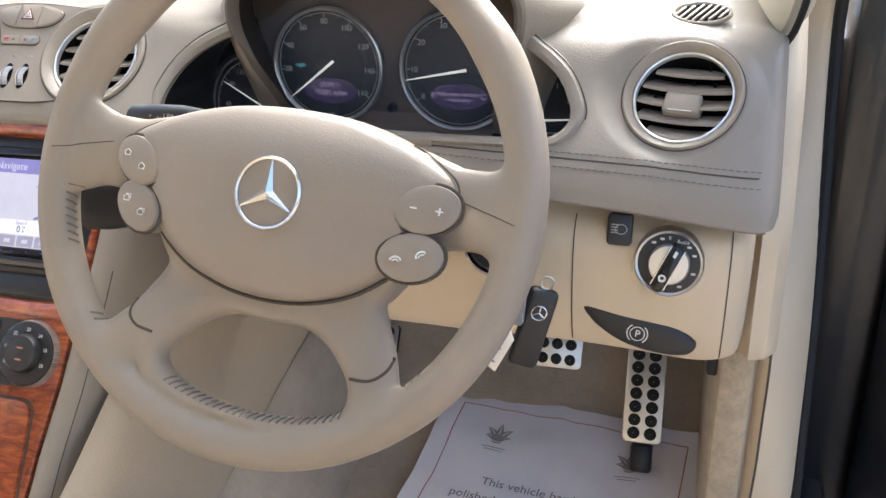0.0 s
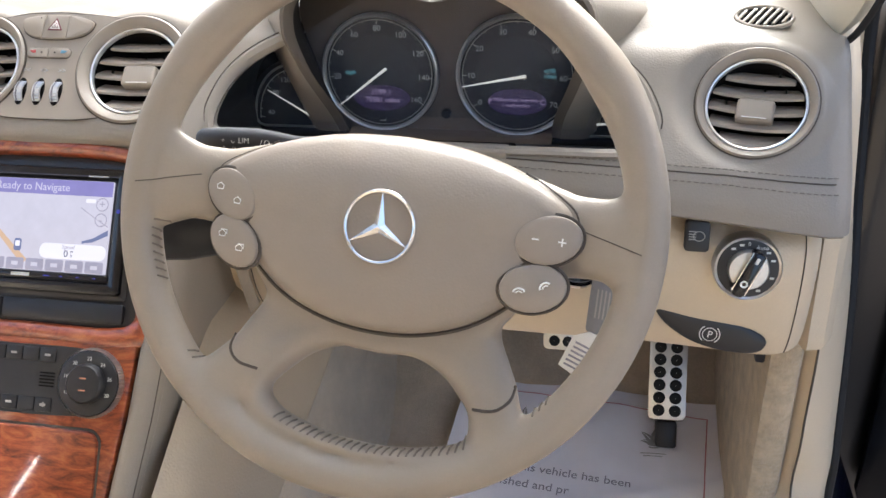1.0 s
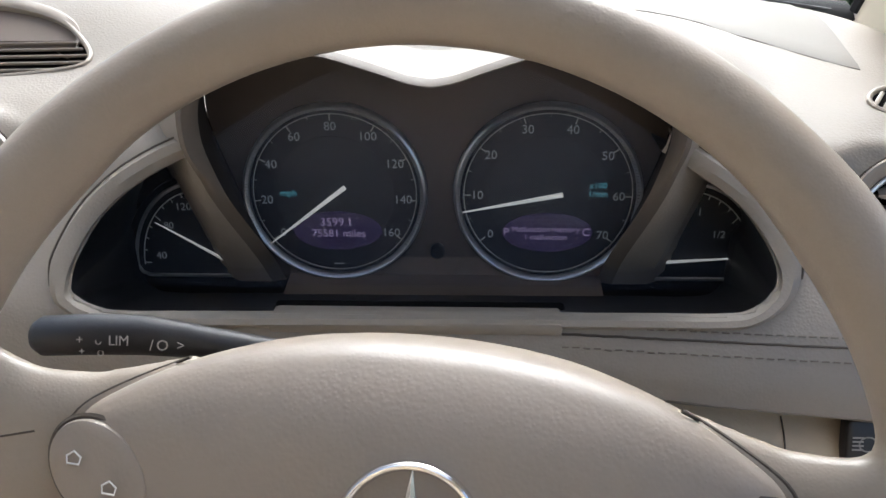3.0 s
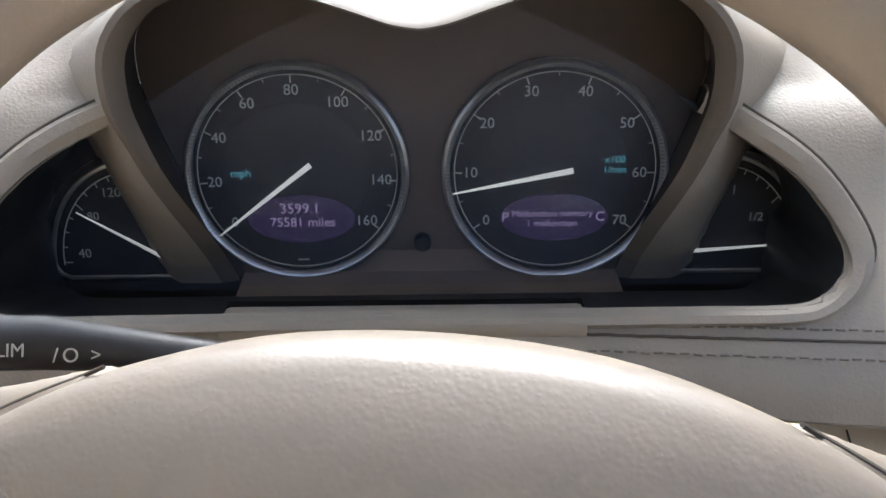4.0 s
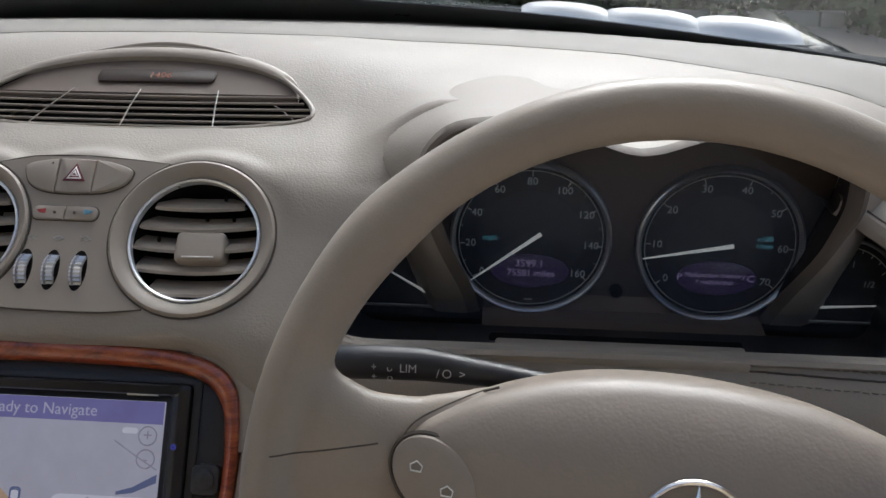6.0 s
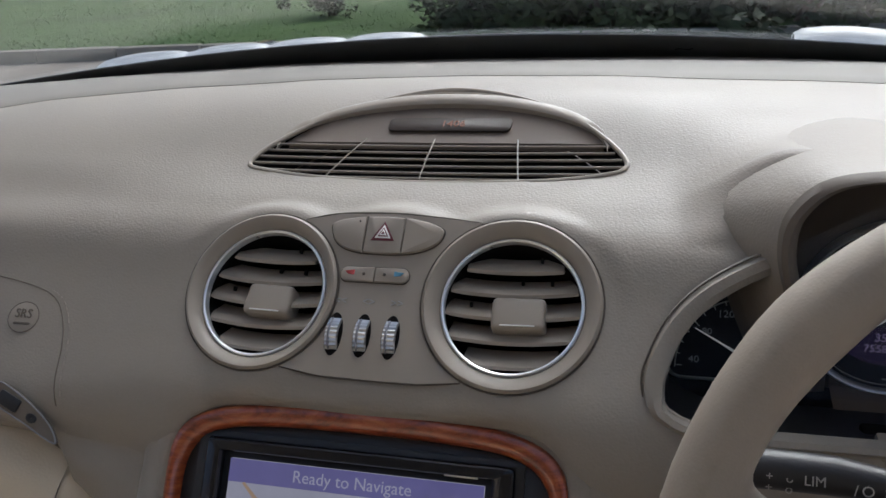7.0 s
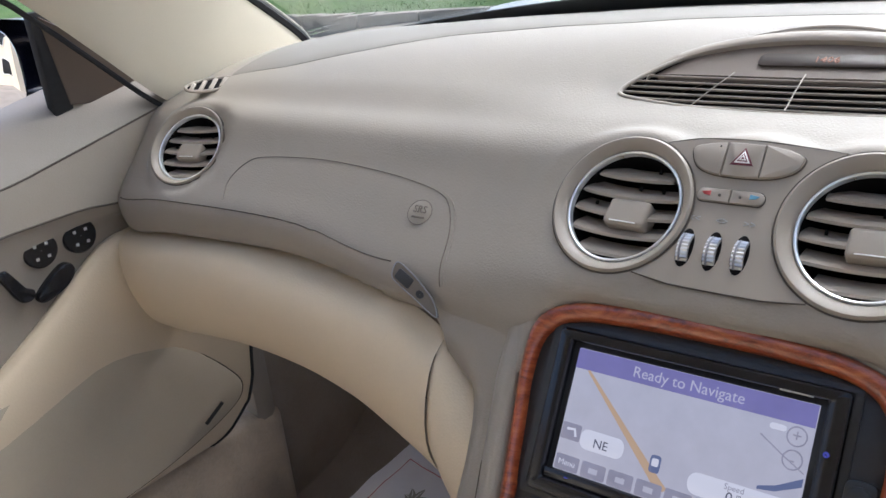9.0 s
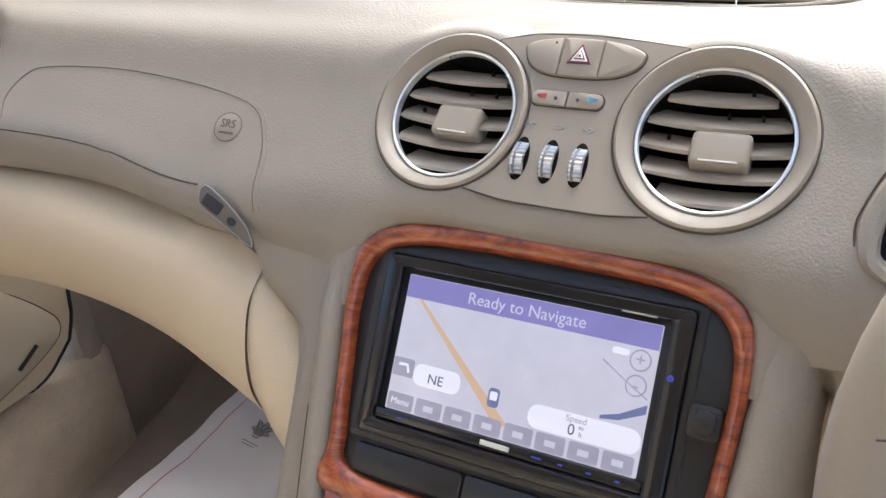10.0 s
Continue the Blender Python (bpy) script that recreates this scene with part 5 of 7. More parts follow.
for a in (90, 210, 330):
    part("badge_spoke", tube([(0, -0.022, 0.0062), (0.0058 * math.cos(radians(a)), -0.022 + 0.0058 * math.sin(radians(a)), 0.0062)], 0.0006, 5), CHROME, spare)
part("badge_ring", tube([(0.0058 * math.cos(t), -0.022 + 0.0058 * math.sin(t), 0.0062) for t in [2 * math.pi * j / 20 for j in range(20)]], 0.0005, 5, True), CHROME, spare)
part("loop", tube([(0.005 * math.cos(t), 0.001 + 0.005 * math.sin(t), 0) for t in [2 * math.pi * j / 20 for j in range(20)]], 0.0009, 5, True), STEEL, spare)
tag = thing("paper_tag", "white paper key tag with printed lines", "tag", facing(0.4930, 0.617, 0.7660, 2, -8) @ pose(0, 0, 0, 0, 0, -23))
part("card", plate([(-0.0115, -0.046), (0.0105, -0.050), (0.0125, -0.016), (0.0035, -0.006), (-0.0035, -0.006), (-0.0125, -0.016)], -0.0004, 0.0004, 0.0002), TAG, tag)
for k in range(6):
    part("printed_bar", box(-0.0085, -0.043 + 0.0045 * k, 0.0004, 0.007 - 0.002 * (k % 3), -0.0413 + 0.0045 * k, 0.0007), PAPER_INK, tag)

# ---- the driver's knee panel ----
knee = thing("knee_panel", "cream knee panel under the driver's dash", "trim panel")
KNEE = [
    (0.130, [(0.745, 0.822), (0.735, 0.80), (0.732, 0.765), (0.742, 0.72), (0.762, 0.690), (0.80, 0.682)]),
    (0.150, [(0.735, 0.822), (0.715, 0.80), (0.710, 0.760), (0.720, 0.715), (0.744, 0.686), (0.80, 0.677)]),
    (0.250, [(0.732, 0.822), (0.712, 0.80), (0.706, 0.758), (0.714, 0.712), (0.740, 0.681), (0.80, 0.673)]),
    (0.385, [(0.730, 0.822), (0.712, 0.80), (0.706, 0.758), (0.714, 0.712), (0.740, 0.679), (0.80, 0.671)]),
    (0.44, [(0.722, 0.822), (0.704, 0.80), (0.700, 0.758), (0.710, 0.712), (0.733, 0.683), (0.80, 0.676)]),
    (0.52, [(0.715, 0.822), (0.694, 0.803), (0.691, 0.76), (0.700, 0.717), (0.722, 0.691), (0.79, 0.684)]),
    (0.58, [(0.713, 0.822), (0.688, 0.803), (0.685, 0.76), (0.695, 0.716), (0.717, 0.692), (0.79, 0.686)]),
    (0.635, [(0.714, 0.820), (0.690, 0.802), (0.687, 0.76), (0.697, 0.712), (0.719, 0.688), (0.79, 0.682)]),
    (0.662, [(0.722, 0.816), (0.704, 0.80), (0.702, 0.76), (0.712, 0.710), (0.734, 0.688), (0.79, 0.682)]),
    (0.670, [(0.745, 0.812), (0.735, 0.795), (0.735, 0.76), (0.745, 0.712), (0.76, 0.690), (0.79, 0.684)]),
]
knee_rows = section_loft(KNEE, 90, 31)
part("panel_skin", grid(knee_rows), CREAM, knee)
for x in (0.178, 0.295, 0.5305, 0.652):
    i = min(range(len(knee_rows)), key=lambda k: abs(knee_rows[k][0][0] - x))
    part("panel_seam", tube([Vector(p) + Vector((0, -0.0004, 0)) for p in knee_rows[i][2:22]], 0.0005, 5), SEAM, knee)
lsw = thing("light_switch", "black and silver rotary headlamp switch", "switch", facing(0.6055, 0.680, 0.7935, 12))
part("collar", lathe([(0.0262, -0.01), (0.0262, 0.006), (0.0250, 0.0078), (0.0232, 0.0070)], 48), SATIN, lsw, "satin silver collar")
part("dial_plate", lathe([(0.0235, -0.004), (0.0232, 0.0070), (0.016, 0.0078), (0.0005, 0.0078)], 48), BLACK, lsw)
part("knob", lathe([(0.0158, 0.006), (0.0156, 0.012), (0.0145, 0.0138), (0.0005, 0.0140)], 40), SATIN, lsw, "silver turning knob")
part("grip", plate(rounded(-0.0048, -0.0215, 0.0048, 0.0175, 0.0035, 4), 0.010, 0.0215, 0.003, m=pose(0, 0, 0, 0, 0, -24)), GLOSS_BLACK, lsw, "black grip bar")
for sgn in (-1, 1):
    part("grip_edge", box(sgn * 0.0052 - 0.0006, -0.018, 0.011, sgn * 0.0052 + 0.0006, 0.0155, 0.0200, 0.0004, m=pose(0, 0, 0, 0, 0, -24)), CHROME, lsw)
part("pointer_mark", box(-0.0012, 0.0085, 0.0212, 0.0012, 0.0135, 0.0219, m=pose(0, 0, 0, 0, 0, -24)), WHITE_PLASTIC, lsw)
part("lamp_symbol", lathe([(0.0012, 0.0210), (0.0026, 0.0218), (0.0030, 0.0214)], 12, m=pose(0, 0, 0, 0, 0, -24) @ pose(0, -0.0095, 0.0003)), WHITE_PLASTIC, lsw)
for k, a in enumerate((128, 108, 62, 44, 22, -20, -62)):
    w = 0.0024 if k != 2 else 0.0
    q = (0.0196 * math.cos(radians(a)), 0.0196 * math.sin(radians(a)))
    if k == 2:
        words("dial_text", "Auto", 0.0046, pose(q[0], q[1], 0.0079), PRINT, lsw, 0.0001)
    else:
        part("dial_mark", box(q[0] - 0.0016, q[1] - 0.0008, 0.0074, q[0] + 0.0016, q[1] + 0.0008, 0.0081), PRINT, lsw)
words("dial_text", "0", 0.0042, pose(-0.0005, 0.0198, 0.0079), PRINT, lsw, 0.0001)
fb = thing("lamp_washer_button", "square black headlamp washer button", "button", facing(0.5665, 0.6880, 0.8135, 14))
part("cap", plate(rounded(-0.0095, -0.0125, 0.0095, 0.0125, 0.0032), -0.006, 0.003, 0.0014), BLACK, fb)
for k in range(4):
    part("printed_bar", box(-0.0066, -0.0028 + 0.0021 * k, 0.0028, -0.0012, -0.0020 + 0.0021 * k, 0.0034), PRINT_GREY, fb)
part("printed_arc", tube([(0.0012 + 0.0044 * math.cos(t), 0.0004 + 0.0038 * math.sin(t), 0.0032) for t in [2 * math.pi * j / 18 for j in range(18)]], 0.0004, 4, True), PRINT_GREY, fb)
pb = thing("parking_brake_handle", "black oval parking brake release handle with P symbol", "handle", facing(0.5850, 0.692, 0.7245, 8) @ pose(0, 0, 0, 0, 0, -7))
part("handle", plate(catmull([(-0.0460, 0.0135), (-0.030, 0.0145), (0.0, 0.0138), (0.028, 0.0100), (0.043, 0.003), (0.0475, -0.004), (0.040, -0.0125), (0.015, -0.0155), (-0.012, -0.0120), (-0.034, -0.0020), (-0.0465, 0.0090)], 60, closed=True), -0.014, 0.004, 0.004, dome=0.002), BLACK, pb)
words("letter", "P", 0.0088, pose(0.0005, -0.0015, 0.0064), WHITE_PLASTIC, pb, 0.0002)
part("symbol_ring", tube([(0.0003 + 0.0058 * math.cos(t), -0.0012 + 0.0058 * math.sin(t), 0.0064) for t in [2 * math.pi * j / 24 for j in range(24)]], 0.0004, 4, True), WHITE_PLASTIC, pb)
for s in (-1, 1):
    part("symbol_arc", tube([(0.0003 + s * 0.0082 * math.cos(t), -0.0012 + 0.0082 * math.sin(t), 0.0062) for t in [-0.9 + 1.8 * j / 10 for j in range(11)]], 0.0005, 4), WHITE_PLASTIC, pb)

# ---- glovebox ----
gb = thing("glovebox", "cream leather glovebox lid with a silver lock catch", "glovebox")
GLOVE = [
    (-0.705, [(0.748, 0.816), (0.739, 0.802), (0.742, 0.776), (0.752, 0.742), (0.765, 0.716), (0.79, 0.705)]),
    (-0.685, [(0.732, 0.823), (0.709, 0.812), (0.704, 0.781), (0.712, 0.742), (0.730, 0.710), (0.77, 0.696)]),
    (-0.62, [(0.730, 0.829), (0.699, 0.818), (0.690, 0.785), (0.698, 0.746), (0.718, 0.715), (0.765, 0.702)]),
    (-0.50, [(0.728, 0.838), (0.694, 0.828), (0.684, 0.795), (0.692, 0.757), (0.714, 0.727), (0.765, 0.712)]),
    (-0.40, [(0.726, 0.838), (0.690, 0.826), (0.679, 0.793), (0.687, 0.757), (0.708, 0.728), (0.765, 0.713)]),
    (-0.32, [(0.714, 0.834), (0.681, 0.820), (0.671, 0.785), (0.677, 0.749), (0.698, 0.722), (0.755, 0.706)]),
    (-0.26, [(0.703, 0.832), (0.674, 0.816), (0.661, 0.774), (0.665, 0.737), (0.687, 0.710), (0.745, 0.694)]),
    (-0.205, [(0.690, 0.819), (0.664, 0.799), (0.650, 0.759), (0.653, 0.724), (0.674, 0.697), (0.735, 0.680)]),
]
part("lid", grid(section_loft(GLOVE, 90, 31)), CREAM, gb)
SIDEP = [
    (-0.2056, [(0.692, 0.819), (0.6665, 0.7985), (0.653, 0.757), (0.656, 0.723), (0.677, 0.692), (0.737, 0.670)]),
    (-0.1990, [(0.690, 0.814), (0.663, 0.794), (0.6495, 0.753), (0.6520, 0.719), (0.673, 0.690), (0.735, 0.668)]),
    (-0.180, [(0.692, 0.799), (0.658, 0.776), (0.642, 0.740), (0.641, 0.710), (0.660, 0.675), (0.72, 0.650)]),
    (-0.140, [(0.694, 0.770), (0.651, 0.748), (0.630, 0.722), (0.627, 0.696), (0.644, 0.656), (0.70, 0.631)]),
]
part("end_piece", grid(section_loft(SIDEP, 14, 25)), CREAM, gb)
cx_ = Vector((0.058, -0.008, -0.027)).normalized()
cz_ = Vector((0.0, -0.80, 0.60))
cz_ = (cz_ - cx_ * cz_.dot(cx_)).normalized()
CATCH = Matrix.Translation((-0.230, 0.6850, 0.8535)) @ Matrix((cx_, cz_.cross(cx_), cz_)).transposed().to_4x4() @ Matrix.Diagonal((0.82, 0.62, 0.5, 1))
catch = thing("glovebox_catch", "satin silver glovebox catch with a key slot", "catch", CATCH)
part("frame", plate(catmull([(-0.030, 0.011), (-0.014, 0.0125), (0.006, 0.0095), (0.026, 0.003), (0.038, -0.008), (0.030, -0.0105), (0.008, -0.0095), (-0.016, -0.0095), (-0.027, -0.006)], 54, closed=True), -0.004, 0.0022, 0.0014), HOOD_BROWN, catch)
part("rim", tube([(x, y, 0.0022) for x, y in catmull([(-0.030, 0.011), (-0.014, 0.0125), (0.006, 0.0095), (0.026, 0.003), (0.038, -0.008), (0.030, -0.0105), (0.008, -0.0095), (-0.016, -0.0095), (-0.027, -0.006)], 54, closed=True)], 0.0008, 6, True), FOB_GREY, catch, "grey rim")
part("button", plate(rounded(-0.0235, -0.0062, -0.0035, 0.0078, 0.002), 0.001, 0.0040, 0.001), BLACK, catch, "black push button")
part("key_slot", lathe([(0.0046, 0.002), (0.0046, 0.0038), (0.0030, 0.0042), (0.0004, 0.0030)], 20, m=pose(0.0105, -0.0012, 0)), BLACK, catch)

# ---- centre console: slanted stack ----
STACK = pose(-0.0035, 0.682, 0.837, 57, 0, 0)   # local y runs up the slope, z out of it
con = thing("centre_console", "sloping centre console with taupe leather cheeks", "console", STACK)
part("core", box(-0.120, -0.42, -0.14, 0.120, -0.005, -0.006, 0.004), BLACK, con)


def edge_x(v, side=1):
    """Half width of the wood at height v on the slope."""
    if side < 0:
        return float(np.interp(v, [-0.42, -0.26, -0.20, -0.12, -0.02, 0.03], [0.085, 0.098, 0.106, 0.1135, 0.1220, 0.119]))
    return float(np.interp(v, [-0.42, -0.26, -0.20, -0.12, -0.02, 0.03], [0.087, 0.101, 0.110, 0.1175, 0.1235, 0.120]))


for sx in (-1, 1):
    rows = []
    for k in range(40):
        v = 0.052 - 0.47 * k / 39
        e = edge_x(v, sx)
        w = 0.030 if sx > 0 else 0.025
        flare = 0.02 * max(0, v / 0.05)
        prof = [(e - 0.002, -0.006), (e + 0.001, 0.0015), (e + 0.25 * w, 0.0065), (e + 0.6 * w, 0.0040), (e + 0.9 * w, -0.008), (e + w, -0.030), (e + w + 0.004, -0.070), (e + w + 0.010, -0.15), (e + w + 0.02, -0.26)]
        sink = 0.035 * max(0.0, (v + 0.005) / 0.055) ** 1.4
        rows.append([(sx * (px + flare), v, pz - sink) for px, pz in catmull(prof, 22)])
    for r in rows:
        if r[0][1] > -0.035:
            w = min(1.0, (r[0][1] + 0.035) / 0.060)
            w = w * w * (3 - 2 * w)
            for j, q in enumerate(r):
                p = STACK @ Vector(q)
                p.y += (dash_face(p.x, p.z).y + 0.0015 - p.y) * w
                r[j] = tuple(STACK.inverted() @ p)
    part("cheek", grid(rows), TAUPE, con, "taupe leather cheek with a stitched edge")
    part("cheek_seam", tube([(r[9][0], r[9][1], r[9][2] + 0.0003) for r in rows[12:]], 0.0005, 5), SEAM, con)
    stitches([(r[10][0], r[10][1], r[10][2] + 0.0008) for r in rows[12:]], "stitching", con, 0.0048, 0.003, 0.00045, TAUPE_PLASTIC)

# wood surround and lower wood panel
wood = thing("wood_surround", "glossy burl walnut surround of the centre stack", "trim", STACK)
outer = catmull([(0.0, 0.0355), (0.055, 0.0340), (0.095, 0.0285), (0.1170, 0.0130), (0.1220, -0.020), (0.1205, -0.060), (0.1175, -0.110), (0.1145, -0.140), (0.0, -0.140), (-0.1105, -0.140), (-0.1130, -0.110), (-0.1170, -0.060), (-0.1205, -0.020), (-0.1170, 0.0130), (-0.095, 0.0285), (-0.055, 0.0340)], 96, closed=True)
inner = catmull([(0.0, 0.0220), (0.055, 0.0210), (0.090, 0.0165), (0.1080, 0.0030), (0.1130, -0.024), (0.1115, -0.060), (0.1075, -0.100), (0.0950, -0.1240), (0.0, -0.1250), (-0.0930, -0.1240), (-0.1045, -0.100), (-0.1090, -0.060), (-0.1120, -0.024), (-0.1080, 0.0030), (-0.090, 0.0165), (-0.055, 0.0210)], 96, closed=True)
rows = []
for (xo, yo), (xi, yi) in zip(outer, inner):
    f = lambda t, z: (xo + (xi - xo) * t, yo + (yi - yo) * t, z)
    rows.append([f(0, -0.006), f(0, 0.0015), f(0.12, 0.0042), f(0.4, 0.0055), f(0.75, 0.0042), f(0.97, 0.0006), f(1.02, -0.006)])
part("frame", grid(rows, close_u=True), WOOD, wood)
lip = []
for k, (x, y) in enumerate(outer):
    d = outer[(k + 1) % 96] - outer[k - 1]
    nx, ny = d[1] / math.hypot(*d), -d[0] / math.hypot(*d)
    if nx * x + ny * (y + 0.05) < 0:
        nx, ny = -nx, -ny
    if y > -0.030:
        fade = min(1.0, (y + 0.030) / 0.03)
        lip.append((math.atan2(x, y + 0.05), [(x + nx * a, y + ny * a, b) for a, b in ((-0.003, -0.001), (0.0, 0.0012), (0.004, 0.0022), (0.004 + 0.006 * fade, 0.0012), (0.004 + 0.013 * fade, -0.003), (0.004 + 0.020 * fade, -0.014))]))
lip.sort(key=lambda q: q[0])
part("leather_lip", grid([r for _, r in lip]), TAUPE, con, "taupe leather lip round the wood")
lower = [(edge_x(v) - 0.0025, v) for v in (-0.1385, -0.16, -0.20, -0.25, -0.30, -0.40)]
lower = lower + [(-edge_x(v, -1) + 0.0025, v) for x, v in reversed(lower)]
part("lower_panel", plate(lower, -0.004, 0.0030, 0.002), WOOD, wood, "burl walnut lower console panel")
lid = plate(rounded(-0.088, -0.330, 0.088, -0.2135, 0.012), 0.001, 0.0068, 0.002)
ash = thing("console_lid", "glossy burl walnut lid of the console tray", "lid", STACK)
part("lid", lid, WOOD, ash)
part("lid_gap", plate(rounded(-0.0900, -0.332, 0.0900, -0.2115, 0.013), 0.001, 0.0036, 0.0004), SEAM, ash)

# head unit
hu = thing("head_unit", "black double-height car stereo with a lit navigation map", "car stereo", STACK)
part("fascia", plate(inner * 1.01, -0.010, -0.0030, 0.001), BLACK, hu, "matt black fascia plate")
bezel = []
for o, i in zip(rounded(-0.0955, -0.0975, 0.0905, 0.0115, 0.003, 4), rounded(-0.0860, -0.0880, 0.0790, 0.0045, 0.0015, 4)):
    bezel.append([(o[0], o[1], -0.004), (o[0], o[1], 0.0030), (o[0] * 0.85 + i[0] * 0.15, o[1] * 0.85 + i[1] * 0.15, 0.0040), (i[0] * 0.85 + o[0] * 0.15, i[1] * 0.85 + o[1] * 0.15, 0.0034), (i[0], i[1], 0.0015), (i[0], i[1], -0.003)])
part("bezel", grid(bezel, close_u=True), GLOSS_BLACK, hu)
frame2 = []
for o, i in zip(rounded(-0.1030, -0.1020, 0.0960, 0.0160, 0.003, 4), rounded(-0.0965, -0.0985, 0.0915, 0.0125, 0.003, 4)):
    frame2.append([(o[0], o[1], -0.004), (o[0], o[1], -0.0012), (i[0], i[1], 0.0000), (i[0], i[1], -0.004)])
part("mount_frame", grid(frame2, close_u=True), BLACK, hu)
screen = part("screen", plate(rounded(-0.0800, -0.0805, 0.0745, 0.0010, 0.0005, 2), -0.002, 0.0005, 0.0001), SCREEN_PALE, hu, "lit pale navigation map")
lower_strip = part("key_strip", box(-0.0850, -0.0870, -0.002, 0.0785, -0.0812, 0.0018, 0.0006), GLOSS_BLACK, hu, "gloss strip with small blue lights")
for x in (-0.068, 0.020, 0.034, 0.050, 0.066):
    part("blue_light", box(x - 0.0014 - (0.0015 if x == 0.020 else 0), -0.0848, 0.0016, x + 0.0014 + (0.0015 if x == 0.020 else 0), -0.0838, 0.0021), LED_BLUE, lower_strip)
part("blue_light", lathe([(0.0018, 0.0030), (0.0018, 0.0040), (0.0004, 0.0042)], 12, m=pose(0.0835, -0.0250, 0)), LED_BLUE, hu)
part("maker_bar", box(-0.0145, -0.0857, 0.0016, 0.0035, -0.0828, 0.0021), PRINT, lower_strip)
part("slot_line", box(0.052, 0.0042, 0.0032, 0.071, 0.0052, 0.0042), SATIN, hu)
part("top_bar", box(-0.0800, -0.0125, 0.0004, 0.0745, 0.0008, 0.0007), SCREEN_LILAC, screen)
words("screen_text", "Ready to Navigate", 0.0098, pose(-0.0030, -0.0062, 0.0009), SCREEN_SOFT, screen, 0.0001)
road = catmull([(-0.0700, -0.0125), (-0.050, -0.031), (-0.030, -0.0495), (-0.012, -0.066), (-0.004, -0.0735)], 16)
bm = bmesh.new()
rows = []
for k, (x, y) in enumerate(road):
    w = 0.0008 + 0.0024 * k / 15
    rows.append([(x - w, y - w * 0.6, 0.00075), (x + w, y + w * 0.6, 0.00075)])
part("map_road", grid(rows, bm), SCREEN_ORANGE, screen, smooth=False)
bm = bmesh.new()
tube([(0.046, -0.0230, 0.0008), (0.060, -0.0315, 0.0008), (0.0735, -0.0390, 0.0008)], 0.0004, 4, bm=bm)
part("map_line", bm, SCREEN_GREY, screen)
bm = grid([[(0.0500, -0.0525, 0.0008), (0.0500, -0.0545, 0.0008)], [(0.060, -0.0495, 0.0008), (0.060, -0.0530, 0.0008)], [(0.0740, -0.0415, 0.0008), (0.0740, -0.0465, 0.0008)]])
part("map_river", bm, SCREEN_BLUE, screen, smooth=False)
part("vehicle_marker", plate(rounded(-0.0155, -0.0640, -0.0085, -0.0530, 0.002, 3), 0.0005, 0.0009, 0.0001), SCREEN_BLUE, screen)
part("vehicle_marker_top", plate(rounded(-0.0143, -0.0600, -0.0097, -0.0550, 0.001, 2), 0.0008, 0.0011, 0.0001), SCREEN_WHITE, screen)
part("back_key", plate(rounded(-0.0795, -0.0600, -0.0655, -0.0490, 0.001, 2), 0.0004, 0.0008, 0.0001), SCREEN_GREY, screen)
part("back_arrow", tube([(-0.0685, -0.0570, 0.001), (-0.0700, -0.0525, 0.001), (-0.0755, -0.0530, 0.001)], 0.0009, 4), SCREEN_WHITE, screen)
ne = part("compass_field", plate(rounded(-0.0650, -0.0630, -0.0340, -0.0500, 0.005, 4), 0.0004, 0.0008, 0.0001), SCREEN_WHITE, screen)
words("screen_text", "NE", 0.0082, pose(-0.0500, -0.0577, 0.0010), SCREEN_DARK, screen, 0.0001)
part("speed_field", plate(rounded(0.0100, -0.0690, 0.0740, -0.0555, 0.006, 4), 0.0004, 0.0008, 0.0001), SCREEN_WHITE, screen)
words("screen_text", "Speed", 0.0050, pose(0.0380, -0.0585, 0.0010), SCREEN_GREY, screen, 0.0001)
words("screen_text", "0", 0.0088, pose(0.0360, -0.0645, 0.0010), SCREEN_DARK, screen, 0.0001)
words("screen_text", "m\nh", 0.0038, pose(0.0415, -0.0640, 0.0010), SCREEN_DARK, screen, 0.0001)
for x, y, sgn in ((0.0660, -0.0195, "+"), (0.0660, -0.0330, "-")):
    part("zoom_ring", tube([(x + 0.0055 * math.cos(t), y + 0.0055 * math.sin(t), 0.0009) for t in [2 * math.pi * j / 24 for j in range(24)]], 0.00045, 4, True), SCREEN_GREY, screen)
    words("screen_text", sgn, 0.0100, pose(x, y, 0.0010), SCREEN_GREY, screen, 0.0001)
part("scale_field", plate(rounded(0.0500, -0.0185, 0.0595, -0.0150, 0.0015, 3), 0.0004, 0.0009, 0.0001), SCREEN_WHITE, screen)
for k in range(8):
    x = -0.0790 + 0.0192 * k
    part("menu_key", plate(rounded(x, -0.0800, x + 0.0172, -0.0700, 0.0012, 2), 0.0004, 0.0008, 0.0001), SCREEN_GREY, screen)
    if k == 0:
        words("screen_text", "Menu", 0.0056, pose(x + 0.0086, -0.0750, 0.0010), SCREEN_WHITE, screen, 0.0001)
    else:
        part("menu_icon", box(x + 0.0055, -0.0768, 0.0007, x + 0.0118, -0.0734, 0.0011), SCREEN_PALE, screen)
knob = part("socket_cap", plate(rounded(0.0955, -0.0520, 0.1125, -0.0340, 0.004), -0.004, 0.0035, 0.0015), BLACK, hu, "black socket cap")
part("cap_disc", lathe([(0.0062, 0.003), (0.0060, 0.0050), (0.0048, 0.0058), (0.0005, 0.0058)], 24, m=pose(0.1040, -0.0430, 0)), BLACK, knob)
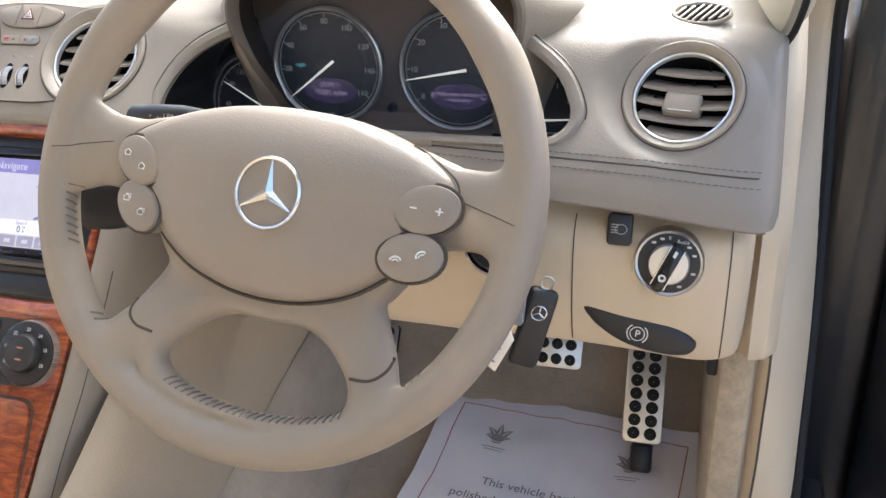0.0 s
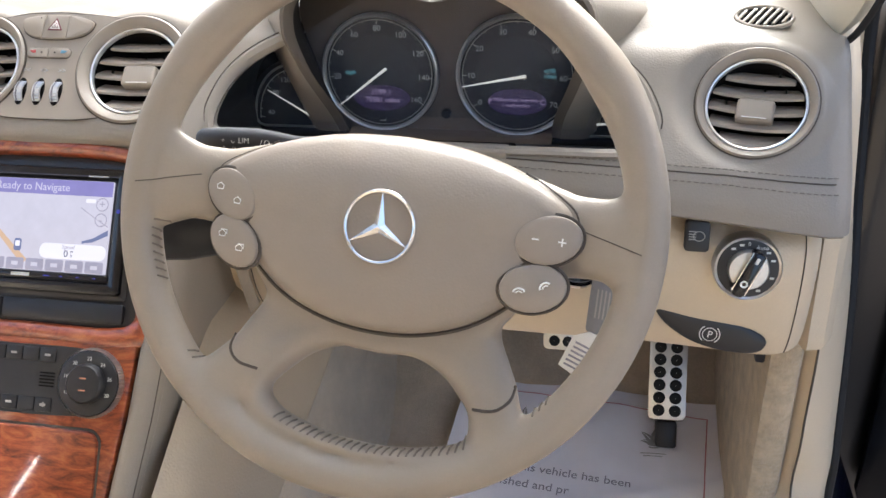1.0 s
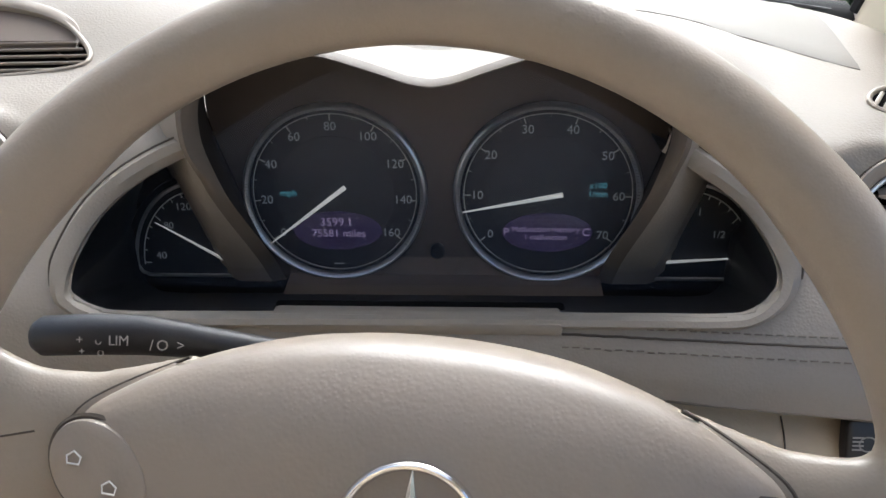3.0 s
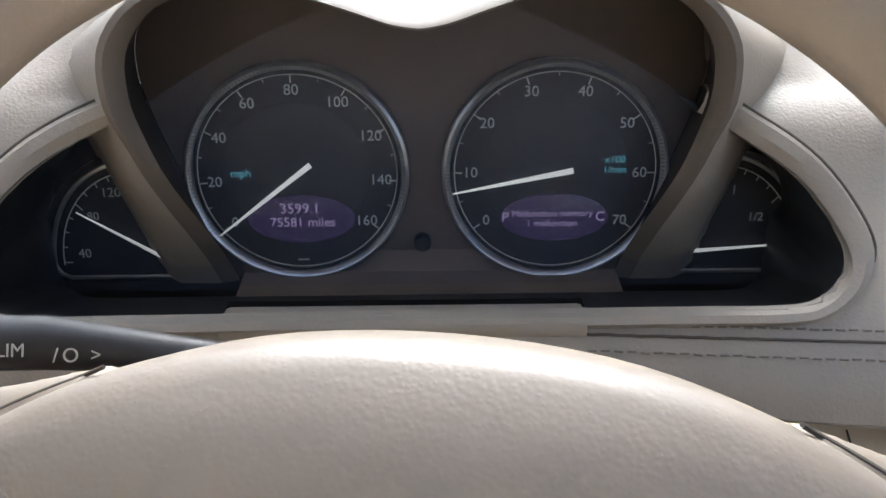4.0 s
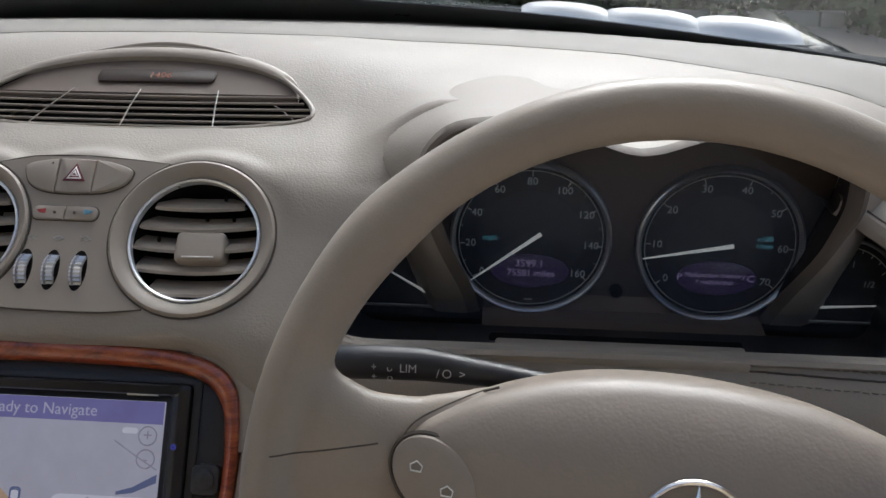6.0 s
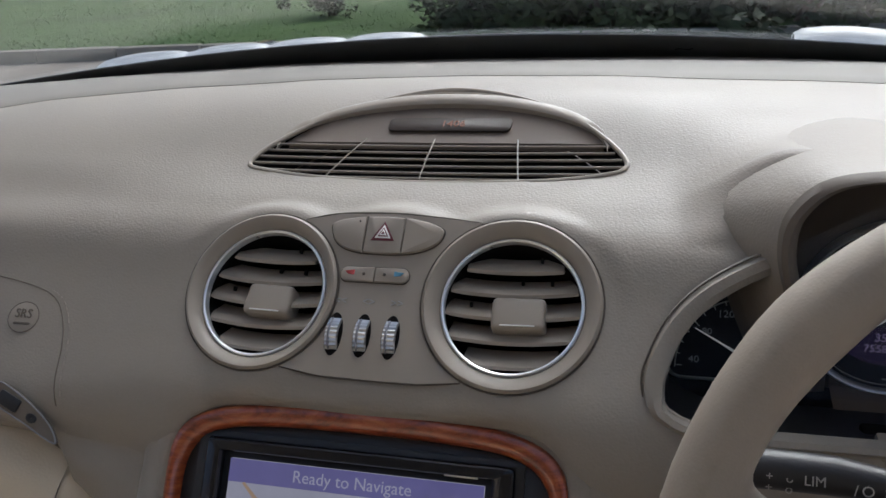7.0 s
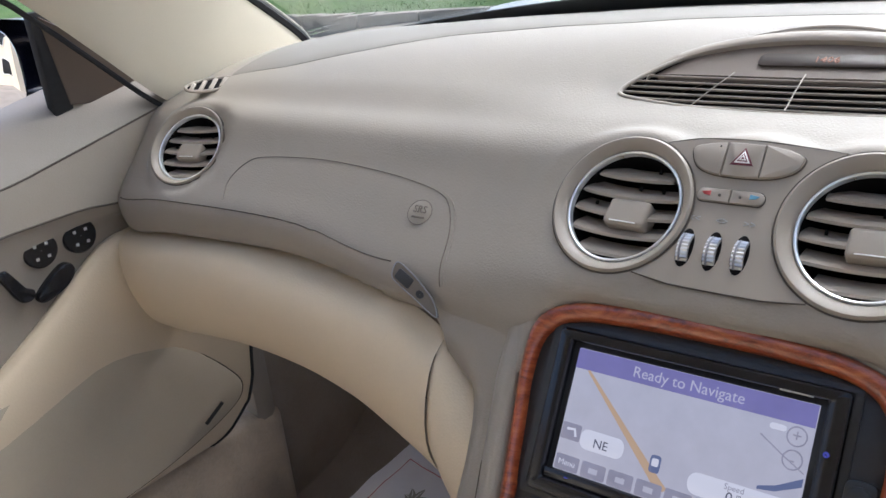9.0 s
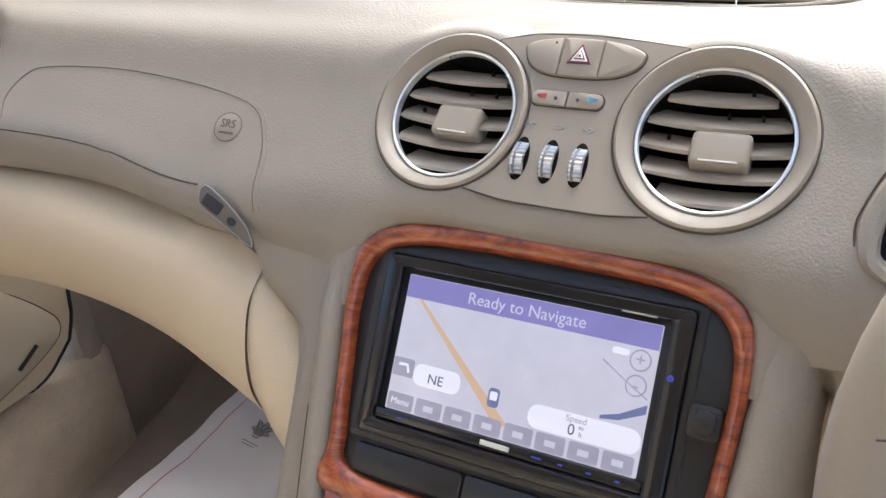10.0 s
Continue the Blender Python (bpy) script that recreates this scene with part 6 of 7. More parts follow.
for x0, x1 in ((-0.0985, -0.0215), (-0.0205, 0.0985)):
    part("tray_flap", plate(rounded(x0 * (0.97 if x0 < -0.05 else 1), -0.1225, x1 * (0.97 if x1 > 0.05 else 1), -0.1050, 0.003), -0.006, 0.0008, 0.0012), BLACK, hu, "black storage flap")

# climate panel
cp = thing("climate_panel", "black climate control panel with two round dials", "climate control", STACK)
part("panel", plate(catmull([(-0.062, -0.1445), (0.0, -0.1445), (0.062, -0.1445), (0.084, -0.150), (0.092, -0.172), (0.082, -0.198), (0.050, -0.2030), (0.0, -0.2040), (-0.050, -0.2030), (-0.082, -0.198), (-0.092, -0.172), (-0.084, -0.150)], 72, closed=True), -0.002, 0.0045, 0.001), BLACK, cp)
for r0, y0, y1 in ((0, -0.1585, -0.1465), (1, -0.2010, -0.1890)):
    for k in range(5):
        x = -0.040 + 0.0163 * k
        b = part("button", plate(rounded(x, y0, x + 0.0155, y1, 0.0012, 2), 0.003, 0.0056, 0.0008), BLACK, cp)
        if k % 2 == 0:
            part("button_mark", box(x + 0.005, (y0 + y1) / 2 - 0.0010, 0.0054, x + 0.0105, (y0 + y1) / 2 + 0.0010, 0.0059), PRINT_GREY, b)
words("button_text", "0", 0.0062, pose(0.0335, -0.1950, 0.0058), PRINT_GREY, cp, 0.0001)
for k in range(5):
    part("grille_slot", box(0.027, -0.1685 - 0.0028 * k, 0.0042, 0.041, -0.1672 - 0.0028 * k, 0.0050), MATT_BLACK, cp)
for sx in (-1, 1):
    m = pose(sx * 0.0765, -0.1730, 0.004)
    d = part("dial", lathe([(0.0285, -0.003), (0.0285, 0.004), (0.0272, 0.0070), (0.0245, 0.0078), (0.0168, 0.0078)], 60, m=m), BLACK, cp, "temperature dial")
    bm = bmesh.new()
    rows = []
    for k in range(144):
        a = 2 * math.pi * k / 144
        rr = 0.0298 if k % 2 else 0.0288
        rows.append([m @ Vector((rr * q * math.cos(a), rr * q * math.sin(a), z)) for q, z in ((1.0, -0.002), (1.0, 0.0035), (0.965, 0.0062), (0.945, 0.0050))])
    part("ribbed_ring", grid(rows, bm, close_u=True), SATIN, d, "ribbed silver ring", smooth=False)
    part("hub", lathe([(0.0172, 0.006), (0.0168, 0.0125), (0.0150, 0.0145), (0.0005, 0.0150)], 40, m=m), BLACK, d)
    for k, text in enumerate(("16", "18", "20", "22", "24", "26", "28")):
        a = radians(205 - 230 * k / 6)
        words("dial_text", text, 0.0046, m @ pose(0.0208 * math.cos(a), 0.0208 * math.sin(a), 0.0080), PRINT, d, 0.0001)
    part("amber_mark", box(-0.003, 0.004, 0.0146, 0.003, 0.0052, 0.0154, m=m), DISPLAY_AMBER, d)
    part("amber_mark", box(-0.003, -0.006, 0.0146, 0.003, -0.0048, 0.0154, m=m), DISPLAY_AMBER, d)
gl = thing("gear_lever", "cream leather gear lever knob on the console", "gear lever", pose(-0.0035, 0.482, 0.66))
part("shaft", tube([(0, 0.04, -0.16), (0, 0.0, 0.01), (0, -0.008, 0.05)], 0.011, 16), CHROME, gl)
part("knob", tube([(0, -0.006, 0.035), (0, -0.009, 0.050), (0, -0.012, 0.070), (0, -0.015, 0.092), (0, -0.017, 0.104), (0, -0.018, 0.108)], [0.013, 0.020, 0.0245, 0.0240, 0.017, 0.006], 24), CREAM, gl)


# ---- shell of the car ----
def base_y(x):
    """Where the windscreen meets the dash."""
    return 1.145 - 0.34 * x * x


PILLAR_HIGH = catmull([(0.652, 1.006, 0.966), (0.655, 0.990, 0.992), (0.648, 0.910, 1.050), (0.634, 0.835, 1.094), (0.622, 0.765, 1.125), (0.585, 0.56, 1.205), (0.545, 0.30, 1.285), (0.52, 0.14, 1.315)], 40)


def screen_point(x, s):
    """On the windscreen: x across its base, s from 0 at the base to 1 at the header."""
    u = x / 0.652
    f = min(38.999, s * 39)
    e = PILLAR_HIGH[int(f)] * (1 - f % 1) + PILLAR_HIGH[int(f) + 1] * (f % 1)
    c = Vector((0, 1.145 - 0.945 * s, 1.000 + 0.335 * s + 0.030 * math.sin(math.pi * s)))
    return Vector((u * (e[0] + 0.004), c.y + (e[1] + 0.012 - c.y) * u * u, c.z + (e[2] + 0.008 - c.z) * u * u))


ws = thing("windscreen", "laminated car windscreen with a black edge seal", "windscreen", kind="structure")
rows = [[screen_point(-0.652 + 1.304 * i / 120, j / 48) for j in range(49)] for i in range(121)]
pane = part("pane", thicken(grid(rows), 0.0025), GLASS, ws)
pane.visible_shadow = False
rows = []
for i in range(61):
    x = -0.65 + 1.30 * i / 60
    p = screen_point(x, 0.0)
    rows.append([p + Vector((0, -0.016, -0.012)), p + Vector((0, -0.013, -0.001)), p + Vector((0, -0.004, 0.006)), p + Vector((0, 0.010, 0.010)), p + Vector((0, 0.030, 0.004))])
part("edge_seal", grid(rows), RUBBER, ws, "black rubber seal along the windscreen base")
rows = [[screen_point(-0.65 + 1.30 * i / 40, s) + Vector((0, -0.001, -0.0045)) for s in [0.085 * (1 - 0.42 * ((i - 20) / 20) ** 2) * k / 4 for k in range(5)]] for i in range(41)]
part("frit_band", thicken(grid(rows), 0.001), FRIT, ws, "black ceramic band on the glass, greyed by a painted veil")
for sx in (-1, 1):
    pil = thing("a_pillar", "cream cloth-covered windscreen pillar", "pillar", kind="structure")
    low = catmull([(0.670, 0.850, 0.925), (0.678, 0.800, 0.955), (0.682, 0.735, 1.018), (0.680, 0.683, 1.066), (0.672, 0.634, 1.100), (0.650, 0.48, 1.175), (0.610, 0.25, 1.255), (0.58, 0.10, 1.285)], 40)
    high = PILLAR_HIGH
    rows = []
    for a, b in zip(low, high):
        a, b = Vector(a), Vector(b)
        mid = (a + b) / 2 + Vector((-0.010, -0.012, -0.002))
        q1, q3 = a.lerp(mid, 0.55) + Vector((-0.003, -0.003, 0)), b.lerp(mid, 0.55) + Vector((-0.003, -0.002, 0.0))
        line = [a + Vector((0.02, 0.015, 0.01)), a, q1, mid, q3, b, b + Vector((0.012, 0.018, 0.008))]
        rows.append([Vector((sx * p[0], p[1], p[2])) for p in catmull(line, 19)])
    part("trim", grid(rows), PILLAR_CREAM, pil)
    part("door_seal", tube([Vector((sx * (p[0] + 0.007), p[1] - 0.005, p[2] - 0.004)) for p in low[3:]], 0.003, 8), RUBBER, pil, "black rubber door seal")
    part("glass_seal", tube([Vector((sx * (p[0] + 0.004), p[1] + 0.008, p[2] + 0.004)) for p in high[2:]], 0.007, 8), RUBBER, pil, "dark seal between pillar and glass")
    part("glass_bead", tube([Vector((sx * (p[0] + 0.006), p[1] + 0.016, p[2] + 0.010)) for p in high[2:]], 0.0022, 6), PILLAR_CREAM, pil)

# out of view: an assumed roof, widened to cut light from the sides
roof = thing("roof", "unseen closed roof with a beige lining, added to block skylight", "roof", kind="structure")
rows = [[(x, y, 1.325 - 0.06 * (x / 0.6) ** 2 - 0.10 * max(0, (-0.4 - y)) ** 2 + (-0.03 if y > 0.2 else 0.0)) for x in np.linspace(-0.66, 0.66, 17)] for y in np.linspace(0.21, -0.75, 13)]
part("headlining", thicken(grid(rows), -0.03), PILLAR_CREAM, roof)
rear = thing("rear_bulkhead", "beige rear bulkhead behind the seats", "wall", kind="structure")
part("panel", box(-0.72, -0.90, 0.25, 0.72, -0.82, 0.95, 0.02), CREAM, rear)
for sx in (-1, 1):
    st = thing("seat", "cream leather car seat behind the viewpoint", "car seat", group="seats")
    part("backrest", box(sx * 0.36 - 0.23, -0.60, 0.42, sx * 0.36 + 0.23, -0.44, 1.02, 0.05, m=None), CREAM, st)
    part("cushion", box(sx * 0.36 - 0.24, -0.48, 0.36, sx * 0.36 + 0.24, 0.0, 0.50, 0.05), CREAM, st)

# out of view: closes the rear so less light reaches the dash face
part("rear_light_block", thicken(grid([[(x, y, z - 0.10 * (x / 0.66) ** 2) for x in np.linspace(-0.68, 0.68, 15)] for y, z in ((-0.74, 1.29), (-0.80, 1.22), (-0.84, 1.10), (-0.86, 0.95))]), -0.02), PILLAR_CREAM, roof, "unseen beige rear closure, added to block light from behind")
for sx in (-1, 1):
    part("side_light_block", box(min(sx * 0.64, sx * 0.70), -0.86, 0.90, max(sx * 0.64, sx * 0.70), -0.42, 1.27, 0.02), PILLAR_CREAM, roof, "unseen beige side closure, added to block light from behind")

# ---- footwells ----
floor = thing("floor", "beige carpeted car floor", "floor", kind="structure")
for x0, x1 in ((0.10, 0.70), (-0.72, -0.10)):
    rows = []
    for i in range(25):
        x = x0 + (x1 - x0) * i / 24
        prof = [(-0.80, 0.30), (0.2, 0.30), (0.70, 0.315), (0.88, 0.33), (1.00, 0.355), (1.10, 0.42), (1.20, 0.53), (1.28, 0.66), (1.32, 0.80)]
        rows.append([(x, y, z + 0.004 * noise.noise(Vector((x * 9, y * 9, 0)))) for y, z in catmull(prof, 40)])
    part("carpet", grid(rows), CARPET_SHADED if x0 < 0 else CARPET, floor)
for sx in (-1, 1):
    part("toe_wall", box(min(sx * 0.1, sx * 0.72), 1.28, 0.4, max(sx * 0.1, sx * 0.72), 1.31, 0.92), CARPET_SHADED, floor, "carpeted bulkhead darkened by painted footwell shade")
tun = thing("tunnel", "beige carpeted transmission tunnel", "tunnel", kind="structure")
rows = []
for k in range(40):
    y = 1.32 - 1.9 * k / 39
    h = float(np.interp(y, [-0.6, 0.3, 0.5, 0.7, 1.0, 1.32], [0.46, 0.50, 0.53, 0.60, 0.62, 0.64]))
    w = float(np.interp(y, [-0.6, 0.3, 0.6, 0.9, 1.32], [0.135, 0.140, 0.155, 0.165, 0.215]))
    prof = [(-w - 0.05, 0.29), (-w - 0.015, 0.36), (-w, h - 0.05), (-w * 0.8, h), (0, h + 0.005), (w * 0.8, h), (w, h - 0.05), (w + 0.02, 0.40), (w + 0.075, 0.30)]
    rows.append([(x, y, z) for x, z in catmull(prof, 34)])
part("carpet", grid(rows), CARPET, tun)
cov = thing("tunnel_cover", "beige side cover of the console beside the footwell", "trim panel")
for sx in (-1, 1):
    rows = []
    for k in range(30):
        y = 1.02 - 0.85 * k / 29
        top = float(np.interp(y, [0.17, 0.5, 0.66, 0.8, 1.02], [0.50, 0.60, 0.71, 0.74, 0.72]))
        bot = float(np.interp(y, [0.17, 0.5, 0.7, 0.85, 1.02], [0.36, 0.43, 0.50, 0.55, 0.60]))
        w = float(np.interp(y, [0.17, 0.5, 0.7, 1.02], [0.152, 0.160, 0.170, 0.185]))
        prof = [(w - 0.022, top), (w - 0.002, top - 0.03), (w + 0.008, (top + bot) / 2), (w + 0.016, bot + 0.02), (w + 0.010, bot)]
        rows.append([(sx * x, y, z) for x, z in catmull(prof, 14)])
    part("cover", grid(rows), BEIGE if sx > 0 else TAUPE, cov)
    part("cover_edge", tube([Vector(r[-1]) for r in rows], 0.0007, 6), SEAM, cov)

part("side_wall", box(-0.735, 0.885, 0.28, -0.712, 1.31, 0.92, 0.004), CARPET_SHADED, floor, "carpeted side wall darkened by painted shade")
part("post_trim", box(-0.735, 0.856, 0.44, -0.706, 0.892, 0.92, 0.010), TAUPE, floor, "taupe trim of the door post")
part("sill_cover", box(-0.790, -0.5, 0.26, -0.704, 0.905, 0.500, 0.022, seg=3), CARPET, floor, "carpeted beige passenger door sill")
part("side_wall", box(0.668, 0.90, 0.28, 0.690, 1.31, 0.92, 0.004), CARPET, floor, "beige carpeted side wall")

# pedals
def perforated_pad(name, label, m, w, h, cols, rows_n, hole, category="pedal"):
    p = thing(name, label, category, m, "pedals")
    part("backing", plate(rounded(-w * 0.97, -h * 1.02, w * 0.97, h * 1.0, 0.006), -0.014, -0.0015, 0.002), RUBBER, p)
    part("steel_plate", plate(rounded(-w, -h, w, h, 0.007), -0.002, 0.0008, 0.0008), STEEL, p, "brushed steel pad")
    for i in range(cols):
        for j in range(rows_n):
            x = (i - (cols - 1) / 2) * (2 * w * 0.86 / cols)
            y = (j - (rows_n - 1) / 2) * (2 * h * 0.95 / rows_n)
            part("rubber_stud", lathe([(hole, 0.0), (hole * 0.95, 0.0018), (hole * 0.7, 0.0026), (0.0004, 0.0027)], 14, m=pose(x, y, 0)), RUBBER, p)
    return p


acc = perforated_pad("accelerator_pedal", "long brushed steel accelerator pedal with rubber studs", facing(0.5840, 1.000, 0.472, 30) @ pose(0, 0, 0, 0, 0, 1), 0.0235, 0.068, 2, 8, 0.0078)
part("arm", box(-0.012, -0.105, -0.035, 0.014, -0.070, -0.004, 0.004), BLACK, acc)
brk = perforated_pad("brake_pedal", "square brushed steel brake pedal with rubber studs", facing(0.4650, 1.000, 0.5200, 25), 0.040, 0.030, 4, 3, 0.0072)
part("arm", tube([(0, 0, -0.012), (0, 0.08, -0.06), (0, 0.20, -0.12)], 0.010, 10), BLACK, brk)
ft = perforated_pad("foot_rest", "small brushed steel foot rest pad with rubber studs", facing(0.1950, 1.09, 0.432, 35), 0.030, 0.030, 3, 3, 0.0072)


def paper_mat(name, label, m, w, h, crests, lines):
    pm = thing(name, label, "paper mat", m)

    def on(x, y, lift=0.0):
        crease = 0.004 * abs(noise.noise(Vector((x * 11, y * 13, 8)))) + 0.0035 * math.exp(-((y - 0.35 * x - 0.02) / 0.012) ** 2) + 0.003 * math.exp(-((x + 0.22 * y - 0.03) / 0.010) ** 2)
        return 0.007 * noise.noise(Vector((x * 7, y * 9, 2))) + 0.003 * noise.noise(Vector((x * 24, y * 26, 5))) + crease + 0.05 * max(0, (y - 0.06)) ** 1.3 + lift

    rows = [[(x, y, on(x, y)) for y in np.linspace(-h, h, 61)] for x in np.linspace(-w, w, 61)]
    part("sheet", thicken(grid(rows), 0.0004), PAPER, pm)
    e = 0.026
    edge = [(-w + e, h - e), (w - e, h - e), (w - e, -h + e), (-w + e, -h + e)]
    for (xa, ya), (xb, yb) in zip(edge, edge[1:] + edge[:1]):
        pts = [(xa + (xb - xa) * k / 60, ya + (yb - ya) * k / 60) for k in range(61)]
        part("red_border", tube([(x, y, on(x, y, 0.0009)) for x, y in pts], 0.0008, 4), PAPER_RED, pm, "thin red printed border")
    for cx, cy in crests:
        b = bmesh.new()

        def leaf(ax, ay, angle, length, width, b=b, cx=cx, cy=cy):
            """A curled plume from (ax, ay), drawn as a flat strip."""
            line = []
            for q in np.linspace(0, 1, 9):
                a = radians(angle) * (1 + 0.55 * q * q)
                px, py = cx + ax + length * q * math.sin(a), cy + ay + length * q * math.cos(a)
                w = width * math.sin(math.pi * min(1.0, 0.12 + 0.88 * q)) + 0.0004
                line.append([(px + w * d * math.cos(a), py - w * d * math.sin(a), on(px, py, 0.0012)) for d in (-1, -0.15)])
                line[-1] += [(px + w * d * math.cos(a), py - w * d * math.sin(a), on(px, py, 0.0012)) for d in (0.15, 1)]
            grid([r[:2] for r in line], b)
            grid([r[2:] for r in line], b)

        for ang, ln in ((0, 0.030), (-26, 0.027), (26, 0.027), (-46, 0.018), (46, 0.018)):
            leaf(0.0, -0.010, ang, ln, 0.0044)
        for row_y, half in ((-0.0115, 0.0075), (-0.0150, 0.0060)):
            grid([[(cx + x, cy + row_y + d + 0.25 * abs(x), on(cx + x, cy + row_y, 0.0012)) for d in (-0.0011, 0.0011)] for x in np.linspace(-half, half, 6)], b)
        part("printed_crest", b, PRINT_GREY, pm, "small grey printed crest")
        for k in range(2):
            part("print_bar", grid([[(cx + x, cy - 0.0235 - 0.0045 * k + d, on(cx + x, cy - 0.0235, 0.0012)) for d in (-0.0006, 0.0006)] for x in np.linspace(-0.016 + 0.004 * k, 0.016 - 0.004 * k, 8)]), PRINT_GREY, pm)
    for text, x, y in lines:
        words("printed_line", text, 0.0175, pose(x, y, on(x + 0.06, y, 0.004)), PAPER_INK, pm, 0.0001, "LEFT")
    return pm


paper_mat("paper_mat", "white printed paper floor mat with red border", Matrix.Translation((0.475, 0.845, 0.350)) @ pose(0, 0, 0, 8, 0, -5), 0.178, 0.215, [(-0.087, 0.140), (0.087, 0.140)], [("This vehicle has been", -0.085, 0.060), ("polished and pr", -0.118, 0.033)])
paper_mat("paper_mat", "white printed paper mat with red border in the passenger footwell", Matrix.Translation((-0.430, 0.790, 0.345)) @ pose(0, 0, 0, 9, 0, -10), 0.20, 0.215, [(-0.11, 0.14)], [])

# ---- driver's door opening ----
sill = thing("door_sill", "cream door sill with grey seal at the open door", "sill", kind="structure")
left = catmull([(0.690, 0.93, 0.985), (0.694, 0.985, 0.915), (0.699, 0.93, 0.80), (0.700, 0.80, 0.685), (0.700, 0.785, 0.55), (0.698, 0.75, 0.455), (0.70, 0.45, 0.43), (0.70, -0.3, 0.43)], 48)
right = catmull([(0.735, 0.92, 0.99), (0.738, 0.965, 0.92), (0.742, 0.925, 0.78), (0.742, 0.865, 0.66), (0.742, 0.815, 0.51), (0.742, 0.77, 0.425), (0.742, 0.45, 0.40), (0.742, -0.3, 0.40)], 48)
rows = []
for p, q in zip(left, right):
    p, q = Vector(p), Vector(q)
    rows.append([p + Vector((-0.02, 0.03, 0.0)), p, p.lerp(q, 0.25) + Vector((0, -0.006, 0.004)), p.lerp(q, 0.7) + Vector((0, -0.007, 0.005)), q, q + Vector((0.006, 0.02, -0.015))])
part("opening_flange", grid(rows), CREAM, sill)
part("flange_seam", tube([r[1] for r in rows], 0.0012, 5), SEAM, sill)
part("outer_seal", tube([r[4] for r in rows], 0.006, 8), RUBBER, sill, "black rubber door seal")
rows = []
for k in range(16):
    z = 0.965 - 0.28 * k / 15
    y = float(np.interp(z, [0.685, 0.80, 0.90, 0.965], [0.735, 0.745, 0.79, 0.86]))
    rows.append([(0.668, y + 0.020, z), (0.676, y + 0.002, z), (0.690, y + 0.006, z), (0.700, y + 0.022, z), (0.702, y + 0.09, z)])
rows.append([(x, y + 0.004, 0.679) for x, y, z in rows[-1]])
rows.append([(x, y + 0.05, 0.677) for x, y, z in rows[-2]])
part("kick_panel", grid(rows), CREAM, sill, "cream end panel beside the dash")
part("side_carpet", box(0.655, 0.785, 0.30, 0.690, 1.25, 0.66, 0.012), PILE, sill, "deep-pile beige side carpet")
part("clip", box(0.646, 0.795, 0.625, 0.656, 0.815, 0.690, 0.003), BLACK, sill, "small black clip")
part("sill_plate", box(0.665, -0.4, 0.33, 0.752, 0.885, 0.450, 0.014), CREAM, sill, "cream sill cover")
part("outer_sill", box(0.72, -0.6, 0.22, 0.80, 1.0, 0.40, 0.02), BODY, sill, "dark painted outer sill")

dd = thing("driver_door", "open driver's door with a dark inner edge", "car door", pose(0.83, 1.02, 0.35, 0, 0, -27))
part("door_shell", box(0.0, -0.055, -0.05, 0.98, 0.055, 0.66, 0.03), BODY, dd)
part("inner_panel", box(0.02, -0.085, -0.02, 0.96, -0.050, 0.64, 0.02), DOOR_BLACK, dd, "dark inner door lining")
part("hinge", box(-0.06, -0.03, 0.10, 0.02, 0.01, 0.16, 0.006), DOOR_BLACK, dd)
part("hinge", box(-0.06, -0.03, 0.42, 0.02, 0.01, 0.48, 0.006), DOOR_BLACK, dd)
post = thing("hinge_post", "dark painted door post at the open driver's door", "car body", kind="structure")
part("panel", box(0.752, 0.965, 0.25, 0.885, 1.10, 1.03, 0.012), DOOR_BLACK, post)
rearq = thing("rear_body", "dark blue rear body of the car", "car body", kind="structure")
part("panel", box(-0.86, -2.0, 0.30, 0.86, -0.91, 0.86, 0.06, seg=3), BODY, rearq)
wing = thing("front_wing", "dark blue front wing of the car", "car body", kind="structure")
part("panel", box(-0.86, 0.92, 0.25, -0.76, 2.3, 0.88, 0.04), BODY, wing)
wing = thing("front_wing", "dark blue front wing of the car", "car body", kind="structure")
part("panel", box(0.76, 1.00, 0.25, 0.86, 2.3, 0.88, 0.04), BODY, wing)

# ---- passenger door ----
pd = thing("passenger_door", "taupe and cream passenger door lining with speaker", "car door")


def door_rows(prof_at, n=40, m=16, y0=0.0, y1=0.87):
    return [[(x, y, z) for x, z in catmull(prof_at(y), m)] for y in [y0 + (y1 - y0) * k / (n - 1) for k in range(n)]]


def seam_z(y):
    return float(np.interp(y, [0.0, 0.45, 0.6, 0.68, 0.74, 0.80, 0.87], [0.855, 0.855, 0.862, 0.862, 0.853, 0.84, 0.83]))


def cream_z(y):
    return float(np.interp(y, [0.0, 0.45, 0.54, 0.60, 0.65, 0.69, 0.72, 0.76, 0.87], [0.69, 0.69, 0.712, 0.748, 0.782, 0.808, 0.817, 0.816, 0.80]))


def ledge_z(y):
    return float(np.interp(y, [0.0, 0.5, 0.62, 0.82, 0.87], [0.885, 0.895, 0.908, 0.948, 0.955]))


part("upper_lining", grid(door_rows(lambda y: [(-0.79, ledge_z(y) + 0.050), (-0.735, ledge_z(y) + 0.048), (-0.705, ledge_z(y) + 0.020), (-0.690, ledge_z(y) + 0.004), (-0.688, ledge_z(y) - 0.010), (-0.686, seam_z(y))])), TAUPE, pd, "taupe leather upper lining")
part("lining_crease", tube([(-0.6885, y, ledge_z(y) + 0.001) for y in np.linspace(0.0, 0.82, 40)], 0.0012, 5), SEAM, pd)
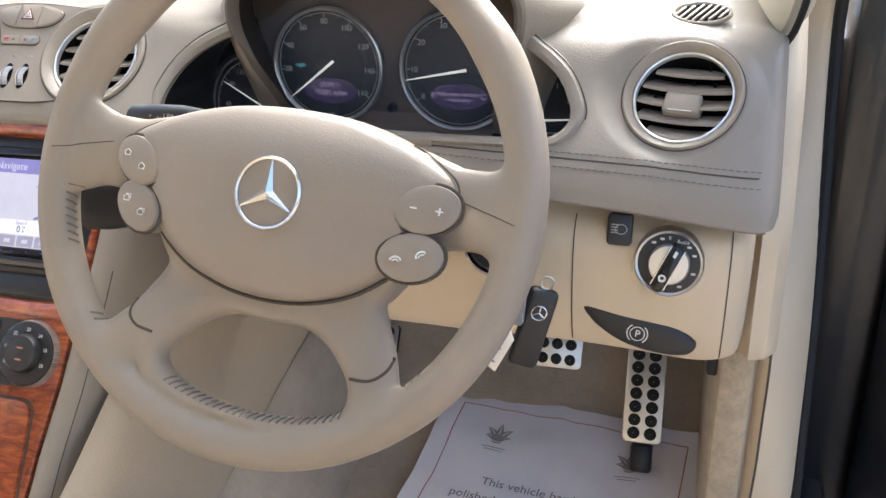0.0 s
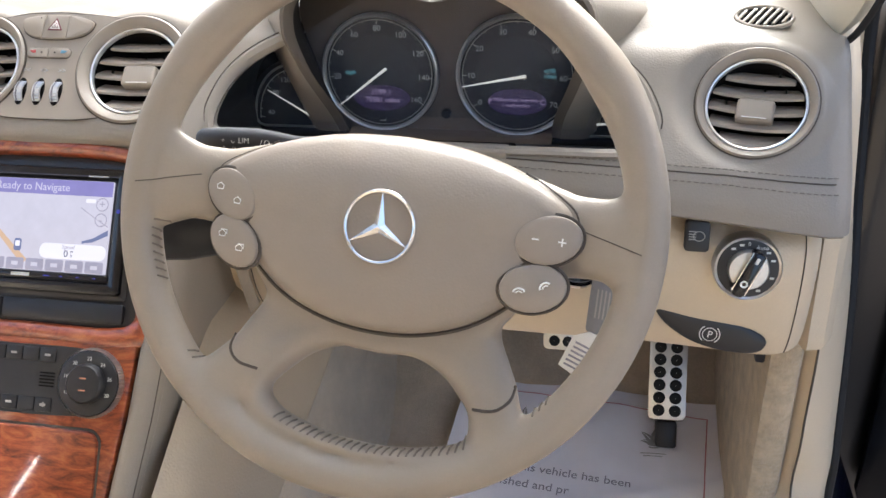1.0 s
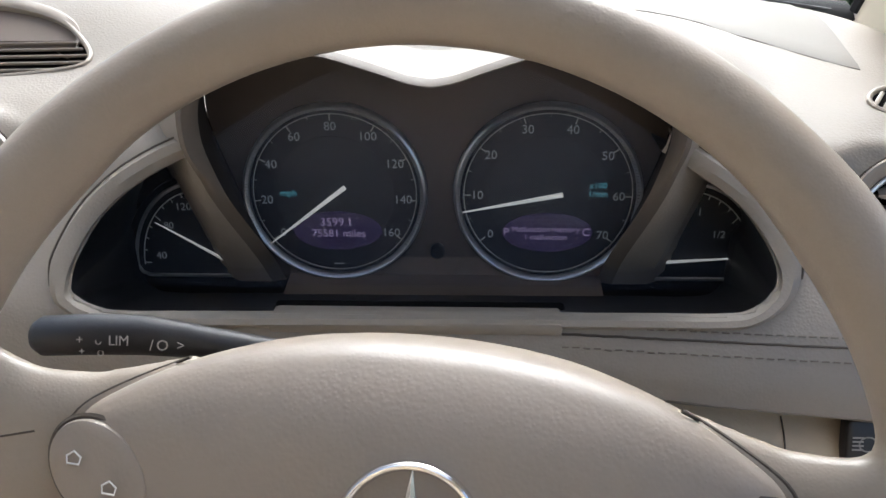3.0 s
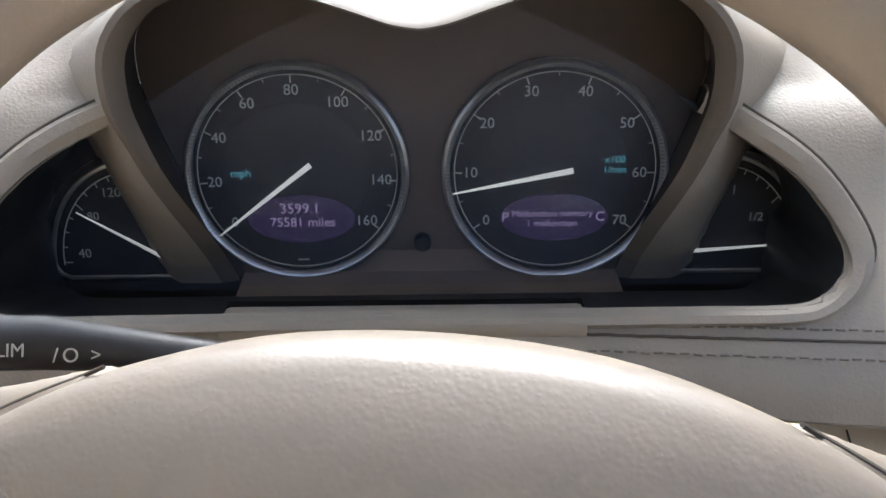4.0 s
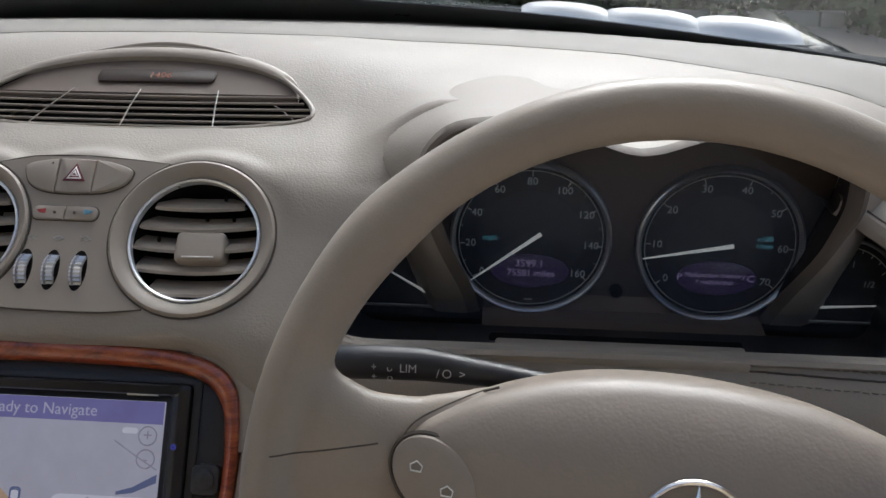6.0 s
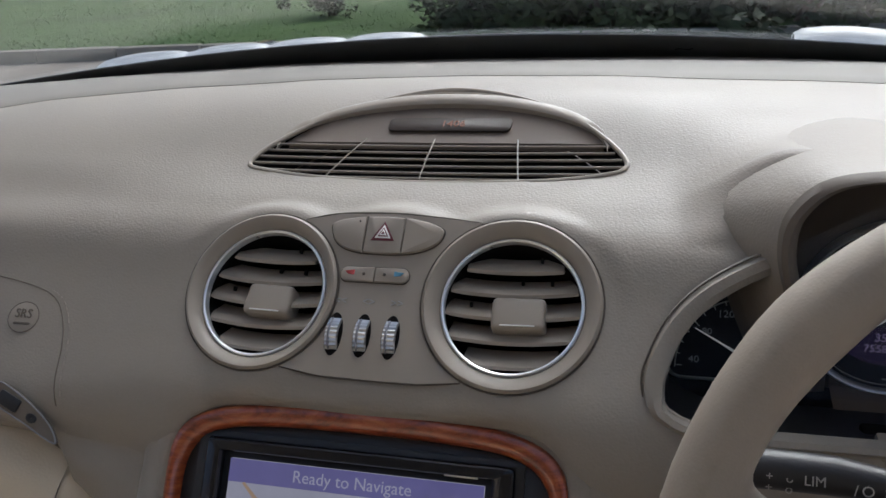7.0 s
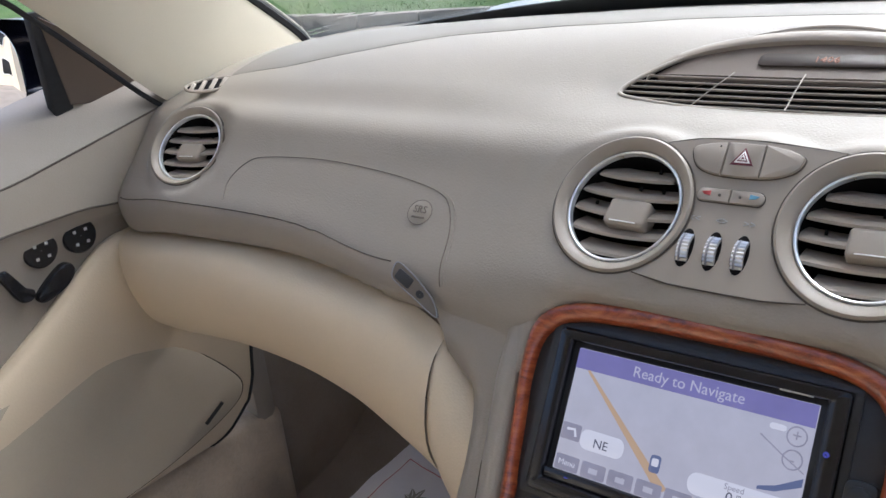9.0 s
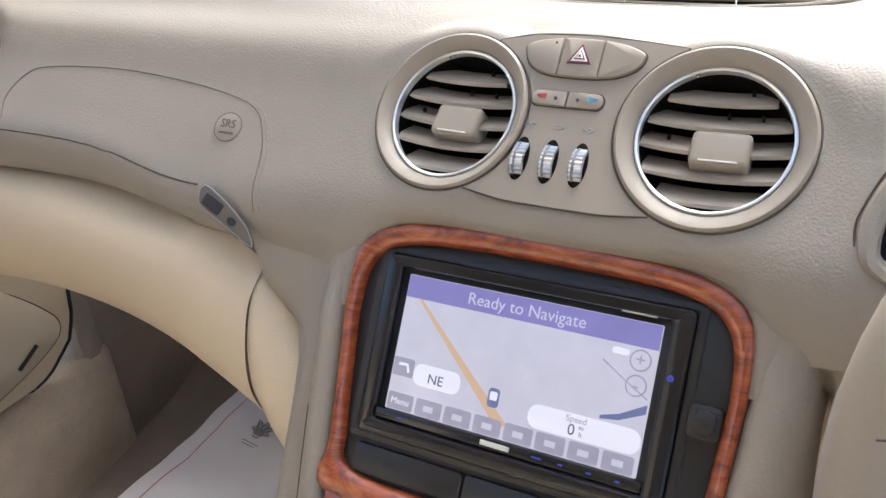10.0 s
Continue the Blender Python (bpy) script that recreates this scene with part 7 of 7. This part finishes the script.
part("switch_bed", grid(door_rows(lambda y: [(-0.686, seam_z(y)), (-0.692, seam_z(y) - 0.012), (-0.702, (seam_z(y) + cream_z(y)) / 2), (-0.706, cream_z(y) + 0.006), (-0.704, cream_z(y) - 0.01)])), TAUPE, pd, "taupe recess for the switches")
part("seam", tube([(-0.6855, y, seam_z(y)) for y in np.linspace(0.0, 0.80, 50)], 0.0012, 5), SEAM, pd)
low_rows = door_rows(lambda y: [(-0.706, cream_z(y) + 0.002), (-0.695, cream_z(y) + 0.004), (-0.684, cream_z(y) - 0.008), (-0.680, cream_z(y) - 0.05), (-0.683, 0.62), (-0.690, 0.55), (-0.698, 0.505), (-0.712, 0.497)], m=36)
low_rows = [[(x, y * float(np.interp(z, [0.497, 0.507, 0.539, 0.568, 0.616, 0.70], [0.77, 0.800, 0.836, 0.846, 0.850, 0.87])) / 0.87, z) for x, y, z in r] for r in low_rows]
part("lower_lining", grid(low_rows), CREAM, pd, "cream leather lower lining")
part("lower_edge", tube([Vector(p) + Vector((-0.002, 0.002, 0)) for p in low_rows[-1][12:]] + [Vector(r[-1]) for r in low_rows[-2::-1]], 0.0035, 8), RUBBER, pd, "dark seal along the door edge")
sp_o = catmull([(0.45, 0.69), (0.54, 0.694), (0.62, 0.706), (0.68, 0.703), (0.76, 0.655), (0.815, 0.595), (0.826, 0.565), (0.80, 0.545), (0.72, 0.525), (0.62, 0.515), (0.50, 0.520), (0.40, 0.53), (0.37, 0.60), (0.39, 0.67)], 84, closed=True)
part("speaker_grille", plate([(y, z) for y, z in sp_o], 0.0, 0.006, 0.003, m=Matrix(((0, 0, 1, -0.6875), (1, 0, 0, 0), (0, 1, 0, 0), (0, 0, 0, 1))), dome=0.002), SPEAKER, pd, "woven beige speaker grille")
part("speaker_groove", tube([(-0.6835, y, z) for y, z in sp_o], 0.0014, 5, True), SEAM, pd)
part("speaker_badge", box(-0.682, 0.758, 0.5535, -0.678, 0.792, 0.5575, 0.0008, m=Matrix.Translation((0, 0.775, 0.555)) @ pose(0, 0, 0, 28, 0, 0) @ Matrix.Translation((0, -0.775, -0.555))), BLACK, pd, "small dark maker badge")
DOOR_FACE = Matrix(((0, 0, 1, 0), (1, 0, 0, 0), (0, 1, 0, 0), (0, 0, 0, 1)))
for y, z in ((0.627, 0.832), (0.673, 0.832)):
    b = part("round_switch", lathe([(0.0195, -0.008), (0.0195, 0.003), (0.0180, 0.0048), (0.0005, 0.0052)], 32, m=Matrix.Translation((-0.7005, y, z)) @ pose(0, 0, 0, 8) @ DOOR_FACE), GLOSS_BLACK, pd, "round black seat memory switch")
    for dy, dz in ((-0.006, 0.006), (0.007, 0.006), (-0.006, -0.008), (0.007, -0.008)):
        part("switch_mark", box(-0.696, y + dy - 0.0016, z + dz - 0.0016, -0.6945, y + dy + 0.0016, z + dz + 0.0016), PRINT_GREY, b)
part("seat_switch", plate(catmull([(-0.021, 0.016), (-0.012, 0.020), (-0.004, 0.008), (0.004, -0.006), (0.012, -0.012), (0.008, -0.021), (-0.004, -0.020), (-0.014, -0.002)], 40, closed=True), -0.008, 0.008, 0.004, m=Matrix.Translation((-0.703, 0.598, 0.805)) @ DOOR_FACE), GLOSS_BLACK, pd, "black seat-shaped adjuster")
part("seat_switch", plate(catmull([(-0.023, -0.008), (-0.010, 0.004), (0.010, 0.016), (0.022, 0.014), (0.024, 0.004), (0.012, -0.008), (-0.010, -0.016), (-0.020, -0.016)], 40, closed=True), -0.008, 0.008, 0.004, m=Matrix.Translation((-0.7035, 0.634, 0.792)) @ DOOR_FACE), GLOSS_BLACK, pd, "black seat cushion adjuster")
sail = thing("mirror_sail", "dark taupe triangular mirror cover inside the window", "trim panel")
part("cover", plate([(0.70, 1.062), (0.712, 0.966), (0.83, 0.948), (0.80, 0.985), (0.755, 1.026)], 0.0, 0.012, 0.004, m=Matrix.Translation((-0.728, 0, 0)) @ DOOR_FACE), TAUPE_DARK, sail)
part("edge", box(-0.732, 0.692, 0.955, -0.718, 0.716, 1.066, 0.003), RUBBER, sail, "black window guide")
wm = thing("wing_mirror", "dark blue wing mirror with a reflecting glass", "wing mirror", pose(-0.945, 0.775, 0.978, 0, 0, 0))
rows = []
for k in range(13):
    t = k / 12
    s = math.sqrt(max(0.02, 1 - (t * 0.96) ** 2.2))
    rows.append([(-0.02 + 0.118 * s * math.copysign(abs(math.cos(a)) ** 0.6, math.cos(a)), 0.010 + 0.11 * t, 0.070 * s * math.copysign(abs(math.sin(a)) ** 0.6, math.sin(a))) for a in [2 * math.pi * j / 36 for j in range(36)]])
bm = grid(rows, close_v=True)
cap(bm, rows[-1])
part("housing", bm, BODY, wm)
part("glass", plate([(x * 0.56 - 0.052, z * 0.88) for x, _, z in rows[0]], 0, 0.003, 0.001, m=pose(0, 0.006, 0, 90 - 3, 0, 14)), MIRROR, wm, "silvered mirror glass")
part("arm", box(0.08, 0.01, -0.075, 0.235, 0.07, -0.045, 0.012), BODY, wm)

# ---- bonnet, wipers ----
bon = thing("bonnet", "dark blue car bonnet seen over the dash", "bonnet", kind="structure")
rows = []
for i in range(25):
    x = -0.80 + 1.60 * i / 24
    rows.append([(x, y, z - 0.06 * (x / 0.8) ** 2) for y, z in catmull([(base_y(x * 0.85) + 0.06, 0.945), (1.5, 0.955), (1.9, 0.925), (2.3, 0.86), (2.6, 0.76), (2.75, 0.6)], 16)])
part("panel", grid(rows), BODY, bon)
# pale base colour stands in for bright sky mirrored in dark paint
GILL = surface("sky_glint_gill", (0.75, 0.75, 0.74), 0.45, 0.05, 30.0, metal=0.1, coat=0.3)
gills = thing("bonnet_gills", "bonnet louvres with the sky's reflection painted on in pale silver", "bonnet louvre")
for sx in (-1, 1):
    for k in range(4 if sx < 0 else 3):
        x = (0.490 if sx < 0 else 0.525) - 0.097 * k
        rows = []
        for i in range(13):
            u = -1 + 2 * i / 12
            h = 0.009 * math.sqrt(max(0.0, 1 - u * u)) + 0.0005
            px = sx * (x + 0.052 * u)
            y = 1.300 - 0.10 * (px / 0.5) ** 2 + 0.07
            rows.append([(px, y + d * 0.035, 0.955 + 0.012 * (1 - (px / 0.6) ** 2) + 0.030 + h * (1 - d * d) - 0.018 * abs(d)) for d in (-1.0, -0.6, -0.2, 0.2, 0.6, 1.0)])
        part("louvre", thicken(grid(rows), 0.002), GILL, gills)
wip = thing("wiper", "dark wiper arms parked below the windscreen", "wiper")
for x0, x1 in ((-0.56, -0.06), (0.02, 0.56)):
    part("arm", tube([(x0, base_y(x0) + 0.055, 0.958), ((x0 + x1) / 2, base_y((x0 + x1) / 2) + 0.06, 0.975), (x1, base_y(x1) + 0.07, 0.980)], [0.003, 0.006, 0.009], 10, squash=0.6), BLACK, wip)
    part("blade", tube([(x0, base_y(x0) + 0.045, 0.957), (x1, base_y(x1) + 0.05, 0.974)], 0.004, 8), RUBBER, wip)
    part("pivot", lathe([(0.014, -0.01), (0.014, 0.004), (0.010, 0.008), (0.0005, 0.009)], 20, m=pose(x1, base_y(x1) + 0.07, 0.980)), BLACK, wip)


# ---- outside ----
def grass_material():
    m, t, b = nodes_of("lawn_grass")
    co = t.nodes.new("ShaderNodeTexCoord").outputs["Object"]
    a = noise_node(t, 0.5, 5, 0.65, co)
    c = noise_node(t, 30.0, 3, 0.7, co)
    mx = t.nodes.new("ShaderNodeMath")
    mx.operation = "MULTIPLY_ADD"
    mx.inputs[1].default_value = 0.4
    link(t, c.outputs[0], mx.inputs[0])
    link(t, a.outputs[0], mx.inputs[2])
    r = ramp(t, mx.outputs[0], [(0.45, (0.035, 0.085, 0.010)), (0.70, (0.066, 0.138, 0.020)), (0.95, (0.10, 0.165, 0.034))])
    link(t, r.outputs[0], b.inputs["Base Color"])
    b.inputs["Roughness"].default_value = 0.9
    bp = t.nodes.new("ShaderNodeBump")
    bp.inputs["Distance"].default_value = 0.03
    link(t, c.outputs[0], bp.inputs["Height"])
    link(t, bp.outputs[0], b.inputs["Normal"])
    return m


GRASS = grass_material()
TARMAC = surface("grey_tarmac", (0.34, 0.295, 0.25), 0.9, 0.2, 1.2, 0.004, 90.0, spec=0.2)
CONCRETE = surface("pale_concrete", (0.36, 0.33, 0.28), 0.9, 0.2, 2.5, 0.003, 60.0, spec=0.2)
BRICK = surface("pale_render", (0.62, 0.54, 0.42), 0.9, 0.08, 1.2, 0.004, 40.0, spec=0.2)
ROOF_TILE = surface("red_brown_tile", (0.17, 0.075, 0.05), 0.85, 0.2, 2.0, 0.01, 20.0)
LEAF = surface("dark_leaf", (0.035, 0.055, 0.022), 0.6, 0.5, 8.0, spec=0.3)
LEAF_B = surface("green_leaf", (0.055, 0.085, 0.028), 0.6, 0.5, 8.0, spec=0.3)
BARK = surface("brown_bark", (0.07, 0.05, 0.035), 0.9, 0.3, 6.0, 0.01, 30.0)
WOODEN = surface("weathered_timber", (0.12, 0.085, 0.06), 0.85, 0.3, 5.0, 0.004, 40.0)

ground = mesh_thing("ground", grid([[(x, y, -0.02) for y in (-2500, -60, 0, 60, 2500)] for x in (-2500, -60, 0, 60, 2500)]), GRASS, "wide mown lawn reaching the horizon", "ground", kind="structure", smooth=False)
KA = Vector((-9.5, 7.9, 0))
KB = Vector((9.5, 8.7, 0))
kd = (KB - KA).normalized()
kn = Vector((-kd.y, kd.x, 0))
road = mesh_thing("road", grid([[KA - kd * 60 + kn * 0.0 + Vector((0, 0, 0.0)), KA - kd * 60 - kn * 40], [KB + kd * 60, KB + kd * 60 - kn * 40]]), TARMAC, "pale brown-grey drive under and before the car", "road", kind="structure", smooth=False)
kerb = thing("kerb", "pale concrete kerb stones along the lawn", "kerb", kind="structure")
stone = finish(box(-0.452, -0.06, -0.1, 0.452, 0.06, 0.11, 0.018), "kerb_stone", CONCRETE)
ang = math.degrees(math.atan2(kd.y, kd.x))
for k in range(-16, 38):
    st = new("kerb_stone", stone)
    st.parent = kerb
    st.matrix_world = Matrix.Translation(KA + kd * (0.92 * k)) @ pose(0, 0, 0.004 * math.sin(k * 5.1), 0, 0, ang)
lawn = bmesh.new()
rows = []
for i in range(61):
    a = KA + kd * (-40 + 110 * i / 60) + kn * 0.06
    rows.append([a + kn * d + Vector((0, 0, 0.085 + h + 0.02 * noise.noise(Vector((i * 0.3, d * 0.4, 0))))) for d, h in ((0, 0), (1.5, 0.01), (4, 0.03), (9, 0.08), (18, 0.18), (40, 0.5), (90, 1.2))])
mesh_thing("lawn", grid(rows, lawn), GRASS, "green mown lawn rising behind the kerb", "lawn", kind="structure")
blades = bmesh.new()
rng = random.Random(4)
for k in range(9000):
    u, d = rng.uniform(-3, 16), rng.random() ** 2 * 7 + 0.08
    p = KA + kd * u + kn * d + Vector((0, 0, 0.083 + 0.006 * d))
    h, w, a = rng.uniform(0.012, 0.035), rng.uniform(0.005, 0.012), rng.uniform(0, 6.28)
    q = Vector((math.cos(a), math.sin(a), 0))
    blades.faces.new([blades.verts.new(p - q * w), blades.verts.new(p + q * w), blades.verts.new(p + Vector((rng.uniform(-0.03, 0.03), rng.uniform(-0.03, 0.03), h)))])
tagged(part("grass_blades", blades, GRASS, None, "", False), "short green grass blades on the lawn edge", "grass", kind="stuff")


def lawn_z(y):
    return 0.085 + float(np.interp(y - 8.2, [0, 1.5, 4, 9, 18, 40, 90], [0, 0.01, 0.03, 0.08, 0.18, 0.5, 1.2]))


path_rows = []
for k in range(16):
    a, b = Vector((-18.6, 14.0, 0)).lerp(Vector((-34.0, 33.5, 0)), k / 15), Vector((-16.9, 12.9, 0)).lerp(Vector((-31.8, 32.6, 0)), k / 15)
    path_rows.append([(a.x, a.y, lawn_z(a.y) + 0.03), (b.x, b.y, lawn_z(b.y) + 0.03)])
mesh_thing("garden_path", grid(path_rows), CONCRETE, "pale concrete path across the lawn", "path", kind="structure", smooth=False)


def shrub(name, label, category, at, size, n, material, seed, trunk=0.0, group="", stretch=1.0):
    rng = random.Random(seed)
    s = thing(name, label, category, Matrix.Translation(at), group)
    t = bmesh.new()
    for k in range(5 if not trunk else 7):
        a = 2 * math.pi * k / 5 + rng.random()
        top = Vector((math.cos(a) * size * 0.5 * stretch, math.sin(a) * size * 0.4, trunk + size * rng.uniform(0.5, 1.1)))
        tube([(0, 0, 0), (top.x * 0.12, top.y * 0.12, trunk * 0.8 + 0.05), tuple(top)], [0.05 * size + 0.01, 0.03 * size, 0.008], 7, bm=t)
    part("trunk", t, BARK, s)
    c = bmesh.new()
    clumps = [(Vector((rng.gauss(0, 0.42) * stretch, rng.gauss(0, 0.38), rng.uniform(0.12, 1.15))) * size, rng.uniform(0.22, 0.42) * size) for _ in range(26)]
    for k in range(n):
        o, r = rng.choice(clumps)
        d = Vector((rng.gauss(0, 1), rng.gauss(0, 1), rng.gauss(0, 1))).normalized()
        p = o + d * r * rng.random() ** 0.35 + Vector((0, 0, trunk))
        if p.z < 0.02:
            continue
        u = Vector((rng.gauss(0, 1), rng.gauss(0, 1), rng.gauss(0, 0.6))).normalized()
        w = d.cross(u).normalized()
        L = size * rng.uniform(0.035, 0.075)
        v = [c.verts.new(p + q) for q in (u * L, w * L * 0.45, -u * L, -w * L * 0.45)]
        c.faces.new(v)
    part("crown", c, material, s, "", False)
    return s


shrub("bush", "small round dark bush on the lawn", "bush", (-3.95, 10.4, 0.08), 0.42, 2500, LEAF, 3)
for k, (x, y, s) in enumerate(((-1.7, 9.2, 0.9), (-0.5, 8.9, 1.1), (0.9, 8.8, 1.15), (2.4, 9.0, 1.2), (4.0, 9.3, 1.3), (6.6, 10.2, 1.5), (0.4, 11.4, 1.7))):
    shrub("shrub", "dense dark green shrub in the border", "shrub", (x, y, -0.12), s, 8500, LEAF if k % 2 == 0 else LEAF_B, 11 + k, group="border shrubs", stretch=1.2)
for k, (x, y, s, tr) in enumerate(((-14.5, 34, 3.2, 2.2), (1.5, 24, 3.4, 2.0), (11, 26, 3.6, 2.2))):
    shrub("tree", "broad leafy garden tree with a dark trunk", "tree", (x, y, 0.6), s, 6500, LEAF_B, 31 + k, tr, "garden trees")

# the house behind the car, seen in the wing mirror
house = thing("house", "pale rendered house with a red-brown roof behind the car", "house", pose(-12, -13, 0, 0, 0, 6))
part("wall", box(-9, -4, 0, 9, 4, 5.2), BRICK, house, smooth=False)
bm = bmesh.new()
v = [bm.verts.new(p) for p in ((-9.5, 4.5, 5.1), (9.5, 4.5, 5.1), (9.5, 0, 8.0), (-9.5, 0, 8.0), (-9.5, -4.5, 5.1), (9.5, -4.5, 5.1))]
for f in ((0, 1, 2, 3), (3, 2, 5, 4), (0, 3, 4), (1, 5, 2), (0, 4, 5, 1)):
    bm.faces.new([v[i] for i in f])
part("roof", bm, ROOF_TILE, house, smooth=False)
for x in (-7.2, 7.2):
    for z in (0.9, 3.3):
        w = part("window", box(x - 0.8, 3.96, z, x + 0.8, 4.03, z + 1.3), GLOSS_BLACK, house, smooth=False)
        part("window_frame", tube([(x - 0.8, 4.04, z), (x + 0.8, 4.04, z), (x + 0.8, 4.04, z + 1.3), (x - 0.8, 4.04, z + 1.3)], 0.05, 4, True), WHITE_PLASTIC, w)
